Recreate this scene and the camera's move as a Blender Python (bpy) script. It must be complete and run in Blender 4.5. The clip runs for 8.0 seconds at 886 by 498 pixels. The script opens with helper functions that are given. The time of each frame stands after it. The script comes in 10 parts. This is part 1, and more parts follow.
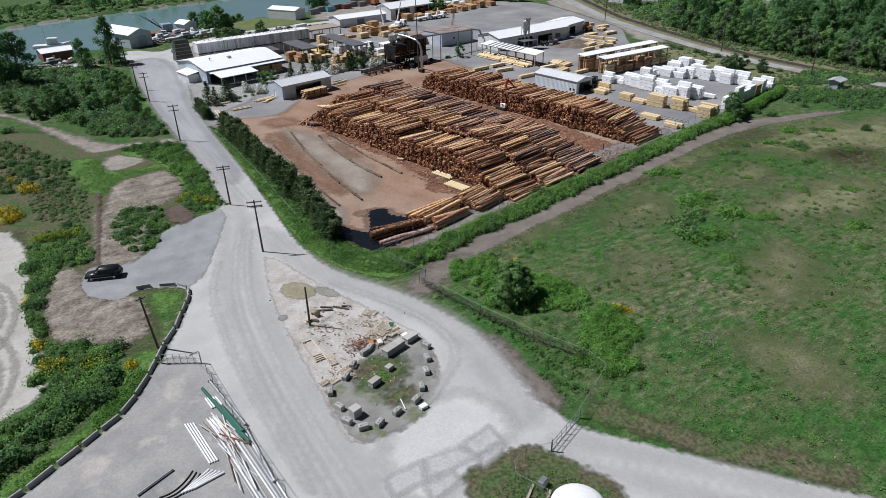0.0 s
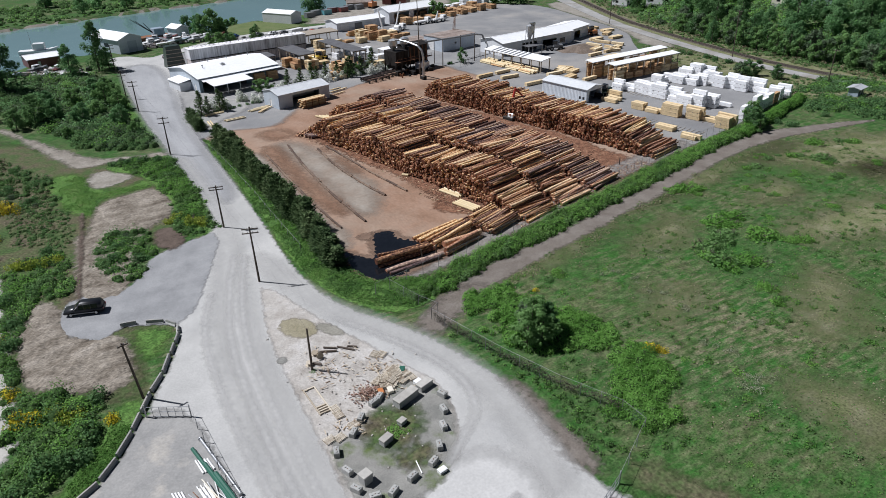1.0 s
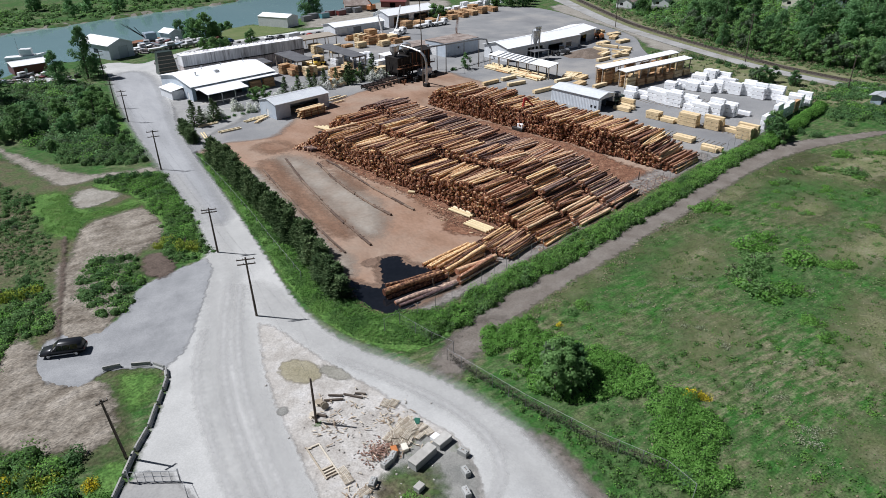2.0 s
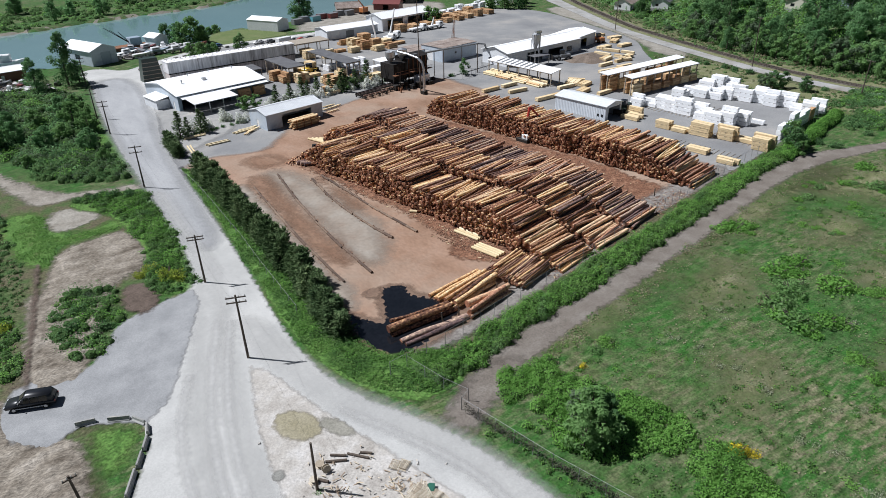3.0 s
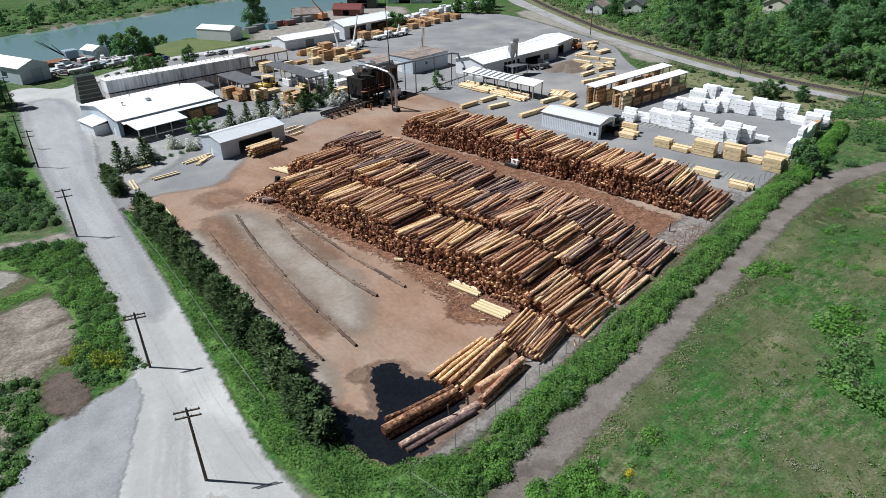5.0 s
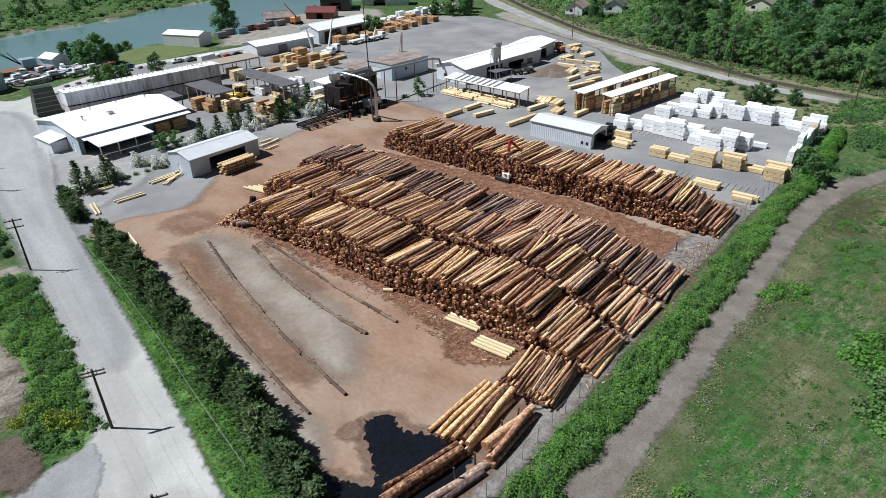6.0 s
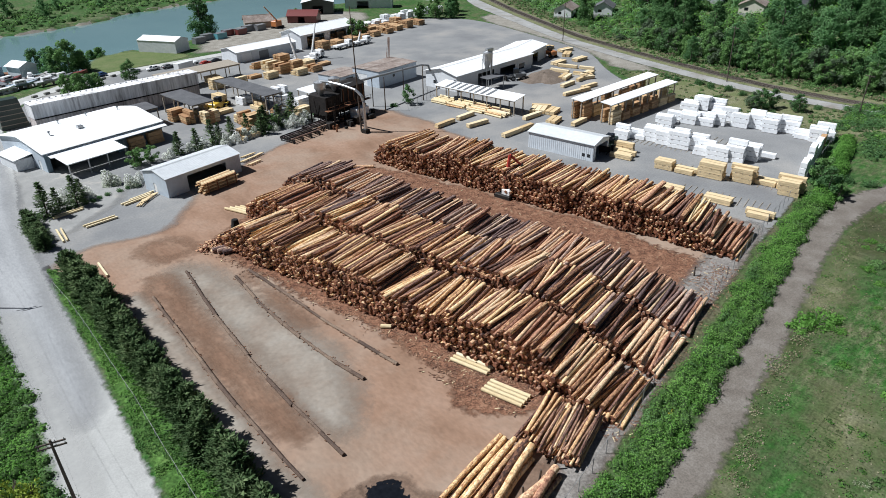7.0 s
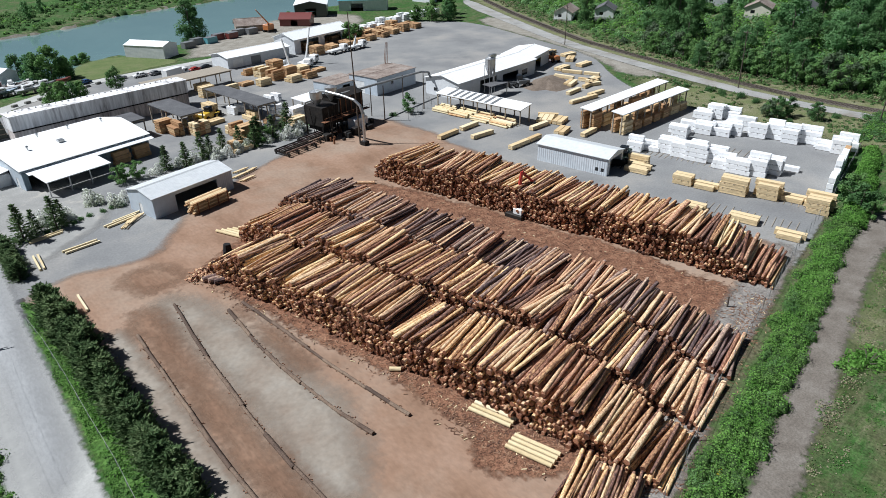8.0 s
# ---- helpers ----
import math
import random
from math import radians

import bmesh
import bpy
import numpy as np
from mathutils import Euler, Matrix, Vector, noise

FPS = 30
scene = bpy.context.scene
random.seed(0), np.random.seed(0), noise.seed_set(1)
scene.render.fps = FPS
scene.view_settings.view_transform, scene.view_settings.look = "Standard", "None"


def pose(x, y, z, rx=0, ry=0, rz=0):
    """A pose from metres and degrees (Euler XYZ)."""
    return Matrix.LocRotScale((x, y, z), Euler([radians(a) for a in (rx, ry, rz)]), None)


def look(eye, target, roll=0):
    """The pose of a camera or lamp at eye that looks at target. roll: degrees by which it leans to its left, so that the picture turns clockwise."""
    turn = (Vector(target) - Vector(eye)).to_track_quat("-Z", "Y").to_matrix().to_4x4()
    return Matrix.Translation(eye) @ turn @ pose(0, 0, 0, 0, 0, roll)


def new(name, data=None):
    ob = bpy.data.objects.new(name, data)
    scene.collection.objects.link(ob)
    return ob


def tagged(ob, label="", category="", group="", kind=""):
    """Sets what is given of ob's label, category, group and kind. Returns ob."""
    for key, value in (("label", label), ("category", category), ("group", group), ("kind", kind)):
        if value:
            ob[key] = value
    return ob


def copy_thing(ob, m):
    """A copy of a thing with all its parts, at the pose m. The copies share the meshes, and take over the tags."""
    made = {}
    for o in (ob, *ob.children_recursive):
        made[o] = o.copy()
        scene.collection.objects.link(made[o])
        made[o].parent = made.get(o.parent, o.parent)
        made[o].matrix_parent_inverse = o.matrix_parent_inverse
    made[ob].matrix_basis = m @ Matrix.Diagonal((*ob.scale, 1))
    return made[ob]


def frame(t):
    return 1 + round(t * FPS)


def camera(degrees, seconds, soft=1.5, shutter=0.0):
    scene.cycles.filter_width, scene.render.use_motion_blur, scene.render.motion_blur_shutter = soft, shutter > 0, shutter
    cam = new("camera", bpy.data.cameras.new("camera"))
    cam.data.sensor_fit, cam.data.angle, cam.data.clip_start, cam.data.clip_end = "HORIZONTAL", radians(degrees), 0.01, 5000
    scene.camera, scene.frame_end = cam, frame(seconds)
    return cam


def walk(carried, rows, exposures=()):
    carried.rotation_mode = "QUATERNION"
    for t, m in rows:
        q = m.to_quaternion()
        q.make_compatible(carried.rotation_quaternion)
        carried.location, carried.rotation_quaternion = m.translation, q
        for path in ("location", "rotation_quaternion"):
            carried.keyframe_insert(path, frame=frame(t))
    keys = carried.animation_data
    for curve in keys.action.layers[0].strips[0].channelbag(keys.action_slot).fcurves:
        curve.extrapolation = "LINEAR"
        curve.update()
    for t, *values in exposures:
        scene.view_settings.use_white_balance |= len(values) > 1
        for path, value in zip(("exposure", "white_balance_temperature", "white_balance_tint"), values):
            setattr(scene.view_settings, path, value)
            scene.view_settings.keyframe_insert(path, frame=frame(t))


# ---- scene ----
cam = camera(68.5, 8.0, soft=0.55)
METRES, EYE, TILT, LEAN, TURN = 77.27, 52.3, 0.0, 0.0, -30.7
ROWS = [
    (0.0, 0.0, 0.0, 0.0, -0.41, -28.61, 0.74),
    (0.5, -0.0165, 0.0624, -0.0015, -0.62, -28.59, 0.73),
    (1.0, -0.0327, 0.1247, -0.0029, -0.88, -28.56, 0.73),
    (1.5, -0.0482, 0.1862, -0.0053, -1.08, -28.52, 0.75),
    (3.0, -0.0928, 0.3693, -0.0104, -2.15, -28.49, 0.75),
    (3.5, -0.1055, 0.4306, -0.0116, -3.02, -28.51, 0.75),
    (4.0, -0.1173, 0.4919, -0.0135, -3.85, -28.5, 0.76),
    (4.5, -0.1288, 0.5534, -0.0153, -4.78, -28.5, 0.74),
    (6.0, -0.1565, 0.7375, -0.0204, -8.26, -28.57, 0.83),
    (6.5, -0.1639, 0.7988, -0.022, -9.23, -28.57, 0.84),
    (7.0, -0.1711, 0.8601, -0.0241, -9.91, -28.55, 0.84),
    (7.5, -0.1782, 0.9219, -0.0255, -10.39, -28.56, 0.82),
    (8.0, -0.1848, 0.9809, -0.026, -10.65, -28.56, 0.81),
]
walk(cam, [(t, pose(0, 0, EYE, TILT, LEAN, TURN) @ pose(METRES * x, METRES * y, METRES * z, 90 + pitch, roll, yaw)) for t, x, y, z, yaw, pitch, roll in ROWS], exposures=((0.0, -0.15, 6030, 13), (3.0, 0.11, 6000, 11), (8.0, 0.11, 5980, 8)))

# ---- light ----
SUN = Vector((-0.435, 0.401, 0.806))          # towards the sun
world = bpy.data.worlds.new("world")
scene.world = world
world.use_nodes = True
wn = world.node_tree.nodes
sky = wn.new("ShaderNodeTexSky")
sky.sky_type, sky.sun_disc = "NISHITA", False
sky.sun_elevation, sky.sun_rotation = radians(53.7), radians(-47.3)
sky.altitude, sky.air_density, sky.dust_density = 50, 1.0, 1.2
wn["Background"].inputs["Strength"].default_value = 0.0255
world.node_tree.links.new(sky.outputs["Color"], wn["Background"].inputs["Color"])
sun = new("sun", bpy.data.lights.new("sun", "SUN"))
sun.data.energy, sun.data.angle, sun.data.color = 5.7, radians(0.55), (1.0, 0.98, 0.955)
sun.matrix_world = look((0, 0, 80), Vector((0, 0, 80)) - SUN)

# ---- materials ----
MATS = {}


def rgba(c):
    return (c[0], c[1], c[2], 1.0)


def surface(name, colours, scale=1.0, rough=0.85, bump=0.3, fine=None, grain=0.25, metal=0.0, vary="", spread=0.5,
            stretch=(1, 1, 1), coord="Object", detail=6.0, mask=None, mask_scale=0.05, mask_at=(0.45, 0.6), bump_dist=0.05, spec=0.3, contrast=0.0):
    """Colours over large stains, a fine grain on top, relief from the grain; vary shifts whole pieces; mask lays a second tone in patches."""
    if name in MATS:
        return MATS[name]
    m = bpy.data.materials.new(name)
    MATS[name] = m
    m.use_nodes = True
    n, l = m.node_tree.nodes, m.node_tree.links
    bsdf = n["Principled BSDF"]
    if coord == "World":
        src = n.new("ShaderNodeNewGeometry").outputs["Position"]
    else:
        src = n.new("ShaderNodeTexCoord").outputs["Object"]
    mapping = n.new("ShaderNodeMapping")
    mapping.inputs["Scale"].default_value = stretch
    l.new(src, mapping.inputs["Vector"])
    big = n.new("ShaderNodeTexNoise")
    big.inputs["Scale"].default_value, big.inputs["Detail"].default_value, big.inputs["Roughness"].default_value = scale, detail, 0.62
    l.new(mapping.outputs["Vector"], big.inputs["Vector"])
    fac = big.outputs["Fac"]
    if contrast:
        wider = n.new("ShaderNodeMapRange")
        wider.inputs["From Min"].default_value, wider.inputs["From Max"].default_value = 0.5 - contrast, 0.5 + contrast
        l.new(fac, wider.inputs["Value"])
        fac = wider.outputs["Result"]
    if vary:
        if vary == "object":
            rnd = n.new("ShaderNodeObjectInfo").outputs["Random"]
        else:
            rnd = n.new("ShaderNodeNewGeometry").outputs["Random Per Island"]
        mix = n.new("ShaderNodeMix")
        mix.inputs["Factor"].default_value = spread
        l.new(fac, mix.inputs["A"])
        l.new(rnd, mix.inputs["B"])
        fac = mix.outputs["Result"]
    ramp = n.new("ShaderNodeValToRGB")
    els = ramp.color_ramp.elements
    lo, hi = (0.3, 0.7) if not vary else (0.5 - 0.2 - 0.3 * spread, 0.5 + 0.2 + 0.3 * spread)
    for i, c in enumerate(colours):
        at = lo + (hi - lo) * i / max(1, len(colours) - 1)
        e = els[i] if i < 2 else els.new(at)
        e.position, e.color = at, rgba(c)
    if len(colours) == 1:
        els[1].color = rgba(colours[0])
    l.new(fac, ramp.inputs["Fac"])
    colour = ramp.outputs["Color"]
    if mask:
        blot = n.new("ShaderNodeTexNoise")
        blot.inputs["Scale"].default_value, blot.inputs["Detail"].default_value = mask_scale, 7.0
        blot.inputs["Roughness"].default_value = 0.6
        l.new(src, blot.inputs["Vector"])
        step = n.new("ShaderNodeMapRange")
        step.inputs["From Min"].default_value, step.inputs["From Max"].default_value = mask_at
        l.new(blot.outputs["Fac"], step.inputs["Value"])
        over = n.new("ShaderNodeMix")
        over.data_type = "RGBA"
        l.new(step.outputs["Result"], over.inputs[0])
        l.new(colour, over.inputs[6])
        over.inputs[7].default_value = rgba(mask)
        colour = over.outputs[2]
    tiny = n.new("ShaderNodeTexNoise")
    tiny.inputs["Scale"].default_value, tiny.inputs["Detail"].default_value = fine or scale * 12, 4.0
    l.new(mapping.outputs["Vector"], tiny.inputs["Vector"])
    shade = n.new("ShaderNodeMapRange")
    shade.inputs["From Min"].default_value, shade.inputs["From Max"].default_value = 0.3, 0.7
    shade.inputs["To Min"].default_value, shade.inputs["To Max"].default_value = 1 - grain, 1 + grain
    l.new(tiny.outputs["Fac"], shade.inputs["Value"])
    mul = n.new("ShaderNodeMix")
    mul.data_type, mul.blend_type = "RGBA", "MULTIPLY"
    mul.inputs[0].default_value = 1.0
    l.new(colour, mul.inputs[6])
    l.new(shade.outputs["Result"], mul.inputs[7])
    l.new(mul.outputs[2], bsdf.inputs["Base Color"])
    if bump:
        relief = n.new("ShaderNodeBump")
        relief.inputs["Strength"].default_value, relief.inputs["Distance"].default_value = bump, bump_dist
        l.new(tiny.outputs["Fac"], relief.inputs["Height"])
        l.new(relief.outputs["Normal"], bsdf.inputs["Normal"])
    bsdf.inputs["Roughness"].default_value, bsdf.inputs["Metallic"].default_value = rough, metal
    bsdf.inputs["Specular IOR Level"].default_value = spec
    return m


def corrugated(name, colours, pitch=0.5, axis="x", rough=0.5, dirt=0.15, stripe=None):
    """Painted sheet metal with ribs: a wave of relief across the sheet, faint rain streaks along it."""
    m = surface(name, colours, scale=0.25, rough=rough, bump=0, fine=1.2, grain=dirt, spec=0.35)
    n, l = m.node_tree.nodes, m.node_tree.links
    wave = n.new("ShaderNodeTexWave")
    wave.bands_direction = axis.upper()
    wave.inputs["Scale"].default_value = 0.314 / pitch
    wave.inputs["Distortion"].default_value = 0.0
    coordinate = n.new("ShaderNodeTexCoord")
    l.new(coordinate.outputs["Object"], wave.inputs["Vector"])
    relief = n.new("ShaderNodeBump")
    relief.inputs["Strength"].default_value, relief.inputs["Distance"].default_value = 0.5, 0.04
    l.new(wave.outputs["Fac"], relief.inputs["Height"])
    l.new(relief.outputs["Normal"], n["Principled BSDF"].inputs["Normal"])
    return m


def foliage(name, colours, translucent=0.25):
    """Leaves: every leaf takes its own tone; some light passes through."""
    m = bpy.data.materials.new(name)
    m.use_nodes = True
    n, l = m.node_tree.nodes, m.node_tree.links
    rnd = n.new("ShaderNodeNewGeometry").outputs["Random Per Island"]
    ob = n.new("ShaderNodeObjectInfo").outputs["Random"]
    mix = n.new("ShaderNodeMix")
    mix.inputs["Factor"].default_value = 0.3
    l.new(rnd, mix.inputs["A"])
    l.new(ob, mix.inputs["B"])
    ramp = n.new("ShaderNodeValToRGB")
    els = ramp.color_ramp.elements
    for i, c in enumerate(colours):
        at = 0.15 + 0.7 * i / (len(colours) - 1)
        e = els[i] if i < 2 else els.new(at)
        e.position, e.color = at, rgba(c)
    drift = n.new("ShaderNodeTexNoise")
    drift.inputs["Scale"].default_value, drift.inputs["Detail"].default_value = 0.28, 3.0
    l.new(n.new("ShaderNodeNewGeometry").outputs["Position"], drift.inputs["Vector"])
    widen = n.new("ShaderNodeMapRange")
    widen.inputs["From Min"].default_value, widen.inputs["From Max"].default_value = 0.3, 0.7
    l.new(drift.outputs["Fac"], widen.inputs["Value"])
    blend = n.new("ShaderNodeMix")
    blend.inputs["Factor"].default_value = 0.45
    l.new(mix.outputs["Result"], blend.inputs["A"])
    l.new(widen.outputs["Result"], blend.inputs["B"])
    l.new(blend.outputs["Result"], ramp.inputs["Fac"])
    bsdf = n["Principled BSDF"]
    bsdf.inputs["Roughness"].default_value, bsdf.inputs["Specular IOR Level"].default_value = 0.8, 0.1
    l.new(ramp.outputs["Color"], bsdf.inputs["Base Color"])
    trans = n.new("ShaderNodeBsdfTranslucent")
    l.new(ramp.outputs["Color"], trans.inputs["Color"])
    both = n.new("ShaderNodeMixShader")
    both.inputs["Fac"].default_value = translucent
    l.new(bsdf.outputs["BSDF"], both.inputs[1])
    l.new(trans.outputs["BSDF"], both.inputs[2])
    l.new(both.outputs["Shader"], n["Material Output"].inputs["Surface"])
    return m


# ground
def meadow(name):
    """Grass in broad lush and tired areas, with straw showing through in streaks and a tufted grain."""
    m = bpy.data.materials.new(name)
    m.use_nodes = True
    n, l = m.node_tree.nodes, m.node_tree.links
    where = n.new("ShaderNodeNewGeometry").outputs["Position"]

    def layer(scale, lo, hi, stretch=(1, 1, 1), turn=0.0, detail=6.0, rough=0.6):
        mapping = n.new("ShaderNodeMapping")
        mapping.inputs["Scale"].default_value, mapping.inputs["Rotation"].default_value = stretch, (0, 0, radians(turn))
        l.new(where, mapping.inputs["Vector"])
        t = n.new("ShaderNodeTexNoise")
        t.inputs["Scale"].default_value, t.inputs["Detail"].default_value, t.inputs["Roughness"].default_value = scale, detail, rough
        l.new(mapping.outputs["Vector"], t.inputs["Vector"])
        r = n.new("ShaderNodeMapRange")
        r.inputs["From Min"].default_value, r.inputs["From Max"].default_value = lo, hi
        l.new(t.outputs["Fac"], r.inputs["Value"])
        return r.outputs["Result"], t.outputs["Fac"]

    def over(fac, a, b, kind="MIX"):
        x = n.new("ShaderNodeMix")
        x.data_type, x.blend_type = "RGBA", kind
        for k, v in ((0, fac), (6, a), (7, b)):
            if isinstance(v, tuple):
                x.inputs[k].default_value = rgba(v)
            elif isinstance(v, float):
                x.inputs[k].default_value = v
            else:
                l.new(v, x.inputs[k])
        return x.outputs[2]

    def times(a, b):
        x = n.new("ShaderNodeMath")
        x.operation = "MULTIPLY"
        l.new(a, x.inputs[0])
        l.new(b, x.inputs[1])
        return x.outputs[0]

    broad = layer(0.06, 0.42, 0.58, detail=5.0)[0]
    patches = layer(0.22, 0.42, 0.58, detail=8.0)[0]
    tired = layer(0.030, 0.42, 0.66, detail=4.0)[0]
    streak = layer(0.8, 0.44, 0.64, (0.45, 1.5, 1), -22, 9.0, 0.68)[0]
    clump = layer(0.75, 0.30, 0.70, detail=6.0, rough=0.65)[0]
    fine, tuft = layer(3.4, 0.28, 0.72, detail=5.0)
    colour = over(broad, (0.039, 0.090, 0.024), (0.075, 0.103, 0.039))
    colour = over(patches, colour, (0.034, 0.103, 0.020))
    straw = n.new("ShaderNodeMath")
    straw.operation = "MULTIPLY_ADD"
    l.new(times(streak, tired), straw.inputs[0])
    straw.inputs[1].default_value = 0.85
    l.new(times(streak, n.new("ShaderNodeValue").outputs[0]), straw.inputs[2])
    n["Value"].outputs[0].default_value = 0.22
    colour = over(straw.outputs[0], colour, (0.190, 0.170, 0.110))
    tone = n.new("ShaderNodeMapRange")
    tone.inputs["To Min"].default_value, tone.inputs["To Max"].default_value = 0.56, 1.38
    l.new(clump, tone.inputs["Value"])
    colour = over(1.0, colour, tone.outputs["Result"], "MULTIPLY")
    grain = n.new("ShaderNodeMapRange")
    grain.inputs["To Min"].default_value, grain.inputs["To Max"].default_value = 0.46, 1.5
    l.new(fine, grain.inputs["Value"])
    colour = over(1.0, colour, grain.outputs["Result"], "MULTIPLY")
    bsdf = n["Principled BSDF"]
    l.new(colour, bsdf.inputs["Base Color"])
    relief = n.new("ShaderNodeBump")
    relief.inputs["Strength"].default_value, relief.inputs["Distance"].default_value = 0.5, 0.14
    l.new(tuft, relief.inputs["Height"])
    l.new(relief.outputs["Normal"], bsdf.inputs["Normal"])
    bsdf.inputs["Roughness"].default_value, bsdf.inputs["Specular IOR Level"].default_value = 0.95, 0.1
    return m


M_GRASS = meadow("meadow")
M_LUSH = surface("lush_grass", [(0.040, 0.090, 0.022), (0.068, 0.138, 0.032), (0.092, 0.172, 0.042), (0.11, 0.15, 0.052)], scale=0.3, fine=3.2, grain=0.5, detail=8.0, bump=0.7, bump_dist=0.12, rough=0.95, coord="World", spec=0.1)
M_DRYGRASS = surface("dry_turf", [(0.105, 0.135, 0.052), (0.155, 0.16, 0.082), (0.215, 0.205, 0.132)], scale=0.3, fine=3.6, grain=0.4, detail=8.0, bump=0.5, bump_dist=0.1, rough=0.95, coord="World", spec=0.1)
M_WEEDY = surface("weedy_soil", [(0.092, 0.076, 0.055), (0.102, 0.096, 0.056), (0.066, 0.098, 0.036), (0.050, 0.092, 0.030)], scale=0.22, fine=2.5, grain=0.45, detail=8.0, bump=0.7, bump_dist=0.15, rough=0.95, coord="World", spec=0.1)
M_ROAD = surface("gravel_road", [(0.358, 0.354, 0.338), (0.422, 0.417, 0.397), (0.474, 0.467, 0.445)], scale=0.12, fine=6, grain=0.10, bump=0.2, bump_dist=0.02, rough=0.95,
                 coord="World", mask=(0.352, 0.35, 0.34), mask_scale=0.09, mask_at=(0.5, 0.75), spec=0.15)
M_LANE = surface("worn_lane", [(0.435, 0.429, 0.41), (0.495, 0.488, 0.466)], scale=0.2, fine=5, grain=0.08, bump=0.15, bump_dist=0.02, rough=0.95, coord="World", spec=0.15)
M_DRIVE = surface("grey_crushed_stone", [(0.205, 0.208, 0.21), (0.26, 0.262, 0.263), (0.31, 0.311, 0.31)], scale=0.25, fine=6, grain=0.13, bump=0.35, bump_dist=0.03, rough=0.95, coord="World", spec=0.15)
M_YARDGREY = surface("dusty_concrete", [(0.22, 0.218, 0.21), (0.285, 0.28, 0.267), (0.345, 0.335, 0.315)], scale=0.16, fine=4, grain=0.1, bump=0.15, rough=0.95, coord="World",
                     mask=(0.40, 0.375, 0.335), mask_scale=0.2, mask_at=(0.54, 0.66), spec=0.15)
M_ASPHALT = surface("worn_asphalt", [(0.17, 0.17, 0.172), (0.22, 0.22, 0.218), (0.27, 0.265, 0.255)], scale=0.06, fine=3, grain=0.12, bump=0.2, rough=0.92, coord="World",
                    mask=(0.31, 0.29, 0.265), mask_scale=0.03, mask_at=(0.5, 0.72), spec=0.2)
M_DIRT = surface("red_bark_dirt", [(0.195, 0.118, 0.077), (0.272, 0.172, 0.117), (0.325, 0.218, 0.157)], scale=0.10, fine=1.4, grain=0.10, bump=0.12, rough=0.95, coord="World", detail=9.0,
                 mask=(0.32, 0.25, 0.193), mask_scale=0.05, mask_at=(0.46, 0.70), spec=0.15, stretch=(1.6, 0.8, 1))
M_BARK_LITTER = surface("bark_litter", [(0.098, 0.049, 0.033), (0.185, 0.094, 0.058), (0.265, 0.15, 0.095)], scale=0.7, fine=5, grain=0.6, bump=0.7, rough=0.95, coord="World", spec=0.1)
M_STRIP = surface("dusty_hardstand", [(0.235, 0.186, 0.146), (0.272, 0.232, 0.19), (0.31, 0.276, 0.234)], scale=0.22, fine=1.6, grain=0.09, bump=0.08, rough=0.95, coord="World", spec=0.15)
M_SAND = surface("pale_sand", [(0.32, 0.305, 0.275), (0.39, 0.375, 0.34), (0.45, 0.435, 0.40)], scale=0.2, fine=2, grain=0.1, bump=0.3, rough=0.95, coord="World", spec=0.1)
M_SOIL = surface("graded_soil", [(0.095, 0.078, 0.06), (0.18, 0.155, 0.124), (0.25, 0.22, 0.18), (0.33, 0.295, 0.25)], scale=0.35, fine=3.2, grain=0.38, detail=10.0, bump=0.9, bump_dist=0.2, rough=0.95, coord="World", spec=0.1,
                 stretch=(0.75, 1.3, 1))
M_MOULD = surface("dark_topsoil", [(0.085, 0.065, 0.052), (0.13, 0.10, 0.082)], scale=0.5, fine=4, grain=0.25, bump=0.6, rough=0.95, coord="World", spec=0.1)
M_PATH = surface("track_gravel", [(0.128, 0.109, 0.092), (0.166, 0.145, 0.124), (0.207, 0.185, 0.162)], scale=0.3, fine=5, grain=0.22, bump=0.3, rough=0.95, coord="World", spec=0.1)
M_DUST = surface("trodden_dirt", [(0.19, 0.17, 0.14), (0.26, 0.24, 0.205), (0.325, 0.305, 0.265)], scale=0.3, fine=3, grain=0.2, detail=8.0, bump=0.4, rough=0.95, coord="World", spec=0.1)
M_RUBBLE = surface("pale_rubble", [(0.29, 0.265, 0.235), (0.40, 0.375, 0.34), (0.50, 0.48, 0.455)], scale=0.35, fine=5, grain=0.2, bump=0.6, rough=0.95, coord="World", spec=0.1)
M_GRIT = surface("dark_grit", [(0.17, 0.17, 0.155), (0.23, 0.225, 0.205), (0.28, 0.275, 0.25)], scale=0.4, fine=7, grain=0.25, bump=0.5, rough=0.95, coord="World", spec=0.1,
                 mask=(0.10, 0.135, 0.045), mask_scale=0.25, mask_at=(0.55, 0.7))
M_BALLAST = surface("rail_ballast", [(0.10, 0.085, 0.07), (0.155, 0.135, 0.115)], scale=0.3, fine=4, grain=0.2, bump=0.5, rough=0.95, coord="World", spec=0.1)
M_SKID = surface("dark_skid_bark", [(0.05, 0.034, 0.027), (0.115, 0.078, 0.058), (0.24, 0.175, 0.125)], scale=1.6, fine=5, grain=0.3, vary="object", spread=0.4)
M_MUD = surface("wet_mud", [(0.14, 0.088, 0.06), (0.20, 0.135, 0.095)], scale=0.4, fine=3, grain=0.2, bump=0.1, rough=0.6, coord="World")
M_SHORE = surface("mud_shore", [(0.22, 0.20, 0.16), (0.30, 0.27, 0.22)], scale=0.2, fine=1.5, grain=0.2, bump=0.3, coord="World")
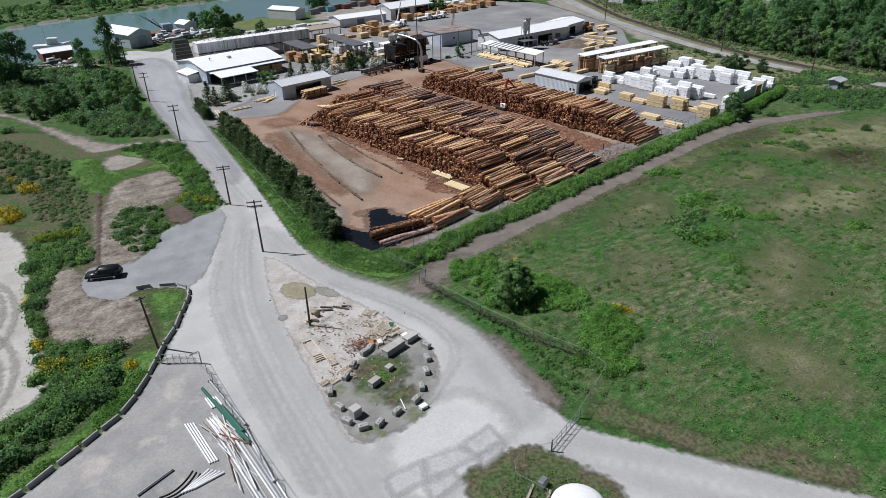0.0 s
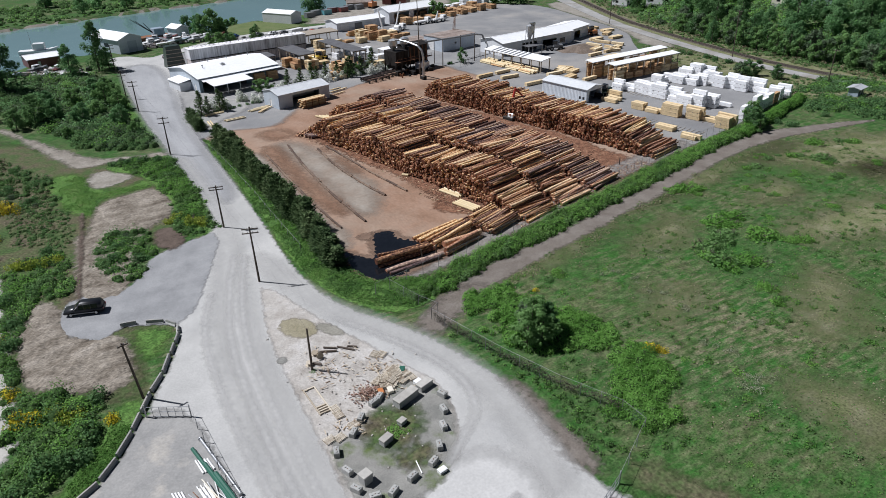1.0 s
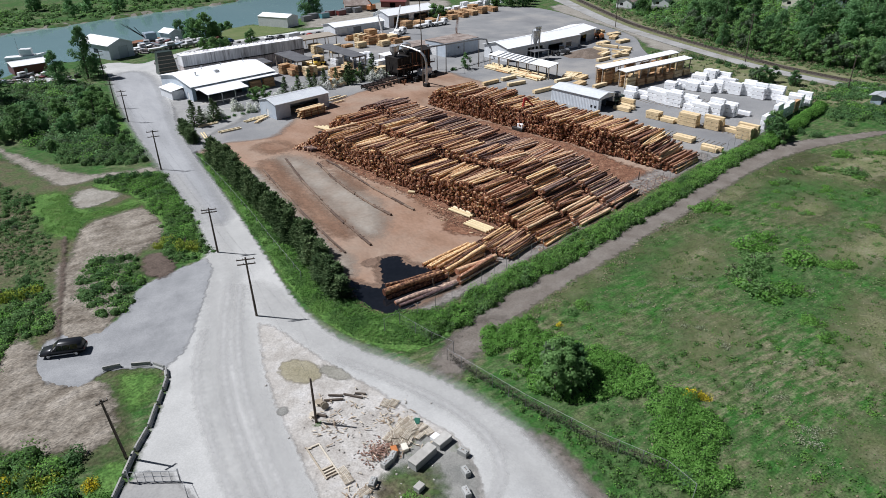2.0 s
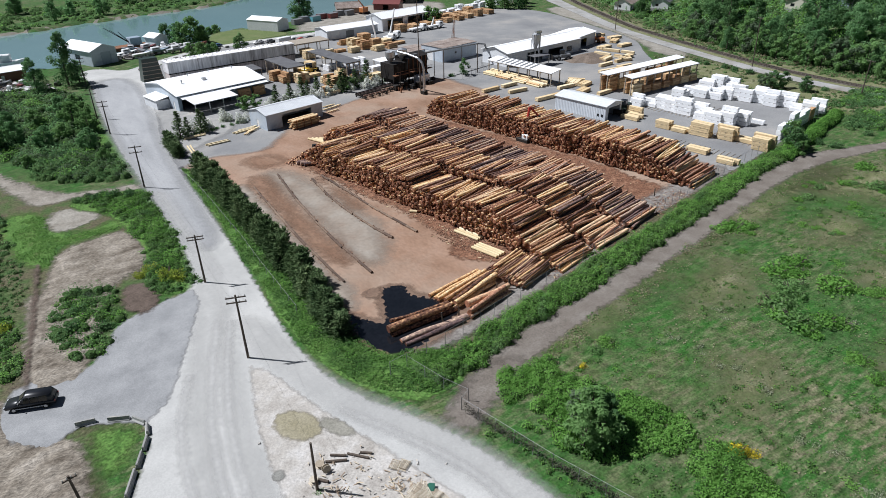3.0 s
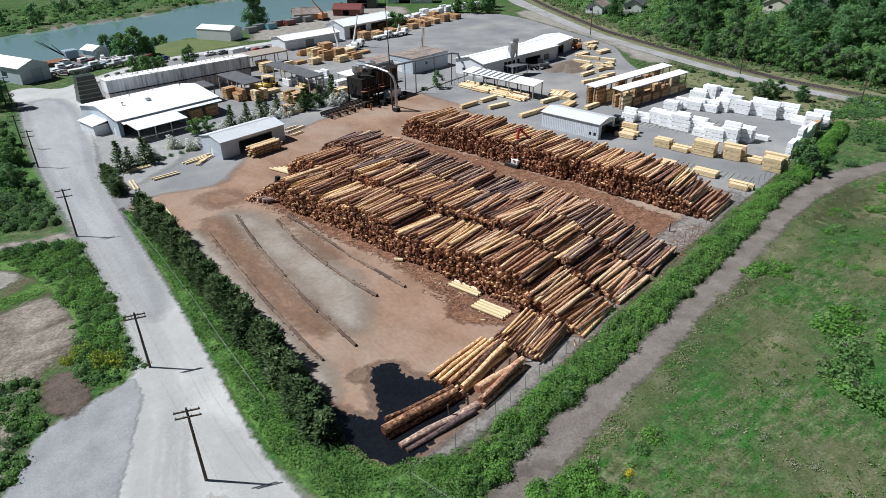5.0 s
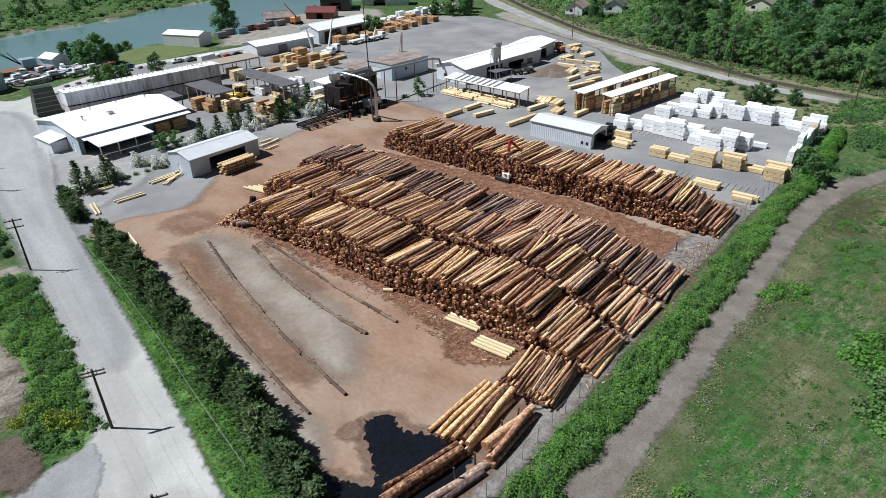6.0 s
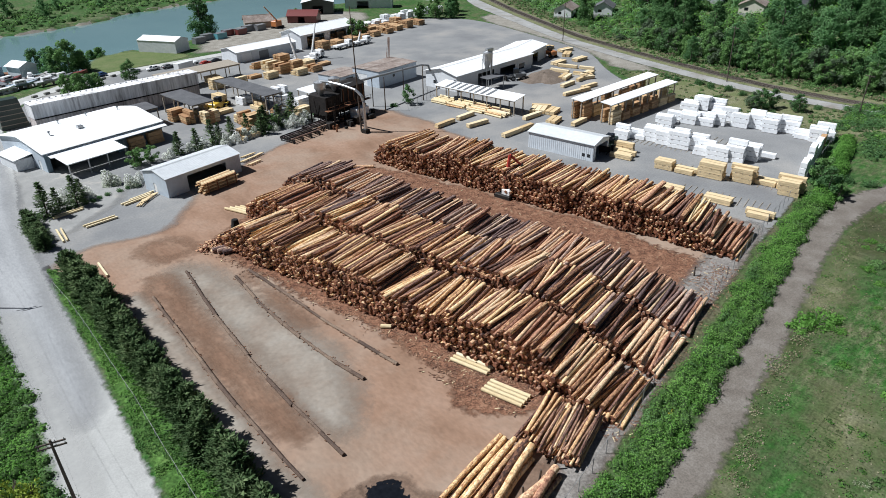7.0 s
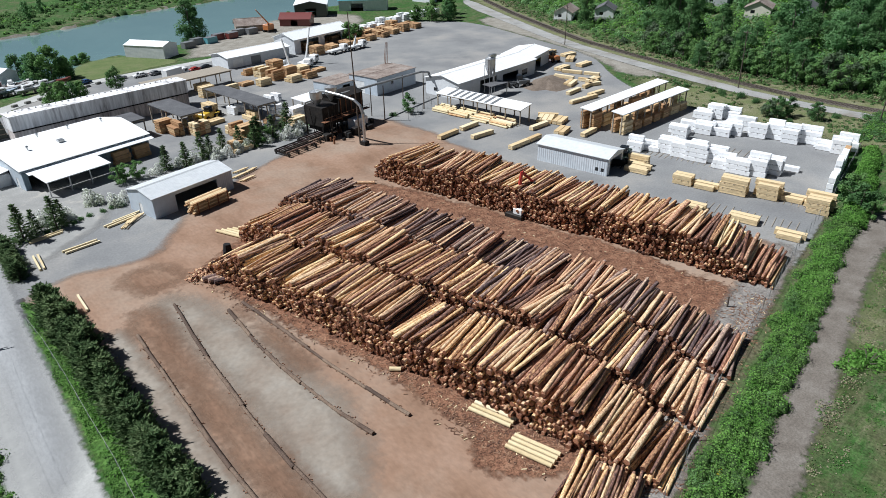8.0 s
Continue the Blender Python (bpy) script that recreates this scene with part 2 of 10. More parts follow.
M_WATER = surface("river_water", [(0.125, 0.21, 0.215), (0.155, 0.245, 0.245)], scale=0.02, fine=0.35, grain=0.03, rough=0.09, bump=0.06, bump_dist=0.15, coord="World", spec=0.5)
M_PUDDLE = surface("puddle_water", [(0.006, 0.007, 0.009), (0.010, 0.011, 0.014)], scale=0.2, rough=0.06, bump=0.0, coord="World", spec=0.4)
M_BANKGRASS = surface("river_grass", [(0.085, 0.125, 0.045), (0.12, 0.15, 0.06), (0.15, 0.165, 0.08)], scale=0.15, fine=2, grain=0.25, rough=0.95, coord="World", spec=0.1)
M_SLAB = surface("old_concrete", [(0.36, 0.355, 0.343), (0.40, 0.394, 0.382), (0.435, 0.43, 0.416)], scale=0.5, fine=4, grain=0.12, rough=0.9, coord="World", spec=0.15)
# wood
BARKS = {
    "golden": [(0.05, 0.03, 0.026), (0.21, 0.105, 0.065), (0.49, 0.28, 0.147), (0.76, 0.53, 0.273), (0.87, 0.69, 0.436)],
    "mixed": [(0.046, 0.031, 0.029), (0.165, 0.09, 0.071), (0.37, 0.215, 0.142), (0.61, 0.41, 0.240), (0.79, 0.61, 0.398)],
    "dark": [(0.044, 0.035, 0.037), (0.12, 0.08, 0.076), (0.225, 0.15, 0.131), (0.39, 0.27, 0.207), (0.66, 0.50, 0.349)],
    "rusty": [(0.055, 0.031, 0.027), (0.215, 0.102, 0.068), (0.43, 0.23, 0.147), (0.62, 0.395, 0.234), (0.78, 0.58, 0.371)],
}
M_LOG = {(k, v): surface("log_bark_%s_%s" % (k, v), c, scale=2.3, fine=6.0, grain=0.5, bump=0.8, rough=0.9, vary=v, spread=0.55,
                         stretch=(0.8, 2.3, 2.3), detail=9.0, spec=0.12, contrast=0.17) for k, c in BARKS.items() for v in ("object", "island")}
M_END = {v: surface("log_end_" + v, [(0.03, 0.014, 0.010), (0.12, 0.05, 0.029), (0.27, 0.118, 0.068), (0.41, 0.205, 0.122)], scale=1.5, fine=6, grain=0.25, bump=0.3,
                    vary=v, spread=0.7, rough=0.9, spec=0.15) for v in ("object", "island")}
M_PEELED = surface("peeled_wood", [(0.56, 0.44, 0.25), (0.68, 0.565, 0.35), (0.76, 0.66, 0.46)], scale=1, fine=6, grain=0.12, vary="object", stretch=(0.3, 1, 1))
M_LUMBER = surface("sawn_lumber", [(0.50, 0.35, 0.18), (0.65, 0.50, 0.29), (0.77, 0.65, 0.44)], scale=0.8, fine=5, grain=0.15, vary="island", spread=0.7, stretch=(0.25, 1, 1), rough=0.8)
M_LUMBER_RED = surface("cedar_lumber", [(0.30, 0.16, 0.08), (0.44, 0.27, 0.14), (0.58, 0.40, 0.22)], scale=0.8, fine=5, grain=0.15, vary="island", spread=0.7, stretch=(0.25, 1, 1), rough=0.8)
M_GREYWOOD = surface("weathered_wood", [(0.20, 0.17, 0.14), (0.30, 0.26, 0.21), (0.42, 0.37, 0.30)], scale=1.2, fine=5, grain=0.2, vary="island", spread=0.7)
M_POLE = surface("creosote_pole", [(0.07, 0.055, 0.045), (0.12, 0.095, 0.075)], scale=1.5, fine=6, grain=0.2, stretch=(2, 2, 0.3))
M_WRAP = surface("white_wrap", [(0.78, 0.79, 0.80), (0.84, 0.845, 0.85), (0.88, 0.88, 0.88)], scale=0.7, fine=3, grain=0.05, rough=0.45, bump=0.25, vary="object", spread=0.4)
# built
M_WHITEROOF = corrugated("white_sheet_roof", [(0.80, 0.81, 0.81), (0.86, 0.86, 0.855)], 0.6, "x", 0.5, 0.04)
M_PALEWALL = corrugated("pale_blue_sheet_wall", [(0.43, 0.49, 0.55), (0.51, 0.56, 0.61)], 0.4, "x", 0.55, 0.06)
M_GREYROOF = corrugated("grey_sheet_roof", [(0.56, 0.58, 0.595), (0.64, 0.655, 0.66)], 0.5, "x", 0.45, 0.07)
M_WHITEWALL = corrugated("white_sheet_wall", [(0.62, 0.64, 0.66), (0.70, 0.71, 0.72)], 0.4, "x", 0.6, 0.06)
M_BLUEWALL = corrugated("blue_sheet_wall", [(0.15, 0.215, 0.27), (0.19, 0.255, 0.31)], 0.4, "x", 0.55, 0.08)
M_RIBBED = corrugated("ribbed_sheet_wall", [(0.50, 0.54, 0.58), (0.60, 0.63, 0.66)], 0.5, "y", 0.5, 0.1)
M_RIBBED.node_tree.nodes["Bump"].inputs["Strength"].default_value, M_RIBBED.node_tree.nodes["Bump"].inputs["Distance"].default_value = 0.7, 0.06
M_KILN = surface("streaked_kiln_wall", [(0.20, 0.185, 0.18), (0.62, 0.605, 0.605), (0.75, 0.74, 0.745), (0.80, 0.79, 0.79)], scale=0.5, fine=2, grain=0.15, stretch=(1, 1, 0.12), rough=0.8)
M_KILNLOW = surface("stained_kiln_wall", [(0.24, 0.20, 0.185), (0.56, 0.50, 0.475), (0.70, 0.64, 0.615)], scale=0.5, fine=2, grain=0.2, stretch=(1, 1, 0.15), rough=0.85)
M_DARKROOF = surface("dark_felt_roof", [(0.085, 0.085, 0.09), (0.13, 0.13, 0.135)], scale=0.4, fine=3, grain=0.15, rough=0.8)
M_BROWNROOF = surface("rusty_flat_roof", [(0.17, 0.13, 0.11), (0.26, 0.21, 0.18), (0.34, 0.30, 0.27)], scale=0.35, fine=2, grain=0.2, rough=0.9)
M_DARKSTEEL = surface("sooty_steel", [(0.014, 0.013, 0.013), (0.04, 0.034, 0.03)], scale=0.8, fine=4, grain=0.3, rough=0.7, metal=0.3)
M_STEEL = surface("galvanised_steel", [(0.42, 0.43, 0.44), (0.52, 0.53, 0.54)], scale=1, fine=5, grain=0.1, rough=0.4, metal=0.8)
M_DAMP = surface("damp_red_dirt", [(0.165, 0.096, 0.062), (0.215, 0.13, 0.086), (0.25, 0.163, 0.112)], scale=0.2, fine=2, grain=0.16, bump=0.15, rough=0.95, coord="World", detail=9.0, spec=0.15, stretch=(1.6, 0.5, 1))
M_FENCE = surface("dull_fence_steel", [(0.24, 0.243, 0.245), (0.33, 0.333, 0.335)], scale=1, fine=5, grain=0.1, rough=0.65, metal=0.3)
M_SAWDUST = surface("brown_sawdust", [(0.12, 0.092, 0.07), (0.19, 0.15, 0.12)], scale=0.5, fine=4, grain=0.2, rough=0.95, bump=0.4)
M_RUST = surface("rusty_steel", [(0.16, 0.07, 0.04), (0.25, 0.12, 0.06)], scale=1.2, fine=5, grain=0.25, rough=0.8)
M_CONCRETE = surface("cast_concrete", [(0.27, 0.27, 0.255), (0.36, 0.36, 0.34), (0.42, 0.415, 0.40)], scale=1.2, fine=7, grain=0.15, rough=0.9, vary="object", spread=0.4)
M_BLACK = surface("dark_interior", [(0.012, 0.012, 0.013), (0.02, 0.02, 0.02)], scale=1, rough=0.9)
M_GLASS = surface("dark_glass", [(0.012, 0.015, 0.018), (0.02, 0.022, 0.025)], scale=1, rough=0.08, bump=0, spec=0.6)
M_RUBBER = surface("tyre_rubber", [(0.015, 0.015, 0.015), (0.025, 0.025, 0.025)], scale=3, rough=0.85)
PAINT = {k: surface("paint_" + k, [c, tuple(min(1, v * 1.12) for v in c)], scale=1.5, fine=5, grain=0.05, rough=0.35, bump=0.03, spec=0.5) for k, c in {
    "black": (0.012, 0.013, 0.016), "white": (0.72, 0.72, 0.71), "silver": (0.42, 0.43, 0.44), "red": (0.32, 0.035, 0.025), "blue": (0.05, 0.10, 0.22), "grey": (0.16, 0.165, 0.17),
    "green": (0.03, 0.11, 0.075), "teal": (0.12, 0.32, 0.36), "yellow": (0.58, 0.38, 0.04), "maroon": (0.16, 0.045, 0.04), "darkgreen": (0.03, 0.045, 0.035), "cream": (0.66, 0.62, 0.52),
    "orange": (0.45, 0.17, 0.06), "bluegrey": (0.30, 0.36, 0.42)}.items()}
# plants
L_BRAMBLE = foliage("bramble_leaf", [(0.098, 0.228, 0.044), (0.175, 0.362, 0.074), (0.255, 0.455, 0.118)], 0.5)
L_WEED = foliage("weed_leaf", [(0.060, 0.130, 0.045), (0.100, 0.200, 0.062), (0.165, 0.280, 0.110)], 0.25)
L_SHRUB = foliage("shrub_leaf", [(0.056, 0.122, 0.046), (0.100, 0.200, 0.074), (0.155, 0.272, 0.110)], 0.4)
L_TREE = foliage("tree_leaf", [(0.080, 0.178, 0.076), (0.148, 0.286, 0.118), (0.220, 0.376, 0.170)], 0.65)
L_TREELIGHT = foliage("light_tree_leaf", [(0.095, 0.195, 0.060), (0.160, 0.290, 0.095), (0.225, 0.365, 0.140)], 0.45)
L_SILVER = foliage("grey_green_leaf", [(0.06, 0.095, 0.05), (0.10, 0.145, 0.08), (0.15, 0.20, 0.12)], 0.25)
L_CONIFER = foliage("conifer_needles", [(0.030, 0.060, 0.024), (0.092, 0.148, 0.060), (0.20, 0.265, 0.122)], 0.25)
L_BROOM = foliage("yellow_broom_flower", [(0.15, 0.19, 0.03), (0.58, 0.47, 0.03), (0.72, 0.61, 0.04)], 0.2)
L_MUSTARD = foliage("yellow_green_flower", [(0.135, 0.225, 0.045), (0.34, 0.41, 0.065), (0.52, 0.56, 0.09)], 0.25)
L_BLOSSOM = foliage("white_blossom", [(0.40, 0.45, 0.32), (0.80, 0.81, 0.75), (0.88, 0.88, 0.85)], 0.45)
L_WOOD = foliage("sunlit_wood_leaf", [(0.135, 0.275, 0.120), (0.230, 0.405, 0.180), (0.320, 0.500, 0.258)], 0.7)
L_DRY = foliage("dry_grass", [(0.15, 0.135, 0.075), (0.24, 0.215, 0.135), (0.34, 0.31, 0.215)], 0.25)
L_STALK = foliage("pale_stalk", [(0.10, 0.16, 0.06), (0.26, 0.29, 0.18), (0.42, 0.42, 0.33)], 0.2)
L_TWIG = foliage("dead_twig", [(0.04, 0.036, 0.028), (0.085, 0.078, 0.058), (0.065, 0.095, 0.04)], 0.1)
L_GRASS = foliage("grass_blade", [(0.058, 0.130, 0.036), (0.085, 0.175, 0.046), (0.125, 0.215, 0.068)], 0.3)
L_LUSH = foliage("lush_blade", [(0.066, 0.160, 0.032), (0.105, 0.225, 0.046), (0.165, 0.285, 0.078)], 0.35)
# filler inside leaf masses, green darkened to stand in for shade between leaves
L_CORE = surface("leaf_gap_shade", [(0.035, 0.065, 0.022), (0.06, 0.105, 0.034)], scale=1.5, fine=5, grain=0.3, rough=0.95, bump=0.5, spec=0.05)
M_TRUNK = surface("tree_bark", [(0.06, 0.05, 0.04), (0.13, 0.11, 0.09)], scale=2, fine=8, grain=0.3, stretch=(2, 2, 0.4))

# ---- building helpers ----


class Geo:
    """Collects simple solids; material index by face."""

    def __init__(self):
        self.v, self.f, self.m = [], [], []

    def add(self, verts, faces, mat=0, at=None):
        k = len(self.v)
        self.v += [tuple(at @ Vector(p)) for p in verts] if at is not None else [tuple(p) for p in verts]
        self.f += [tuple(i + k for i in f) for f in faces]
        self.m += [mat] * len(faces)
        return self

    def box(self, x0, y0, z0, x1, y1, z1, mat=0, at=None, inset=0.0):
        i = inset
        vs = [(x0, y0, z0), (x1, y0, z0), (x1, y1, z0), (x0, y1, z0), (x0 + i, y0 + i, z1), (x1 - i, y0 + i, z1), (x1 - i, y1 - i, z1), (x0 + i, y1 - i, z1)]
        return self.add(vs, [(3, 2, 1, 0), (4, 5, 6, 7), (0, 1, 5, 4), (1, 2, 6, 5), (2, 3, 7, 6), (3, 0, 4, 7)], mat, at)

    def slab(self, x0, y0, z0, x1, y1, z1, c=0.05, mat=0, at=None):
        """A box with chamfered upper edges."""
        self.box(x0, y0, z0, x1, y1, z1 - c, mat, at)
        self.f.pop(-5)
        self.m.pop()
        return self.box(x0, y0, z1 - c, x1, y1, z1, mat, at, inset=c)

    def tube(self, p0, p1, r0, r1=None, n=8, mat=0, cap=None, at=None, bend=0.0):
        r1 = r0 if r1 is None else r1
        a, b = Vector(p0), Vector(p1)
        d = (b - a).normalized()
        s = d.orthogonal().normalized()
        w = d.cross(s)
        rings = [(a, r0), (b, r1)]
        if bend:
            rings.insert(1, ((a + b) / 2 + s * bend, (r0 + r1) / 2))
        vs, fs = [], []
        for c, r in rings:
            vs += [c + (s * math.cos(6.2832 * i / n) + w * math.sin(6.2832 * i / n)) * r for i in range(n)]
        for k in range(len(rings) - 1):
            fs += [(k * n + i, k * n + (i + 1) % n, k * n + n + (i + 1) % n, k * n + n + i) for i in range(n)]
        self.add(vs, fs, mat, at)
        top = (len(rings) - 1) * n
        self.add([vs[i] for i in range(n)] + [vs[top + i] for i in range(n)], [tuple(range(n - 1, -1, -1)), tuple(range(n, 2 * n))], mat if cap is None else cap, at)
        return self

    def prism(self, outline, x0, x1, mat=0, at=None):
        """An outline in the yz plane pulled along x."""
        n = len(outline)
        vs = [(x0, y, z) for y, z in outline] + [(x1, y, z) for y, z in outline]
        return self.add(vs, [(i, (i + 1) % n, n + (i + 1) % n, n + i) for i in range(n)] + [tuple(range(n - 1, -1, -1)), tuple(range(n, 2 * n))], mat, at)

    def mesh(self, name, mats):
        me = bpy.data.meshes.new(name)
        me.from_pydata(self.v, [], self.f)
        for m in mats if isinstance(mats, (list, tuple)) else [mats]:
            me.materials.append(m)
        if any(self.m):
            me.polygons.foreach_set("material_index", self.m)
        me.update()
        return me


def thing(name, x, y, z, rz, label, category, group="", data=None, kind=""):
    ob = new(name, data)
    ob.matrix_basis = pose(x, y, z, 0, 0, rz)
    return tagged(ob, label, category, group, kind)


def part(name, geo, mats, parent, label="", at=None, kind=""):
    ob = new(name, geo.mesh(name, mats) if isinstance(geo, Geo) else geo)
    ob.parent = parent
    if at is not None:
        ob.matrix_basis = at
    return tagged(ob, label, kind=kind)


def array_mesh(name, verts, faces, mats, index=None):
    me = bpy.data.meshes.new(name)
    verts, faces = np.asarray(verts, float).reshape(-1, 3), np.asarray(faces, int)
    k = faces.shape[1]
    me.vertices.add(len(verts))
    me.vertices.foreach_set("co", verts.ravel())
    me.loops.add(faces.size)
    me.loops.foreach_set("vertex_index", faces.ravel())
    me.polygons.add(len(faces))
    me.polygons.foreach_set("loop_start", np.arange(0, faces.size, k))
    me.polygons.foreach_set("loop_total", np.full(len(faces), k))
    for m in mats if isinstance(mats, (list, tuple)) else [mats]:
        me.materials.append(m)
    if index is not None:
        me.polygons.foreach_set("material_index", np.asarray(index, int))
    me.update(calc_edges=True)
    me.validate()
    return me


def unit(a):
    return a / np.maximum(1e-6, np.linalg.norm(a, axis=-1, keepdims=True))


def leaves(rng, centres, outward, size, slim=0.6, tumble=0.7, single=False):
    """Small folded leaves, one kite each, at the centres, facing more or less outward."""
    n = len(centres)
    nor = unit(outward + rng.normal(0, tumble, (n, 3)))
    along = unit(np.cross(nor, rng.normal(0, 1, (n, 3))))
    side = np.cross(nor, along)
    s = (size * rng.uniform(0.6, 1.4, n))[:, None]
    fold = nor * s * 0.18
    if single:
        vs = np.stack([centres - along * s * 0.5 - side * s * slim * 0.4, centres + side * s * slim * 0.6, centres + along * s * 0.6], 1)
        return vs.reshape(-1, 3), np.arange(3 * n).reshape(n, 3)
    vs = np.stack([centres - along * s * 0.5, centres + side * s * slim * 0.5 + fold, centres + along * s * 0.5, centres - side * s * slim * 0.5 + fold], 1)
    return vs.reshape(-1, 3), np.arange(4 * n).reshape(n, 4)


def soft_corners(outline, times=2):
    for _ in range(times):
        out = []
        for i, a in enumerate(outline):
            b = outline[(i + 1) % len(outline)]
            out += [(a[0] * 0.75 + b[0] * 0.25, a[1] * 0.75 + b[1] * 0.25), (a[0] * 0.25 + b[0] * 0.75, a[1] * 0.25 + b[1] * 0.75)]
        outline = out
    return outline


LAID = {}


def laid(material, rough, big, fade):
    """The same surface for a sheet on the ground whose edge thins out unevenly into what lies below."""
    key = (material.name, rough, big, fade)
    if key in LAID:
        return LAID[key]
    m = material.copy()
    LAID[key] = m
    n, l = m.node_tree.nodes, m.node_tree.links
    edge = n.new("ShaderNodeAttribute")
    edge.attribute_name = "edge"
    total = edge.outputs["Fac"]
    position = n.new("ShaderNodeNewGeometry").outputs["Position"]
    for scale, amount in ((1.1, rough * 3.2), (0.12, big * 5.0)):
        if not amount:
            continue
        grain = n.new("ShaderNodeTexNoise")
        grain.inputs["Scale"].default_value, grain.inputs["Detail"].default_value = scale, 5.0
        l.new(position, grain.inputs["Vector"])
        shift = n.new("ShaderNodeMath")
        shift.operation = "MULTIPLY_ADD"
        shift.inputs[1].default_value, shift.inputs[2].default_value = amount, -amount / 2
        l.new(grain.outputs["Fac"], shift.inputs[0])
        plus = n.new("ShaderNodeMath")
        l.new(total, plus.inputs[0])
        l.new(shift.outputs[0], plus.inputs[1])
        total = plus.outputs[0]
    soft = fade or 0.08 + rough * 0.5
    step = n.new("ShaderNodeMapRange")
    step.inputs["From Min"].default_value, step.inputs["From Max"].default_value = -soft, soft
    l.new(total, step.inputs["Value"])
    clear = n.new("ShaderNodeBsdfTransparent")
    both = n.new("ShaderNodeMixShader")
    l.new(step.outputs["Result"], both.inputs["Fac"])
    l.new(clear.outputs["BSDF"], both.inputs[1])
    l.new(n["Principled BSDF"].outputs["BSDF"], both.inputs[2])
    l.new(both.outputs["Shader"], n["Material Output"].inputs["Surface"])
    return m


def lattice(x, y, seed):
    """Smooth random heights between 0 and 1 over the plan."""
    xi, yi = np.floor(x), np.floor(y)
    fx, fy = x - xi, y - yi
    fx, fy = fx * fx * (3 - 2 * fx), fy * fy * (3 - 2 * fy)

    def at(a, b):
        h = np.sin(a * 127.1 + b * 311.7 + seed * 74.7) * 43758.5453
        return h - np.floor(h)

    return (at(xi, yi) * (1 - fx) + at(xi + 1, yi) * fx) * (1 - fy) + (at(xi, yi + 1) * (1 - fx) + at(xi + 1, yi + 1) * fx) * fy


def patch(name, outline, z, material, label, rough=0.35, category="ground", smooth=2, big=0.0, fade=0.0, relief=0.0):
    """A thin sheet of one surface lying on the ground; each point knows how far inside the edge it is."""
    o = np.array(soft_corners(outline, smooth) if smooth else outline, float)
    nxt = np.roll(o, -1, 0)
    size = abs(np.sum(o[:, 0] * nxt[:, 1] - nxt[:, 0] * o[:, 1])) / 2
    st, pad = min(1.2, max(0.3, math.sqrt(size) / (70 if fade < 2 else 14))), 0.8 * rough + 1.2 * big + 0.1 + fade
    xs, ys = np.arange(o[:, 0].min() - pad - st, o[:, 0].max() + pad + st, st), np.arange(o[:, 1].min() - pad - st, o[:, 1].max() + pad + st, st)
    P = np.stack(np.meshgrid(xs, ys), -1).reshape(-1, 2)
    near, inside = np.full(len(P), 1e9), np.zeros(len(P), bool)
    for a, b in zip(o, nxt):
        d = b - a
        t = np.clip(((P - a) @ d) / max(1e-9, d @ d), 0, 1)
        near = np.minimum(near, np.hypot(*(P - a - t[:, None] * d).T))
        cross = (a[1] > P[:, 1]) != (b[1] > P[:, 1])
        inside ^= cross & (P[:, 0] < d[0] * (P[:, 1] - a[1]) / (d[1] if abs(d[1]) > 1e-9 else 1e-9) + a[0])
    depth = np.where(inside, near, -near)
    i = (np.arange(len(ys) - 1)[:, None] * len(xs) + np.arange(len(xs) - 1)[None, :]).ravel()
    quads = np.stack([i, i + 1, i + 1 + len(xs), i + len(xs)], -1)
    quads = quads[(depth[quads] > -pad).any(1)]
    used, back = np.unique(quads, return_inverse=True)
    px, py = P[used, 0], P[used, 1]
    clods = 1.1 * np.abs(lattice(px * 0.22 + py * 0.12, py * 0.5 - px * 0.1, 3) - 0.5) + 0.6 * lattice(px * 1.3, py * 1.1, 5) + 0.35 * lattice(px * 2.9, py * 2.7, 8)
    rise = relief * clods * np.clip(depth[used] / 1.5, 0, 1)
    me = array_mesh(name, np.column_stack([P[used], z + rise]), back.reshape(-1, 4), laid(material, rough, big, fade))
    me.attributes.new("edge", "FLOAT", "POINT").data.foreach_set("value", depth[used])
    return tagged(new(name, me), label, category, kind="structure")


A12 = radians(12.4)
CU, SU = math.cos(A12), math.sin(A12)


def uv(u, v):
    """The yard's own axes: u along the logs, v along the rows."""
    return (u * CU - v * SU, u * SU + v * CU)


# ---- ground, river, hill ----
def near_bank(x):
    return np.interp(x, [-300, -15, 15, 50, 75, 94, 126, 158, 184, 260, 400, 900], [250, 283, 302, 303, 318, 337, 342, 358, 370, 400, 450, 600])


def far_bank(x):
    return np.interp(x, [-300, -14, 40, 75, 104, 130, 160, 200, 300, 500, 900], [330, 380, 400, 411, 418, 438, 445, 455, 490, 560, 760])


def hill(x, y):
    foot = np.interp(y, [-100, 60, 122, 165, 207, 258, 322, 500, 900], [236, 230, 227, 226, 236, 257, 290, 380, 600])
    t = np.clip((x - foot) / 75, 0, 1)
    return 9 * t * t * (3 - 2 * t)


def ground_z(x, y):
    x, y = np.asarray(x, float), np.asarray(y, float)
    wob = 1.5 * np.sin(x * 0.21) + 1.0 * np.sin(x * 0.47 + 1) + 0.6 * np.sin(x * 0.9 + 2)
    inside = np.minimum(y - near_bank(x) - wob, far_bank(x) + wob - y)
    t = np.clip((inside + 3.5) / 6, 0, 1)
    return hill(x, y) - 3.2 * t * t * (3 - 2 * t)


def axis(lo, hi, step, ends):
    inner = list(np.arange(lo, hi + step, step))
    return np.array([lo - e for e in reversed(ends)] + inner + [inner[-1] + e for e in ends])


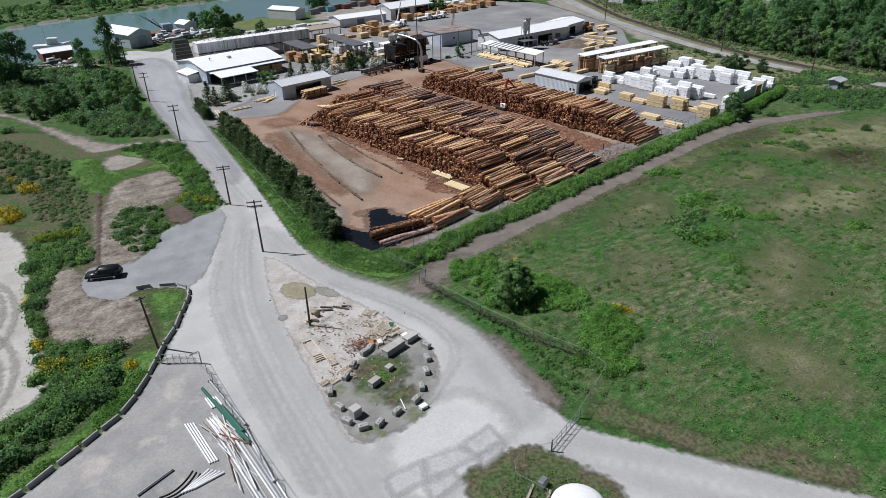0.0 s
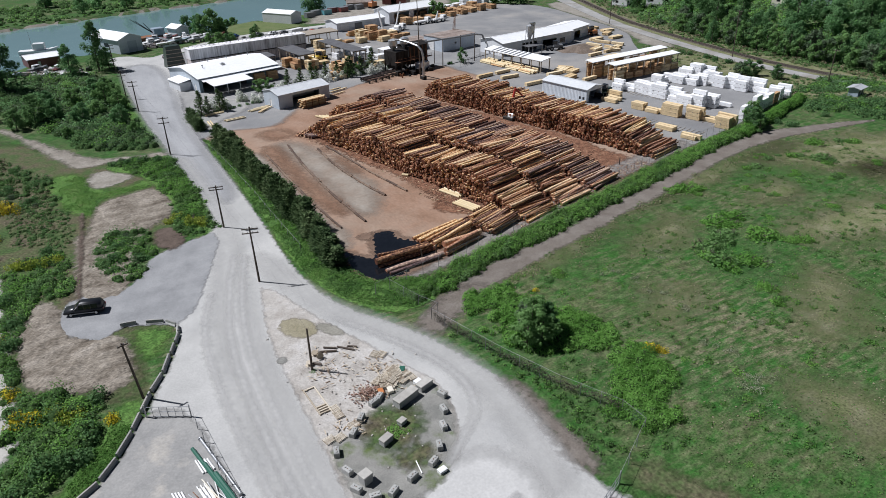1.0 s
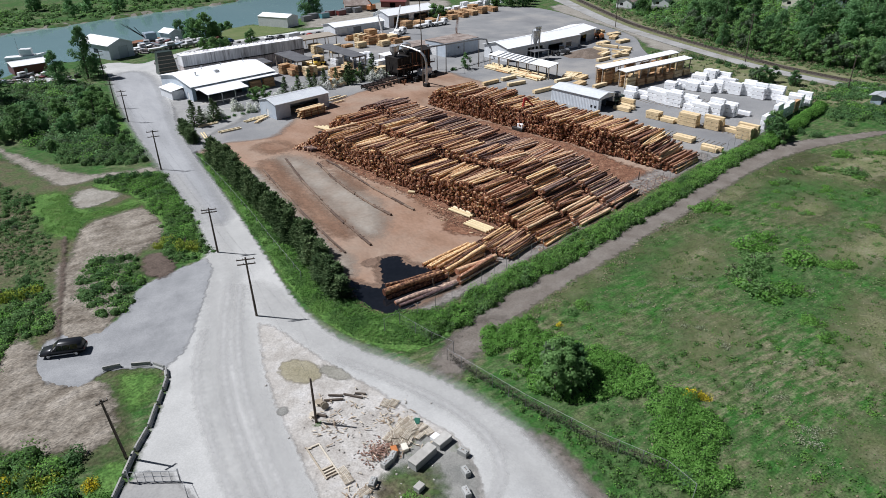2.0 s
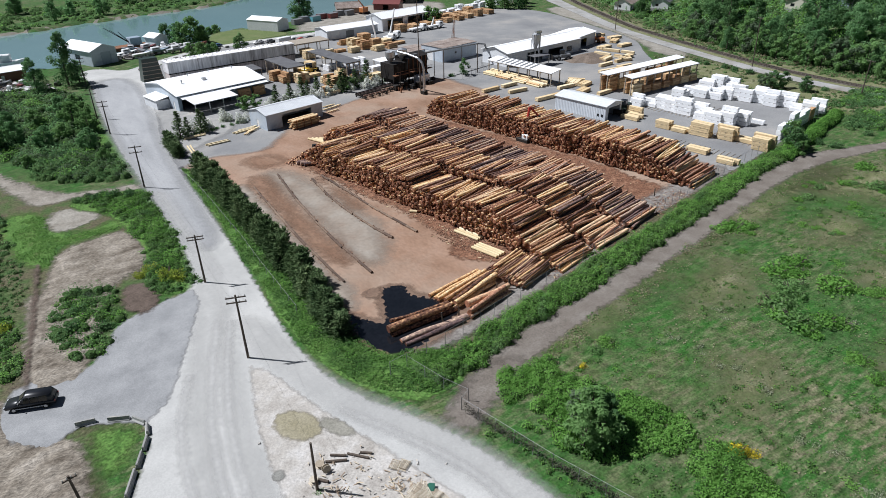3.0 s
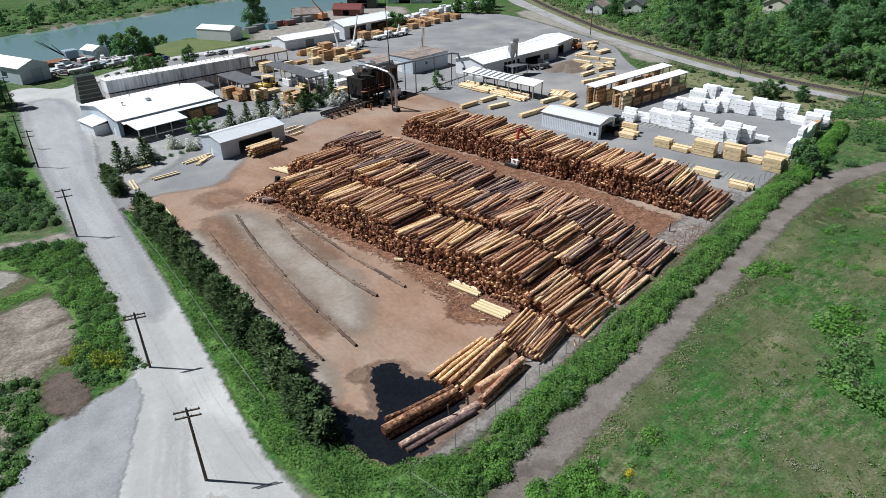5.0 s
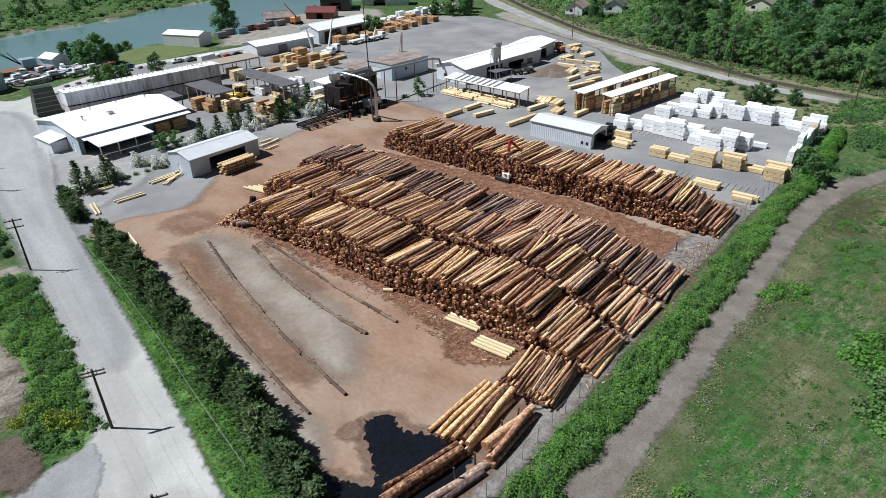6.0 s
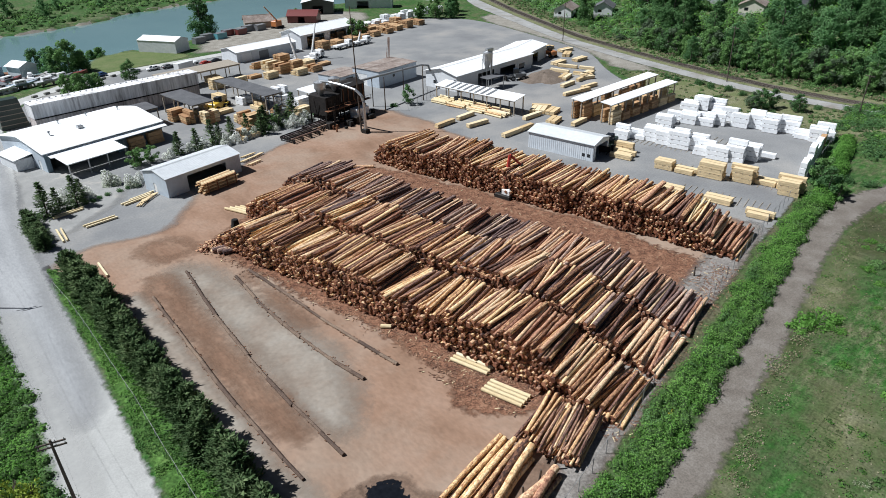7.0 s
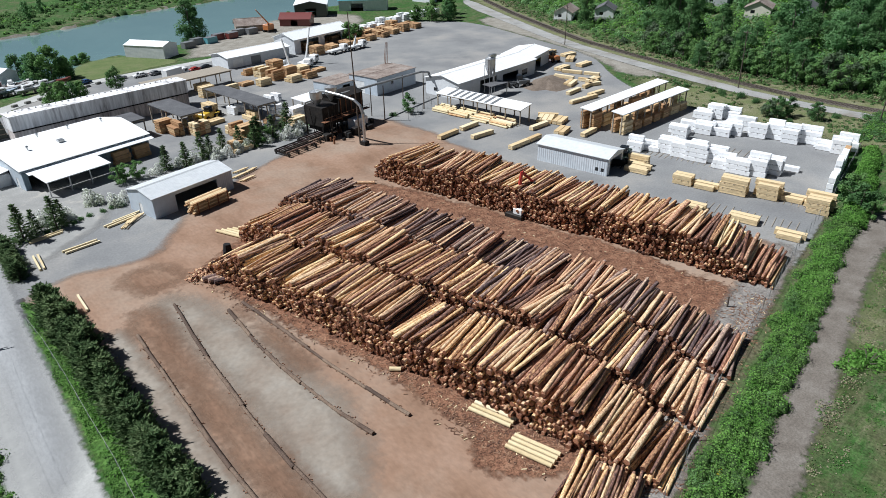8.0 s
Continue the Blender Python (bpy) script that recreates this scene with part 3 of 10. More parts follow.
gx, gy = axis(-130, 420, 3.0, (15, 50, 150, 500, 1500, 4000)), axis(-60, 560, 3.0, (15, 50, 150, 500, 1500, 4000))
X, Y = np.meshgrid(gx, gy)
V = np.stack([X, Y, ground_z(X, Y)], -1).reshape(-1, 3)
I = np.arange(len(gy) - 1)[:, None] * len(gx) + np.arange(len(gx) - 1)[None, :]
Q = np.stack([I, I + 1, I + 1 + len(gx), I + len(gx)], -1).reshape(-1, 4)
ground = tagged(new("ground", array_mesh("ground", V, Q, M_GRASS)), "uneven green meadow with worn brownish patches", "ground", kind="structure")
ground.data.polygons.foreach_set("use_smooth", [True] * len(Q))
water = Geo().add([(-900, 200, -1.2), (1500, 200, -1.2), (1500, 900, -1.2), (-900, 900, -1.2)], [(0, 1, 2, 3)])
tagged(new("river_water", water.mesh("river_water", M_WATER)), "calm blue-green river water", "water", kind="structure")
for far in (0, 1):
    xs = np.arange(-130, 420, 2.0)
    edge = far_bank(xs) if far else near_bank(xs)
    w = 2.2 + 1.3 * np.sin(xs * 0.13) + 0.8 * np.sin(xs * 0.41)
    lo, hi2 = (edge - 2.5, edge + w) if far else (edge - w * 0.6, edge + 2.5)
    V = np.concatenate([np.stack([xs, lo, ground_z(xs, lo) + 0.06], -1), np.stack([xs, hi2, ground_z(xs, hi2) + 0.06], -1)])
    k = np.arange(len(xs) - 1)
    shore = array_mesh("shore", V, np.stack([k, k + 1, k + 1 + len(xs), k + len(xs)], -1), M_SHORE)
    tagged(new("shore", shore), "bare muddy shore at the water's edge", "shore", kind="structure")

patch("mill_yard", [(30, 176), (33, 200), (36, 215), (38, 240), (44, 266), (52, 284), (81, 300), (112, 301), (148, 306), (190, 318), (225, 312), (238, 292), (228, 250), (222, 224), (218, 211), (199, 190), (188, 170),
                    (184.5, 127), (181, 114.5), (130, 102.6), (72, 89.8), (55, 87), (40, 88), (37, 110), (36, 150)], 0.02, M_ASPHALT, "worn grey asphalt of the lumber yard")
patch("log_yard", [(40, 88.5), (37.3, 98), (36.5, 133), (37, 153), (33, 167), (33, 172.5), (37, 174.4), (42, 173.8), (47, 172.4), (52, 172.6), (57, 178), (64, 187), (79, 194), (102, 205), (116, 210), (124, 203), (123, 183), (121, 165), (124, 140), (126, 112), (128.5, 103.2), (72.6, 90.4), (55, 87)],
      0.04, M_DIRT, "packed reddish-brown dirt of the log yard", big=1.0, fade=1.0)
patch("hardstand", [(46.4, 157), (49.0, 158), (52.6, 147), (54.2, 132), (54.0, 118), (49.5, 111.5), (46.2, 110.5), (46.0, 123), (46.4, 140)], 0.06, M_STRIP, "dusty grey-beige strip worn through the dirt", rough=0.8, big=0.9, smooth=1, fade=2.4)
patch("hardstand", [(38.2, 98), (37.4, 120), (37.6, 150), (40.5, 156), (41.2, 140), (40.4, 120), (41, 104)], 0.062, M_STRIP, "dusty grey-beige strip beside the hedge", rough=0.6, big=0.7, fade=1.3)
for spot in ([(42.6, 158), (45.2, 154), (44.9, 138), (44.4, 122), (44.6, 112), (42.6, 112), (42.2, 124), (42.4, 140)], [(54.4, 150), (55.6, 144), (55.8, 136), (55.4, 130), (54.4, 132), (54.0, 138)],
             [(44, 168), (52, 168), (54, 162), (50, 160), (45, 162)]):
    patch("damp_dirt", spot, 0.066, M_DAMP, "damp darker red dirt dragged out by wheels", rough=1.0, smooth=1, big=1.3, fade=1.8)
patch("bark_litter", [uv(86.5, 96), uv(86.5, 144), uv(92, 150), uv(128, 150), uv(131.5, 148), uv(132.5, 76), uv(116, 74.6), uv(97, 76), uv(90, 82), uv(84, 83), uv(80, 90)], 0.08, M_BARK_LITTER, "loose red bark litter round the stacks", rough=1.2, big=1.0)
patch("fence_strip", [(40, 84.7), (51.8, 86.7), (63, 89.0), (78.6, 92.4), (88, 95.0), (107.5, 99.1), (129, 103.4), (127.6, 108.4), (112, 105.2), (100, 103.0), (86, 99.6), (72, 96.2), (58, 92.2), (47, 90), (41, 88.6)], 0.09, surface("fence_dirt", [(0.15, 0.132, 0.117), (0.205, 0.186, 0.168), (0.265, 0.245, 0.225)], scale=0.5, fine=4, grain=0.3, coord="World", rough=0.95, spec=0.1), "grey-brown dirt strip inside the yard fence", rough=0.7, fade=0.8)
patch("fence_grass", [(40, 84.2), (51.8, 86.5), (63, 88.8), (78.6, 92.2), (88, 94.8), (107.5, 98.9), (129, 103.2), (150, 106.6), (149, 104.4), (134, 101.6), (114, 96.9), (98, 93.4), (83, 90.0), (72, 88.0), (62, 86.2), (50, 83.5), (41, 81.0)], 0.1, M_WEEDY, "thin weedy grass between fence and hedge", rough=0.5, smooth=1, big=0.4, fade=0.3, category="grass")
WEST_EDGE = [(13, -30), (9.4, 46.6), (7.2, 70), (2.8, 75.4), (4.3, 79.0), (6.1, 82.1), (7.8, 85.5), (9.8, 89.9), (9.6, 93), (7, 96), (17, 116.8), (22.6, 119.5), (23.6, 138), (23.5, 160), (22.7, 199), (24.3, 241), (26.5, 266), (24, 284),
             (31, 287), (38, 277), (43, 281), (50, 287), (68, 299), (81, 303), (113, 305), (148, 309)]
EAST_EDGE = [(148, 304.5), (113, 300), (81, 298), (68, 293), (50, 281), (42, 268), (40, 250), (36, 213), (33, 198), (31.3, 172), (30.8, 140), (29.8, 116), (28.8, 100), (29.2, 92.1), (30.9, 83.8), (37.1, 73.2), (39.6, 64.2), (41, 57.9), (40.6, 49.8),
             (39.4, 41.3), (41, 37.5), (46.8, 30.5), (53.4, 22), (75, -5), (60, -30)]
patch("river_road", WEST_EDGE + EAST_EDGE, 0.10, M_ROAD, "pale dusty gravel road", rough=0.45, smooth=1, category="road")
patch("worn_asphalt_road", [(24.2, 132), (23.9, 160), (23.2, 199), (24.8, 241), (27, 266), (36, 268), (38.5, 250), (34.5, 213), (31.8, 190), (30.7, 165), (30, 140), (28, 130)], 0.112, surface("grey_road", [(0.27, 0.272, 0.275), (0.32, 0.322, 0.325), (0.37, 0.37, 0.37)], scale=0.15, fine=5, grain=0.1, coord="World", stretch=(1, 0.3, 1), rough=0.95, spec=0.15), "greyer asphalt stretch of the river road", rough=0.4, smooth=1, category="road", fade=2.0)
patch("warehouse_forecourt", [(31, 171), (35, 213), (39, 250), (45, 262), (50, 258), (40, 236), (44, 217), (54, 206), (50, 190), (40, 184), (31, 178)], 0.06, M_YARDGREY, "dusty concrete forecourt of the warehouse", big=1.0, fade=1.2)
patch("driveway", [(-5, 97), (-4.4, 103), (-2, 108.5), (3.5, 105), (7.6, 109), (10, 115), (15.6, 117.2), (23, 119), (16, 102), (11, 92), (6, 94.8), (2.7, 96.4), (-1, 92.5)], 0.12, M_DRIVE, "driveway of grey crushed stone", category="road", smooth=1)
patch("storage_yard", [(3, 77), (7.3, 74), (8.4, 60), (9.4, 46.6), (12, 10), (12, -30), (-60, -30), (-60, 40), (-13.7, 60.2), (-5, 65.8), (-1, 69.5)], 0.14, M_YARDGREY, "dusty concrete storage yard", smooth=1)
patch("sand_lot", [(-14.5, 132), (-11, 121), (-11.2, 104), (-10.6, 90), (-9.8, 79), (-12, 75), (-17, 74), (-45, 80), (-45, 135)], 0.06, M_SAND, "pale bare sand with wheel marks", smooth=1, rough=0.6, big=0.7)
patch("waste_ground", [(-11, 121), (-11.3, 104), (-10.6, 88), (-6, 84), (0, 81), (3, 80), (4, 90), (6, 95), (-2, 104), (3, 108), (11, 119), (16, 122), (19, 134), (18, 148), (12, 165), (2, 178), (-12, 200), (-60, 215), (-60, 140), (-14, 132)], 0.03, M_WEEDY,
      "weedy brownish waste ground", rough=0.8, smooth=1, big=1.0, fade=1.5)
patch("graded_pad", [(2.4, 128.7), (3.3, 135.0), (5.8, 144.1), (11.2, 145.6), (16.6, 146.0), (18.1, 137.7), (17.3, 131.1), (14.2, 128.0), (12.1, 127.2), (9, 118), (5, 106), (3.4, 104.5), (-1.6, 106), (-1.1, 117.6), (0.3, 130.1)], 0.06, M_SOIL,
      "bare graded soil with ruts and ridges", rough=0.9, smooth=1, big=0.7, fade=0.6, relief=0.28)
patch("soil_ramp", [(11.5, 118), (12.2, 124.8), (14.5, 125.5), (16.2, 124.1), (16.6, 118), (14.0, 115.3)], 0.125, M_MOULD, "dark brown soil ramp beside the driveway", rough=0.8, smooth=1, big=0.4, relief=0.3)
patch("graded_bank", [(-7.6, 110.1), (-3.4, 106.7), (-4.2, 99.6), (-1.2, 95.4), (2.6, 94.9), (3.4, 90), (2.6, 84), (0.0, 82), (-2.5, 84.0), (-4.7, 84.4), (-8.8, 88.2), (-9.8, 97.3), (-8.6, 103)], 0.08, M_SOIL, "churned bare soil beside the driveway", rough=0.9, smooth=1, big=0.8, fade=0.5, relief=0.4)
patch("wheel_rut", [(1.9, 140), (0.95, 129.5), (0.05, 121.3), (-0.95, 113.0), (-1.65, 106.4), (-1.15, 106.3), (-0.45, 113), (0.55, 121.3), (1.45, 129.5), (2.4, 140)], 0.32, M_MOULD, "dark straight wheel rut", rough=0.5, smooth=1, fade=0.35)
patch("lush_patch", [(-2.5, 166), (5.2, 162.4), (4.8, 153.4), (9.4, 149.0), (16.4, 152.2), (16.6, 146.8), (11.3, 146.0), (6.0, 144.5), (3.2, 136.9), (0.8, 141.5), (-2.7, 153.4)], 0.05, M_LUSH, "bright green grass beside the soil pad", rough=0.8, smooth=1, big=0.8, fade=1.0, category="grass")
patch("sandy_turnout", [(5.9, 160.6), (8.3, 162.0), (11.3, 159.1), (14.4, 155.1), (10.1, 152.4), (5.9, 151.4), (4.6, 156.8)], 0.065, M_DUST, "bare sandy turnout", smooth=1, rough=0.9, big=0.5, fade=0.6)
patch("side_track", [(23, 167.2), (15.7, 168.7), (10.5, 169.7), (6.5, 173.4), (3.4, 178.4), (0.3, 185.4), (-2.6, 192.6), (-7.8, 205), (-13.5, 216), (-22, 226), (-24, 223), (-14.6, 213), (-8.9, 203.6), (-4.6, 191), (-1.6, 182.5), (0.8, 174.4), (3.5, 167.2), (7.5, 166.2), (11.5, 167.1), (18.9, 165.4), (22.5, 163.6)], 0.055, surface("track_dust", [(0.155, 0.138, 0.113), (0.24, 0.216, 0.182), (0.315, 0.29, 0.25)], scale=0.3, fine=3, grain=0.25, detail=9.0, bump=0.6, bump_dist=0.15, rough=0.95, coord="World", spec=0.1), "dirt side track", smooth=1, rough=1.0, big=0.7, fade=0.8)
patch("lush_verge", [(23.6, 164), (19.2, 164.4), (11, 167), (9.1, 161.8), (14.9, 155.1), (16.6, 146.5), (17.4, 131.8), (16.3, 119.7), (19.9, 118.8), (23.2, 119.6), (24, 140), (23.7, 158.5)], 0.07, M_LUSH, "lush grass along the road", rough=0.6, smooth=1, big=0.4, fade=0.5, category="grass")
patch("lush_verge", [(29.4, 101), (30.0, 93), (32, 85), (36, 79), (41, 78), (44, 79.5), (47, 83.5), (43, 86.4), (38.5, 87.5), (36, 91), (35.4, 100), (34.9, 133), (33.5, 169), (31.8, 172), (31.4, 139), (30.4, 116)], 0.115, M_LUSH, "lush verge grass between road and hedge", rough=0.4, smooth=1, big=0.3, category="grass")
patch("lush_verge", [(2.9, 78.5), (0.8, 74.4), (-2.0, 69.6), (-6, 66.9), (-11.2, 63.4), (-20, 58.2), (-22, 60), (-8.5, 66.9), (-5.1, 70.2), (-1.9, 75.4), (0.4, 79.4)], 0.05, M_LUSH, "bright grass along the barrier wall", rough=0.5, smooth=1, big=0.4, fade=0.4, category="grass")
patch("corner_grass", [(4.0, 93.8), (5.6, 94.2), (8.4, 92.4), (8.2, 90.2), (6.4, 87.2), (4.6, 86.6), (4.2, 90.0)], 0.095, M_LUSH, "thin grass inside the barrier wall", rough=0.9, smooth=1, big=0.5, fade=0.8, category="grass")
patch("soil_edge", [(40.6, 60), (42.6, 57), (42.0, 49.5), (41.6, 42.5), (39.4, 42.4), (40.0, 49.1), (40.6, 57)], 0.11, M_PATH, "brown soil at the road edge", rough=0.9, smooth=1, big=0.4, fade=0.8)
patch("soil_edge", [(37.4, 74.6), (41, 77.6), (47, 79.6), (52, 79), (50, 76), (42, 73), (39, 71)], 0.07, M_PATH, "brown trodden soil where path and road meet", rough=0.9, smooth=1, big=0.5, fade=0.9)
for spot in ([(123.8, 65.4), (133.8, 63.6), (135, 56.3), (122.7, 50.8), (114.4, 55.5), (105, 60.7), (106.5, 65.2)], [(93.5, 53.3), (98.0, 48.6), (89.0, 42.1), (82.4, 43.2), (87.7, 49.7)], [(70.4, 39.7), (74.7, 36.7), (74.1, 31.0), (70.3, 30.1), (67.6, 35.4)],
             [(78, 76), (90, 79), (96, 76), (86, 72.5)], [(140, 72), (150, 76), (156, 68), (146, 62)], [(100, 30), (112, 34), (116, 26), (104, 20)], [(66, 60), (72, 63), (76, 58), (69, 55)], [(112, 76), (120, 80), (126, 76), (118, 71)], [(102, 87.5), (128, 92.6), (146, 93.4), (146, 91), (128, 89.4), (104, 84.6)], [(58, 80.5), (80, 85.8), (100, 89), (100, 87.4), (80, 83), (60, 78)]):
    patch("dry_turf", spot, 0.03, M_DRYGRASS, "dry straw-coloured turf in the meadow", rough=1.0, smooth=1, big=2.2, fade=4.5, category="grass")
patch("lush_verge", [(23.5, 178), (23.2, 189), (22.4, 219), (21.4, 240), (18, 240), (18.6, 210), (19.6, 186)], 0.06, M_LUSH, "green strip between road and thicket", rough=0.5, smooth=1, big=0.4, fade=0.4, category="grass")
patch("fence_path", [(39.5, 77), (49.4, 81.0), (60, 83.8), (71.5, 85.2), (81.5, 87.6), (90, 89.4), (100, 91.4), (111, 93.8), (124, 96.8), (137, 99.4), (148, 100.4), (156, 98.6), (168, 95.4), (181, 90.8), (181.5, 89.4), (170, 91.6), (161, 93.0), (148.5, 95.2), (132, 94.2), (117.4, 91.2), (105.4, 88.9), (99.7, 87.4), (90.7, 85.6), (83, 84.0), (74, 81.9), (61, 79.7), (53.8, 77.9), (46.7, 76.0), (41.5, 73.0)],
      0.05, M_PATH, "gravel path along the hedge", category="path", smooth=1, rough=0.8, big=0.35)
patch("traffic_island", [(23.1, 97.5), (21, 90), (19.4, 82), (18.6, 71), (18.2, 62), (17.6, 53.5), (17.6, 49.6), (21.2, 48.4), (28.6, 49.6), (32.6, 56), (34.2, 62), (32.2, 68), (30, 74.5), (27, 83)], 0.12, M_RUBBLE, "traffic island of pale rubble and dust", smooth=1)
patch("island_grit", [(18.5, 60), (17.8, 50), (21.2, 48.6), (28.4, 49.8), (32.3, 56), (33.8, 62), (31, 65.5), (27, 64), (23, 59), (20, 61)], 0.14, M_GRIT, "dark weedy grit on the island", rough=0.6)
patch("rail_road", [(262, 318), (255, 300), (227.5, 236), (219, 205), (212.5, 177), (207, 147), (207.5, 118), (213, 95), (225, 60), (230, 60), (219, 96), (213, 119), (212.4, 146), (218, 176), (224.5, 203), (233, 234), (262, 298), (285, 345), (278, 345)], 0.10, surface("railside_gravel", [(0.24, 0.235, 0.225), (0.31, 0.305, 0.29), (0.36, 0.352, 0.338)], scale=0.15, fine=4, grain=0.12, coord="World", rough=0.95, spec=0.15, mask=(0.22, 0.20, 0.17), mask_scale=0.1, mask_at=(0.5, 0.7)),
      "pale gravel service road beside the railway", category="road", smooth=1)
patch("rail_bed", [(215.2, 119), (214.9, 146), (221, 176), (227.6, 203), (236.4, 234), (265.4, 298), (291, 345), (295, 345), (269.4, 296), (240.4, 233), (231.6, 202), (225, 175), (218.9, 146), (219.2, 120), (225, 97), (238, 60), (234, 60), (221, 96)], 0.13, M_BALLAST,
      "brown ballast bed of the railway", category="railway", smooth=1)
patch("verge_turf", [(186, 117), (187, 150), (191, 168), (202, 186), (211, 178), (206.4, 150), (206.4, 120), (211, 97), (196, 99), (188, 108)], 0.035, M_DRYGRASS, "dry turf between lumber yard and railway", rough=1.0, smooth=1, big=2.0, fade=2.5, category="grass")
patch("verge_turf", [(132, 90), (148, 91), (166, 86), (190, 76), (205, 62), (170, 62), (140, 74)], 0.03, M_DRYGRASS, "pale dry turf of the far meadow", rough=1.0, smooth=1, big=2.6, fade=5.0, category="grass")
patch("bank_turf", [(74.2, 303.5), (78, 322), (84, 331), (96, 335), (108, 318), (112, 309), (96, 305.5), (85, 303)], 0.05, M_BANKGRASS, "mown olive grass on the river bank", rough=0.8, smooth=1, big=0.6, fade=1.0, category="grass")
patch("river_lot", [(112, 309), (120, 322), (132, 342), (150, 353), (186, 366), (215, 352), (200, 324), (170, 316), (148, 312)], 0.05, M_DUST, "bare gravel lot by the river", rough=1.0, smooth=1, big=1.5, fade=2.0)
patch("log_yard", [uv(112, 73.6), uv(133.5, 73.6), uv(132.5, 86), uv(112, 84)], 0.062, M_DIRT, "packed reddish-brown dirt at the aisle's end", rough=0.8, smooth=1, big=0.5, fade=0.6)
patch("railway_margin", [(222, 224), (229, 250), (239, 293), (256, 300), (242, 264), (228.5, 236), (220, 205), (212, 178), (203, 188), (217, 210)], 0.045, M_DUST, "bare dusty margin between yard and railway road", rough=1.0, smooth=1, big=0.8, fade=1.2)

# ---- log stacks ----
def log_mesh(name, length, r, tone, seed):
    """One log along x: slightly tapered, bent and out of round, with cut ends."""
    rng = random.Random(seed)
    n, g = 10, Geo()
    rings = 4
    vs, fs = [], []
    for k in range(rings):
        x = (k / (rings - 1) - 0.5) * length
        rr = r * (1.1 - 0.2 * k / (rings - 1)) * rng.uniform(0.96, 1.04)
        oy, oz = rng.uniform(-0.07, 0.07), rng.uniform(-0.05, 0.05)
        for i in range(n):
            a = 6.2832 * i / n
            q = rr * rng.uniform(0.93, 1.06)
            vs.append((x, oy + q * math.cos(a), oz + q * math.sin(a)))
    for k in range(rings - 1):
        fs += [(k * n + i, k * n + (i + 1) % n, (k + 1) * n + (i + 1) % n, (k + 1) * n + i) for i in range(n)]
    g.add(vs, fs, 0)
    g.add(vs[:n] + vs[-n:], [tuple(range(n)), tuple(range(2 * n - 1, n - 1, -1))], 1)
    me = g.mesh(name, [M_LOG[tone, "object"], M_END["object"]])
    me.polygons.foreach_set("use_smooth", [len(p.vertices) == 4 for p in me.polygons])
    return me


LOGS = {(tone, size): [log_mesh("log", 10.9, size, tone, i * 7 + int(size * 100)) for i in range(5)] for tone in BARKS for size in (0.17, 0.22, 0.29)}


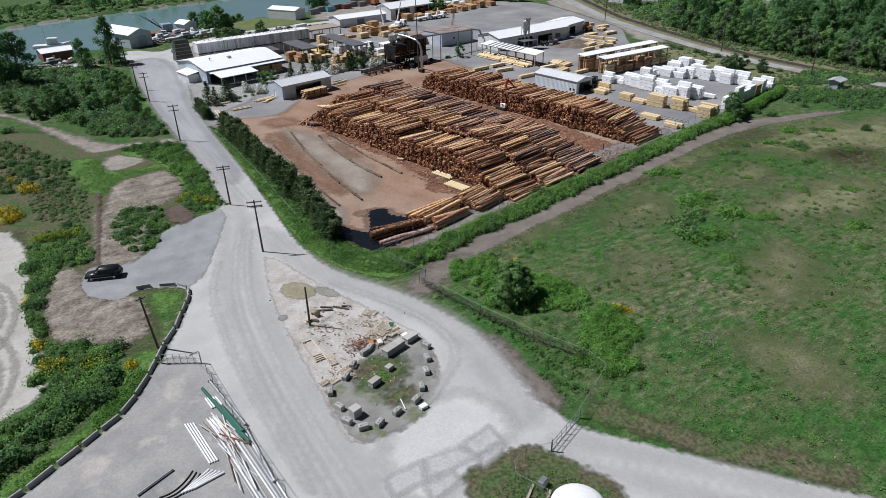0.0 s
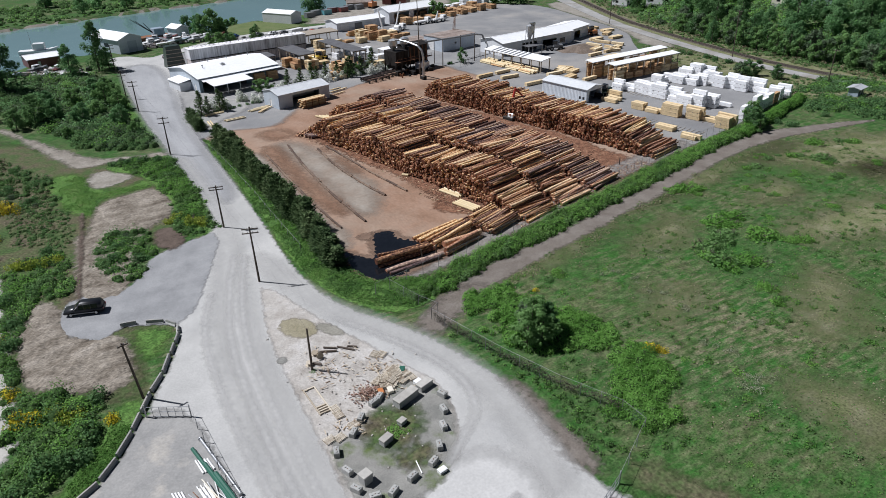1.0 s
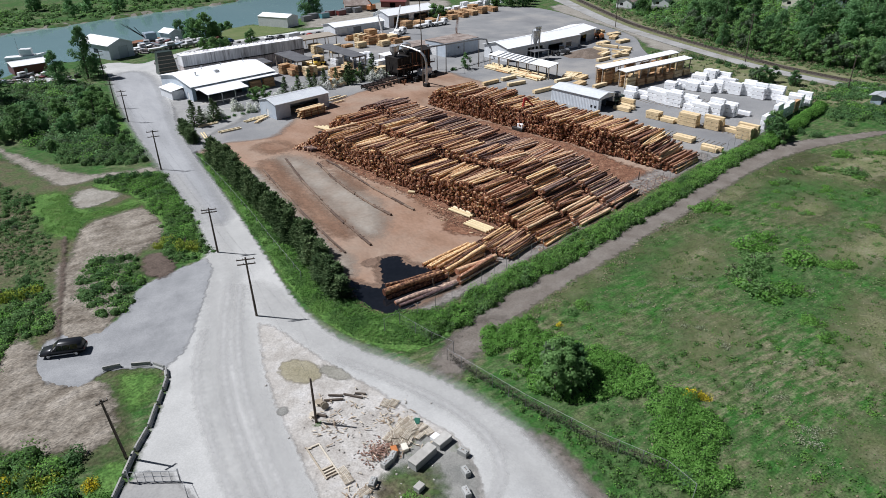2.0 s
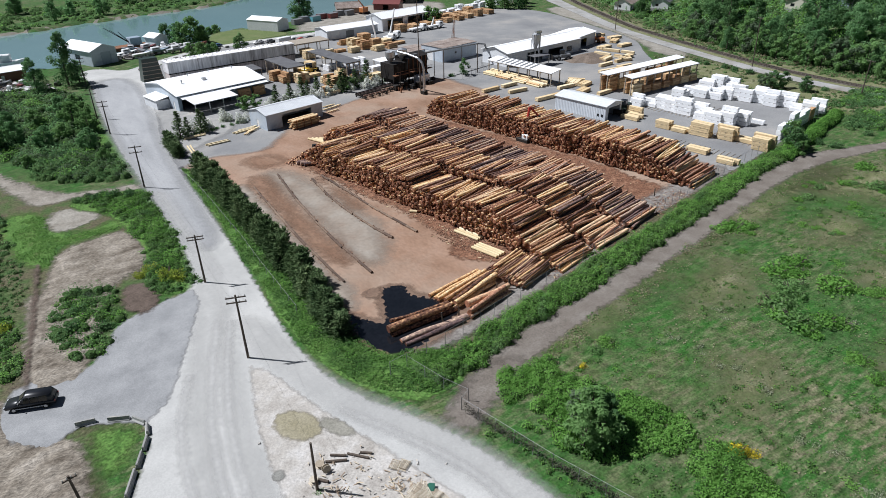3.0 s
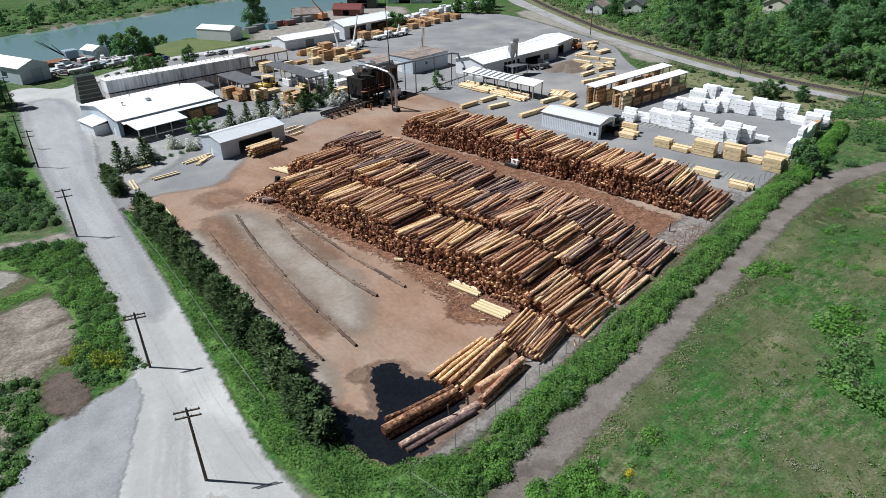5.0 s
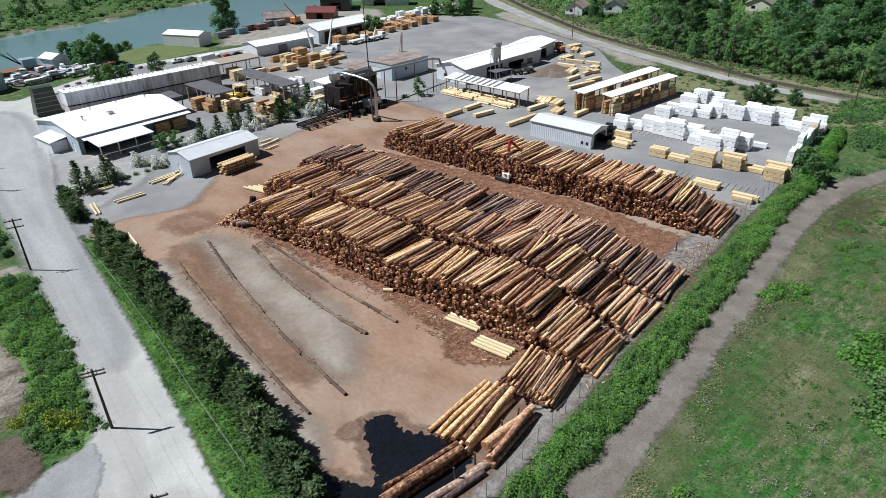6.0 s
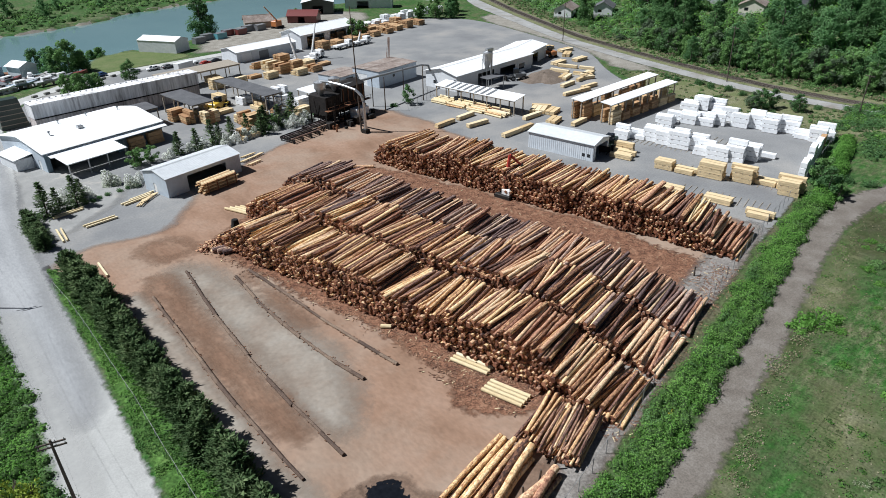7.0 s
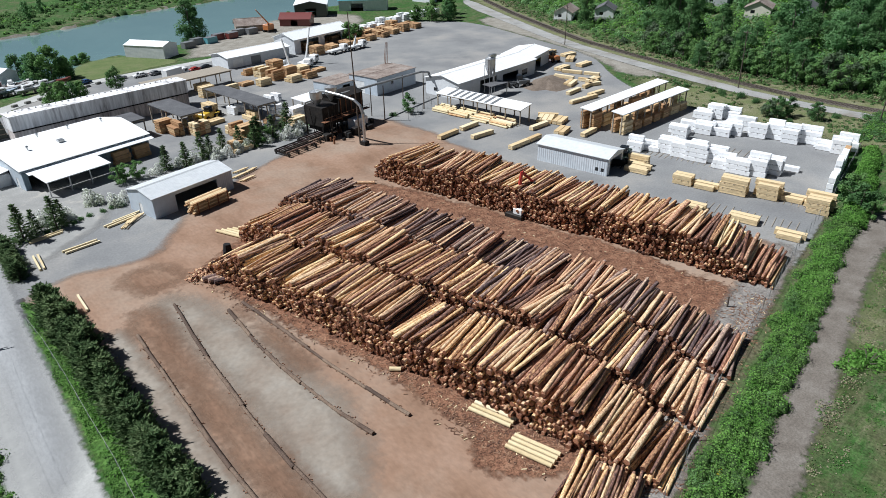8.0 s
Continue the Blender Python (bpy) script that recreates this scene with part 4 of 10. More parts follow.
def log_stack(name, u0, v0, v1, top, tones, label, length=10.9, seed=1, thick=1.0, single=300, turn=0.0, lean=0.05):
    """Logs lying along u, piled in layers along v up to the height top(v); the upper ones are single logs, the rest one mass."""
    rng = random.Random(seed)
    cx, cy = uv(u0 + length / 2, (v0 + v1) / 2)
    stack = thing(name, cx, cy, 0, 12.4 + turn, label, "log stack", "log stacks of the yard")
    step, layer = 0.47 * thick, 0.40 * thick
    # the loads that were set down one beside the other: each lies a little differently
    loads, edge = [], v0
    while edge < v1:
        edge += rng.uniform(3.2, 8.0)
        loads.append((edge, rng.gauss(0, 3.8), max(-0.4, min(0.5, rng.gauss(0.05, 0.36))), rng.uniform(-0.22, 0.22), rng.gauss(0, 0.25)))

    def load(v):
        return next((q for q in loads if v < q[0]), loads[-1])

    def height(v):
        h = top(v)
        q = load(v)
        dip = min(1.0, min(abs(v - w[0]) for w in loads) / 0.9)
        return h if h < 1.8 else h + q[2] - 0.6 * (1 - dip)

    spots = []
    k = 0
    while k < 40:
        z = 0.32 + k * layer
        v = v0 + (0.5 * step if k % 2 else 0) + rng.uniform(-0.1, 0.1)
        while v < v1:
            if z < height(v):
                spots.append((v, z, z + layer > height(v) - 0.02, z + 2 * layer > height(v)))
            v += step * rng.uniform(0.9, 1.1)
        k += 1
    uppers = [s for s in spots if s[2]]
    seconds = [s for s in spots if s[3] and not s[2]]
    rng.shuffle(seconds)
    chosen = set(uppers[:single] + seconds[:max(0, single - len(uppers))])
    body = {t: Geo() for t in tones}
    mid = (v0 + v1) / 2
    for s in spots:
        v, z, upper, _ = s
        if upper and top(v) > 1.0 and rng.random() < 0.12:
            continue
        _, slant, _, tint, push = load(v)
        swing = (slant if top(v) > 1.8 else 0) * (0.5 + 0.5 * min(1.0, z / 4)) + 3 * noise.noise(Vector((v * 0.23, seed, 0))) + rng.gauss(0, 2.6 if upper else 1.0)
        tone = tones[int(len(tones) * min(0.999, max(0, 0.5 + tint + 0.6 * noise.noise(Vector((v * 0.12, z * 0.3, seed + 3))) + rng.uniform(-0.3, 0.3))))]
        size = rng.choice((0.17, 0.17, 0.22, 0.22, 0.29))
        scale_l = rng.uniform(0.93, 1.05)
        shift = rng.gauss(0, 0.3 if upper else 0.2) + push + 0.3 * noise.noise(Vector((v * 0.5, z * 0.4, seed + 9)))
        rise = z + (rng.uniform(-0.08, 0.3) if upper else rng.uniform(-0.04, 0.04))
        m = pose(shift, v - mid, rise, rng.uniform(0, 360), rng.gauss(0, 1.6 if upper else 0.3), swing + (180 if rng.random() < 0.5 else 0))
        m = m @ Matrix.Diagonal((scale_l * length / 10.9, thick, thick, 1))
        if s in chosen:
            part("log", rng.choice(LOGS[tone, size]), None, stack, at=m)
        else:
            body[tone].tube(m @ Vector((-5.45, 0, 0)), m @ Vector((5.45, 0, 0)), size * thick * 1.0, size * thick * 0.9, 9, 0, 1)
    for tone, g in body.items():
        if g.v:
            part("log_mass", g, [M_LOG[tone, "island"], M_END["island"]], stack, kind="stuff")
    return stack


def rolling(v, seed, base, amp, lo, hi, lo_run, hi_run):
    rise, fall = max(0.0, min(1.0, (v - lo) / lo_run)), max(0.0, min(1.0, (hi - v) / hi_run + 0.12))
    full = base + amp * noise.noise(Vector((v * 0.09, seed, 1))) + amp * 0.5 * noise.noise(Vector((v * 0.35, seed, 7)))
    return max(0.75, full * rise ** 0.85 * math.sqrt(fall))


log_stack("log_stack", 88.4, 74.4, 144.5, lambda v: rolling(v, 1, 5.4, 0.9, 73.6, 144.5, 12, 12), ("golden", "mixed", "golden", "rusty"), "long stack of golden and brown bark-covered logs", seed=11, length=8.6, thick=1.06)
log_stack("log_stack", 98.2, 74.2, 150, lambda v: rolling(v, 2, 5.9, 0.9, 73.4, 150, 15, 9), ("mixed", "rusty", "golden", "dark"), "long stack of brown and grey logs behind another stack", seed=12, length=8.7, thick=1.06)
log_stack("log_stack", 108.6, 74.4, 152, lambda v: rolling(v, 3, 5.0 + max(0, v - 112) * 0.035, 0.8, 73.6, 152, 17, 10), ("dark", "mixed", "dark", "rusty"), "long stack of dark grey-brown logs beside the bark aisle", seed=13, length=8.8, thick=1.06)
log_stack("log_stack", 132.4, 74.6, 150, lambda v: rolling(v, 4, 5.3, 0.8, 73.0, 150, 11, 7), ("rusty", "mixed", "golden", "rusty"), "long stack of rusty brown logs beyond the bark aisle", seed=14, length=10.4, thick=1.06)
log_stack("log_stack", 69.3, 79.3, 84.4, lambda v: 1.6, ("golden", "golden", "mixed"), "low stack of thick golden logs near the puddle", seed=15, thick=1.6, length=10.0, turn=1)
log_stack("log_stack", 80.2, 75.8, 82.4, lambda v: 1.45, ("golden", "mixed"), "low stack of thin yellow and brown logs", seed=16, thick=0.8, length=7.4, turn=6)
log_stack("log_stack", 59.1, 79.9, 81.4, lambda v: 1.3, ("golden", "mixed"), "a few thick logs lying in the puddle", seed=17, thick=1.75, length=10.2, turn=-11)
log_stack("log_stack", 59.3, 76.9, 78.2, lambda v: 0.9, ("dark", "mixed"), "two dark logs on the ground near the fence", seed=18, thick=1.6, length=9.9, turn=-11.5)
log_stack("log_stack", 70.0, 76.1, 77.2, lambda v: 1.4, ("rusty", "mixed"), "a few brown logs on the ground near the fence", seed=19, thick=1.6, length=8.7)

# ---- buildings ----


def wall_run(place, length, height, holes, thick=0.22, at=None):
    """A wall along x, its outer face at y = 0, with openings (x0, x1, z0, z1) that go through; each panel is handed to place."""
    cuts = sorted({0.0, length} | {h[0] for h in holes} | {h[1] for h in holes})
    for a, b in zip(cuts, cuts[1:]):
        inside = [h for h in holes if h[0] <= a + 1e-6 and h[1] >= b - 1e-6]
        if not inside:
            place(Geo().box(a, 0, 0, b, thick, height, 0, at))
        for h in inside:
            if h[2] > 0.01:
                place(Geo().box(a, 0, 0, b, thick, h[2], 0, at))
            if h[3] < height - 0.01:
                place(Geo().box(a, 0, h[3], b, thick, height, 0, at))


def bow(rise, k):
    """Height of a bowed roof above its eaves at k, from 0 to 1 across the depth."""
    return rise * (1 - abs(2 * k - 1) ** 1.15)


def building(name, x, y, rz, long, deep, eave, ridge, wall, roof, label, holes=None, overhang=0.5, along="x", bowed=False, front=None):
    """A shed with real walls and roof. Local x runs long, y deep; holes by side 0..3 (front y=0, right, back, left); a bowed roof is an arch."""
    b = thing(name, x, y, 0, rz, label, "building")
    holes = holes or {}
    sides = [pose(0, 0, 0), pose(long, 0, 0, 0, 0, 90), pose(long, deep, 0, 0, 0, 180), pose(0, deep, 0, 0, 0, -90)]
    lens = [long, deep, long, deep]
    for s in range(4):
        inset = 0.22 if s % 2 else 0.0
        wall_run(lambda g: part("wall", g, front if front and s == 0 else wall, b), lens[s] - 2 * inset, eave, [(h[0] - inset, h[1] - inset, h[2], h[3]) for h in holes.get(s, [])], at=sides[s] @ pose(inset, 0, 0))
        for h in holes.get(s, []):
            if len(h) > 4 and h[4] == "door":
                d = Geo().box(h[0] + 0.05, 0.06, h[2], h[1] - 0.05, 0.14, h[3] - 0.05, 0, sides[s])
                for i in range(1, int((h[3] - h[2]) / 0.6)):
                    d.box(h[0] + 0.08, 0.04, h[2] + i * 0.6, h[1] - 0.08, 0.06, h[2] + i * 0.6 + 0.05, 0, sides[s])
                part("door", d, PAINT["white"] if len(h) < 6 else h[5], b)
            elif len(h) > 4 and h[4] == "window":
                part("window", Geo().box(h[0], 0.08, h[2], h[1], 0.12, h[3], 0, sides[s]), M_GLASS, b)
        if (along == "x" and s % 2) or (along == "y" and s % 2 == 0):
            w = lens[s]
            if bowed:
                arch = [(w * i / 12, eave + bow(ridge - eave, i / 12)) for i in range(13)]
                part("gable", Geo().add([sides[s] @ Vector((a, d, c)) for d in (0, 0.2) for a, c in arch], [tuple(range(13)), tuple(range(25, 12, -1)), (0, 13, 25, 12)]), wall, b)
                continue
            part("gable", Geo().add([sides[s] @ Vector(p) for p in [(0, 0, eave), (w, 0, eave), (w / 2, 0, ridge), (0, 0.2, eave), (w, 0.2, eave), (w / 2, 0.2, ridge)]],
                  [(0, 1, 2), (5, 4, 3), (0, 3, 4, 1), (1, 4, 5, 2), (2, 5, 3, 0)]), wall, b)
    o, t = overhang, 0.12
    if bowed:
        arch = [(-o + (deep + 2 * o) * i / 16, eave + 0.03 + max(-0.1, bow(ridge - eave, (-o + (deep + 2 * o) * i / 16) / deep))) for i in range(17)]
        part("roof", Geo().prism(arch + [(a, c + t) for a, c in reversed(arch)], -o, long + o), roof, b)
    elif along == "x":
        for side in (0, 1):
            y0, y1 = (-o, deep / 2) if side == 0 else (deep + o, deep / 2)
            drop = (ridge - eave) * o / (deep / 2)
            z0, z1 = eave - drop + 0.02, ridge + 0.02
            g = Geo()
            g.add([(-o, y0, z0), (long + o, y0, z0), (long + o, y1, z1), (-o, y1, z1), (-o, y0, z0 + t), (long + o, y0, z0 + t), (long + o, y1, z1 + t), (-o, y1, z1 + t)],
                  [(3, 2, 1, 0), (4, 5, 6, 7), (0, 1, 5, 4), (1, 2, 6, 5), (2, 3, 7, 6), (3, 0, 4, 7)])
            part("roof", g, roof, b)
        part("ridge_cap", Geo().prism([(deep / 2 - 0.25, ridge + 0.1), (deep / 2 + 0.25, ridge + 0.1), (deep / 2, ridge + 0.24)], -o, long + o), roof, b)
    else:
        for side in (0, 1):
            x0, x1 = (-o, long / 2) if side == 0 else (long + o, long / 2)
            drop = (ridge - eave) * o / (long / 2)
            z0, z1 = eave - drop + 0.02, ridge + 0.02
            g = Geo()
            g.add([(x0, -o, z0), (x1, -o, z1), (x1, deep + o, z1), (x0, deep + o, z0), (x0, -o, z0 + t), (x1, -o, z1 + t), (x1, deep + o, z1 + t), (x0, deep + o, z0 + t)],
                  [(3, 2, 1, 0), (4, 5, 6, 7), (0, 1, 5, 4), (1, 2, 6, 5), (2, 3, 7, 6), (3, 0, 4, 7)])
            part("roof", g, roof, b)
    return b


def canopy(name, x, y, rz, long, deep, z0, z1, roof, label, posts=4, rows=(0.3, -0.3), thick=0.18, post_mat=None):
    """A roof on posts, sloping from z0 at the front to z1 at the back."""
    b = thing(name, x, y, 0, rz, label, "canopy")
    g = Geo()
    g.add([(0, 0, z0), (long, 0, z0), (long, deep, z1), (0, deep, z1), (0, 0, z0 + thick), (long, 0, z0 + thick), (long, deep, z1 + thick), (0, deep, z1 + thick)],
          [(3, 2, 1, 0), (4, 5, 6, 7), (0, 1, 5, 4), (1, 2, 6, 5), (2, 3, 7, 6), (3, 0, 4, 7)])
    part("roof", g, roof, b)
    for r in rows:
        yy = r if r >= 0 else deep + r
        for i in range(posts):
            xx = 0.4 + (long - 0.8) * i / max(1, posts - 1)
            zt = z0 + (z1 - z0) * yy / deep
            part("post", Geo().box(xx - 0.12, yy - 0.12, 0, xx + 0.12, yy + 0.12, zt), post_mat or M_GREYWOOD, b)
        part("beam", Geo().box(0.2, yy - 0.1, z0 + (z1 - z0) * yy / deep - 0.32, long - 0.2, yy + 0.1, z0 + (z1 - z0) * yy / deep - 0.02), post_mat or M_GREYWOOD, b)
    return b


# the warehouse by the road
wh = building("warehouse", 42.4, 216, 12.4, 27, 21, 4.3, 6.0, M_PALEWALL, M_WHITEROOF, "pale warehouse with a broad white metal roof",
              {0: [(1.0, 15.5, 0, 3.5), (17, 20, 0, 3.0, "door", PAINT["bluegrey"]), (22.5, 25.5, 0, 3.0, "door", PAINT["bluegrey"])], 3: [(17.5, 18.6, 0, 2.2, "door"), (14, 15.4, 2.0, 3.2, "window")]}, bowed=True, front=M_BLUEWALL)
g = Geo().add([(0.5, 0, 3.9), (27.4, 0, 3.9), (27.4, -2.0, 3.5), (0.5, -2.0, 3.5), (0.5, 0, 4.0), (27.4, 0, 4.0), (27.4, -2.0, 3.6), (0.5, -2.0, 3.6)],
              [(0, 1, 2, 3), (7, 6, 5, 4), (3, 2, 6, 7), (1, 5, 6, 2), (0, 3, 7, 4)])
part("eave_roof", g, M_WHITEROOF, wh)
g = Geo().add([(1, -2.2, 3.7), (14, -2.2, 3.7), (14, -7.6, 3.1), (1, -7.6, 3.1), (1, -2.2, 3.8), (14, -2.2, 3.8), (14, -7.6, 3.25), (1, -7.6, 3.25)],
              [(0, 1, 2, 3), (7, 6, 5, 4), (3, 2, 6, 7), (1, 5, 6, 2), (0, 3, 7, 4)])
part("porch_roof", g, M_WHITEROOF, wh)
for i in range(4):
    part("post", Geo().box(1.2 + 4.1 * i, -7.4, 0, 1.4 + 4.1 * i, -7.2, 3.12), M_STEEL, wh)
g = Geo().box(-3.6, 6, 0, -0.02, 14, 2.5)
part("lean_to", g, M_WHITEWALL, wh)
g = Geo().add([(-3.9, 5.8, 2.5), (0, 5.8, 3.1), (0, 14.2, 3.1), (-3.9, 14.2, 2.5), (-3.9, 5.8, 2.62), (0, 5.8, 3.22), (0, 14.2, 3.22), (-3.9, 14.2, 2.62)],
              [(3, 2, 1, 0), (4, 5, 6, 7), (0, 1, 5, 4), (2, 3, 7, 6), (3, 0, 4, 7)])
part("lean_to_roof", g, M_WHITEROOF, wh)
for i, (a, b) in enumerate(((5, 7), (10, 13.5), (17, 14.5), (23.5, 12))):
    z = 4.4 + bow(1.7, b / 21)
    part("roof_vent", Geo().tube((a, b, z), (a, b, z + 0.7), 0.14).tube((a, b, z + 0.7), (a, b, z + 0.95), 0.3, 0.2), M_STEEL, wh)
part("roof_unit", Geo().slab(11, 6.3, 5.2, 12.2, 7.4, 6.15), M_STEEL, wh)

# the shed by the log yard
building("storage_shed", 56.6, 185.4, 12.4, 17, 8, 3.9, 4.9, M_PALEWALL, M_GREYROOF, "grey-blue metal shed with an open lumber bay",
              {0: [(4.5, 13.5, 0, 3.2)], 3: [(3.2, 4.2, 0, 2.1, "door")]}, overhang=0.25)
# the corrugated shed among the lumber
building("corrugated_shed", 131.2, 142.8, 11, 7.2, 16, 3.7, 4.5, M_RIBBED, M_GREYROOF, "pale blue corrugated shed with an open end",
              {0: [(1.2, 6.6, 0, 3.1)], 3: [(13.4, 14.1, 0.7, 1.5, "window"), (14.6, 15.3, 0.7, 1.5, "window")]}, overhang=0.3, along="y")
# drying kilns
kiln = thing("drying_kiln", 47.2, 246.9, 0, 7.1, "long streaked white drying kilns with roof vents", "building")
part("lower_wall", Geo().box(0, 0, 0, 43.6, 4.6, 3.6), M_KILNLOW, kiln)
part("upper_wall", Geo().box(-0.15, -0.15, 3.6, 43.75, 4.75, 7.0), M_KILN, kiln)
part("ledge", Geo().box(-0.25, -0.3, 3.45, 43.85, -0.1, 3.7), M_DARKSTEEL, kiln)
part("roof", Geo().box(-0.3, -0.3, 7.0, 43.9, 4.9, 7.15), M_KILN, kiln)
for i in range(28):
    part("roof_vent", Geo().box(0.8 + i * 1.5, 3.5, 7.15, 1.2 + i * 1.5, 3.9, 7.42, inset=0.06), M_KILN, kiln)
for i in range(9):
    part("kiln_door", Geo().box(2 + i * 4.6, -0.14, 0.1, 5.6 + i * 4.6, -0.02, 3.3), M_KILNLOW, kiln)
# canopies of the mill
canopy("dark_canopy", 79.0, 228.2, 9, 6.4, 15.6, 4.5, 4.9, M_DARKROOF, "dark flat canopy over stacked lumber", 3, (0.4, 7.5, -0.4))
canopy("dark_canopy", 96.7, 223.4, 8, 5.8, 24.5, 4.5, 4.8, M_DARKROOF, "long dark flat canopy over a sorting line", 3, (0.4, 6.5, 13.5, -0.4))
canopy("dark_canopy", 66.2, 232.6, 9, 6.5, 6.5, 4.3, 4.6, M_DARKROOF, "small dark flat canopy behind the warehouse", 3)
canopy("lumber_canopy", 84, 262, 8, 26, 7, 4.2, 4.5, M_GREYWOOD, "weathered canopy over cut lumber", 6)
r1 = canopy("rack_roof", 151.6, 162.4, 4, 37, 3.4, 4.9, 5.15, M_WHITEROOF, "long white roof over lumber racks", 11, (0.5, -0.5))
canopy("rack_roof", 154.2, 155.5, 2.5, 31, 3.3, 4.9, 5.15, M_WHITEROOF, "long white roof over lumber racks", 10, (0.5, -0.5))
# striped canopy of the mill
st = canopy("striped_canopy", 138.0, 203.2, -80.8, 27.0, 4.9, 3.9, 4.5, M_WHITEROOF, "white canopy with translucent grey roof strips", 7, (0.4, -0.4))
for i in range(8):
    x0 = 3.6 + i * 2.0
    part("skylight", Geo().add([(x0, 0.2, 4.11), (x0 + 0.9, 0.2, 4.11), (x0 + 0.9, 4.7, 4.665), (x0, 4.7, 4.665), (x0, 0.2, 4.13), (x0 + 0.9, 0.2, 4.13), (x0 + 0.9, 4.7, 4.685), (x0, 4.7, 4.685)],
                               [(4, 5, 6, 7), (0, 1, 5, 4), (1, 2, 6, 5), (2, 3, 7, 6), (3, 0, 4, 7)]), PAINT["grey"], st)
# planer mill with silo
building("planer_mill", 147.4, 204.6, 8, 38, 12, 4.6, 6.0, M_WHITEWALL, M_WHITEROOF, "white planer mill with a pale metal roof",
              {3: [(3, 4.2, 1.2, 2.2, "window"), (9, 10, 0, 2.1, "door"), (11, 12.2, 2.4, 3.4, "window")], 0: [(10, 18, 0, 3.4), (21, 29, 0, 3.0), (31, 34, 0.8, 2.6, "window")]})
building("planer_annex", 187.4, 212.6, 20, 14, 11, 4.4, 5.4, M_WHITEWALL, M_WHITEROOF, "white annex of the planer mill", {0: [(2, 7, 0, 3.2)]})
silo = thing("dust_silo", 158.6, 203.6, 0, 0, "grey cyclone dust silo on a steel frame", "silo")
part("cone", Geo().tube((0, 0, 4.6), (0, 0, 7.6), 0.3, 1.35, 14), M_STEEL, silo)
part("drum", Geo().tube((0, 0, 7.6), (0, 0, 9.8), 1.35, 1.35, 14), M_STEEL, silo)
part("cap", Geo().tube((0, 0, 9.8), (0, 0, 10.3), 1.4, 0.5, 14), M_STEEL, silo)
part("head_duct", Geo().box(-0.3, -0.5, 10.1, 2.1, 0.5, 10.9), M_STEEL, silo)
part("down_pipe", Geo().tube((1.8, 0, 3.4), (1.8, 0, 10.4), 0.34), M_STEEL, silo)
for a, b in ((-1.0, -1.0), (1.0, -1.0), (1.0, 1.0), (-1.0, 1.0)):
    part("leg", Geo().tube((a, b, 0), (a, b, 8.0), 0.1, n=6), M_STEEL, silo)
part("small_roof", Geo().box(-4.2, -5.0, 3.4, 2.6, -1.4, 3.6), M_DARKROOF, silo)
for a in (-3.9, 2.3):
    part("roof_post", Geo().box(a - 0.1, -4.8, 0, a + 0.1, -4.6, 3.4), M_STEEL, silo)
# square block with a rusty roof
building("block_building", 133.6, 223.6, 11, 17, 11, 4.8, 4.9, M_PALEWALL, M_BROWNROOF, "pale blue block building with a rusty flat roof",
              {3: [(1.6, 6, 0, 3.4, "door")], 0: [(6, 7, 2.2, 3.0, "window")]}, overhang=0.2)
building("low_annex", 124.6, 231.5, 11, 11, 9, 3.2, 3.3, M_PALEWALL, M_BROWNROOF, "low annex with a rusty flat roof", {0: [(3, 6, 0, 2.6)]}, overhang=0.2)
canopy("pack_shed", 109.0, 221.6, 12, 7.0, 5.4, 3.4, 3.7, M_WHITEROOF, "small white roofed shed over wrapped packs", 3)
# back row
building("long_white_shed", 117.4, 285.4, 7, 25, 10, 3.6, 4.6, M_WHITEWALL, M_WHITEROOF, "low white shed with a white roof", {0: [(2, 6, 0, 2.8, "door"), (9, 13, 0, 2.8, "door", PAINT["grey"])]})
building("open_white_shed", 145.2, 289.6, 12.5, 29, 11, 5.2, 7.0, M_WHITEWALL, M_WHITEROOF, "large white shed with an open front", {0: [(3, 12, 0, 4.4), (15, 24, 0, 4.4)]})
building("river_shed", 98.8, 330.6, -57, 16.6, 8, 4.2, 5.3, M_WHITEWALL, M_WHITEROOF, "white shed on the grassy river bank", {3: [(3, 6, 0, 3, "door")]}, overhang=0.12)
building("green_shed", 187, 362, -34, 15, 18, 5.6, 7.2, PAINT["darkgreen"], M_WHITEROOF, "dark green shed with a white roof", {0: [(5, 10, 0, 4)]}, along="y")
building("red_barn", 170.4, 346.6, -45, 13.5, 8, 3.0, 5.2, PAINT["maroon"], PAINT["maroon"], "low arched red barn near the river", {0: [(5, 8, 0, 2.6)]}, bowed=True)
building("grey_house", 149.5, 346, -20, 12, 8, 2.8, 5.0, M_GREYWOOD, M_BROWNROOF, "weathered grey house with a brown roof", {0: [(3, 4.2, 0.9, 2.0, "window"), (7, 8.2, 0.9, 2.0, "window")]})
building("teal_shed", 213, 364, -40, 24, 10, 5, 6.2, M_WHITEWALL, PAINT["teal"], "long shed with a blue-green roof", {0: [(6, 12, 0, 3.5)]})
building("white_shed", 262, 352, 10, 30, 12, 4.5, 6, M_WHITEWALL, M_WHITEROOF, "white shed far along the river road", {0: [(6, 12, 0, 3.5)]})
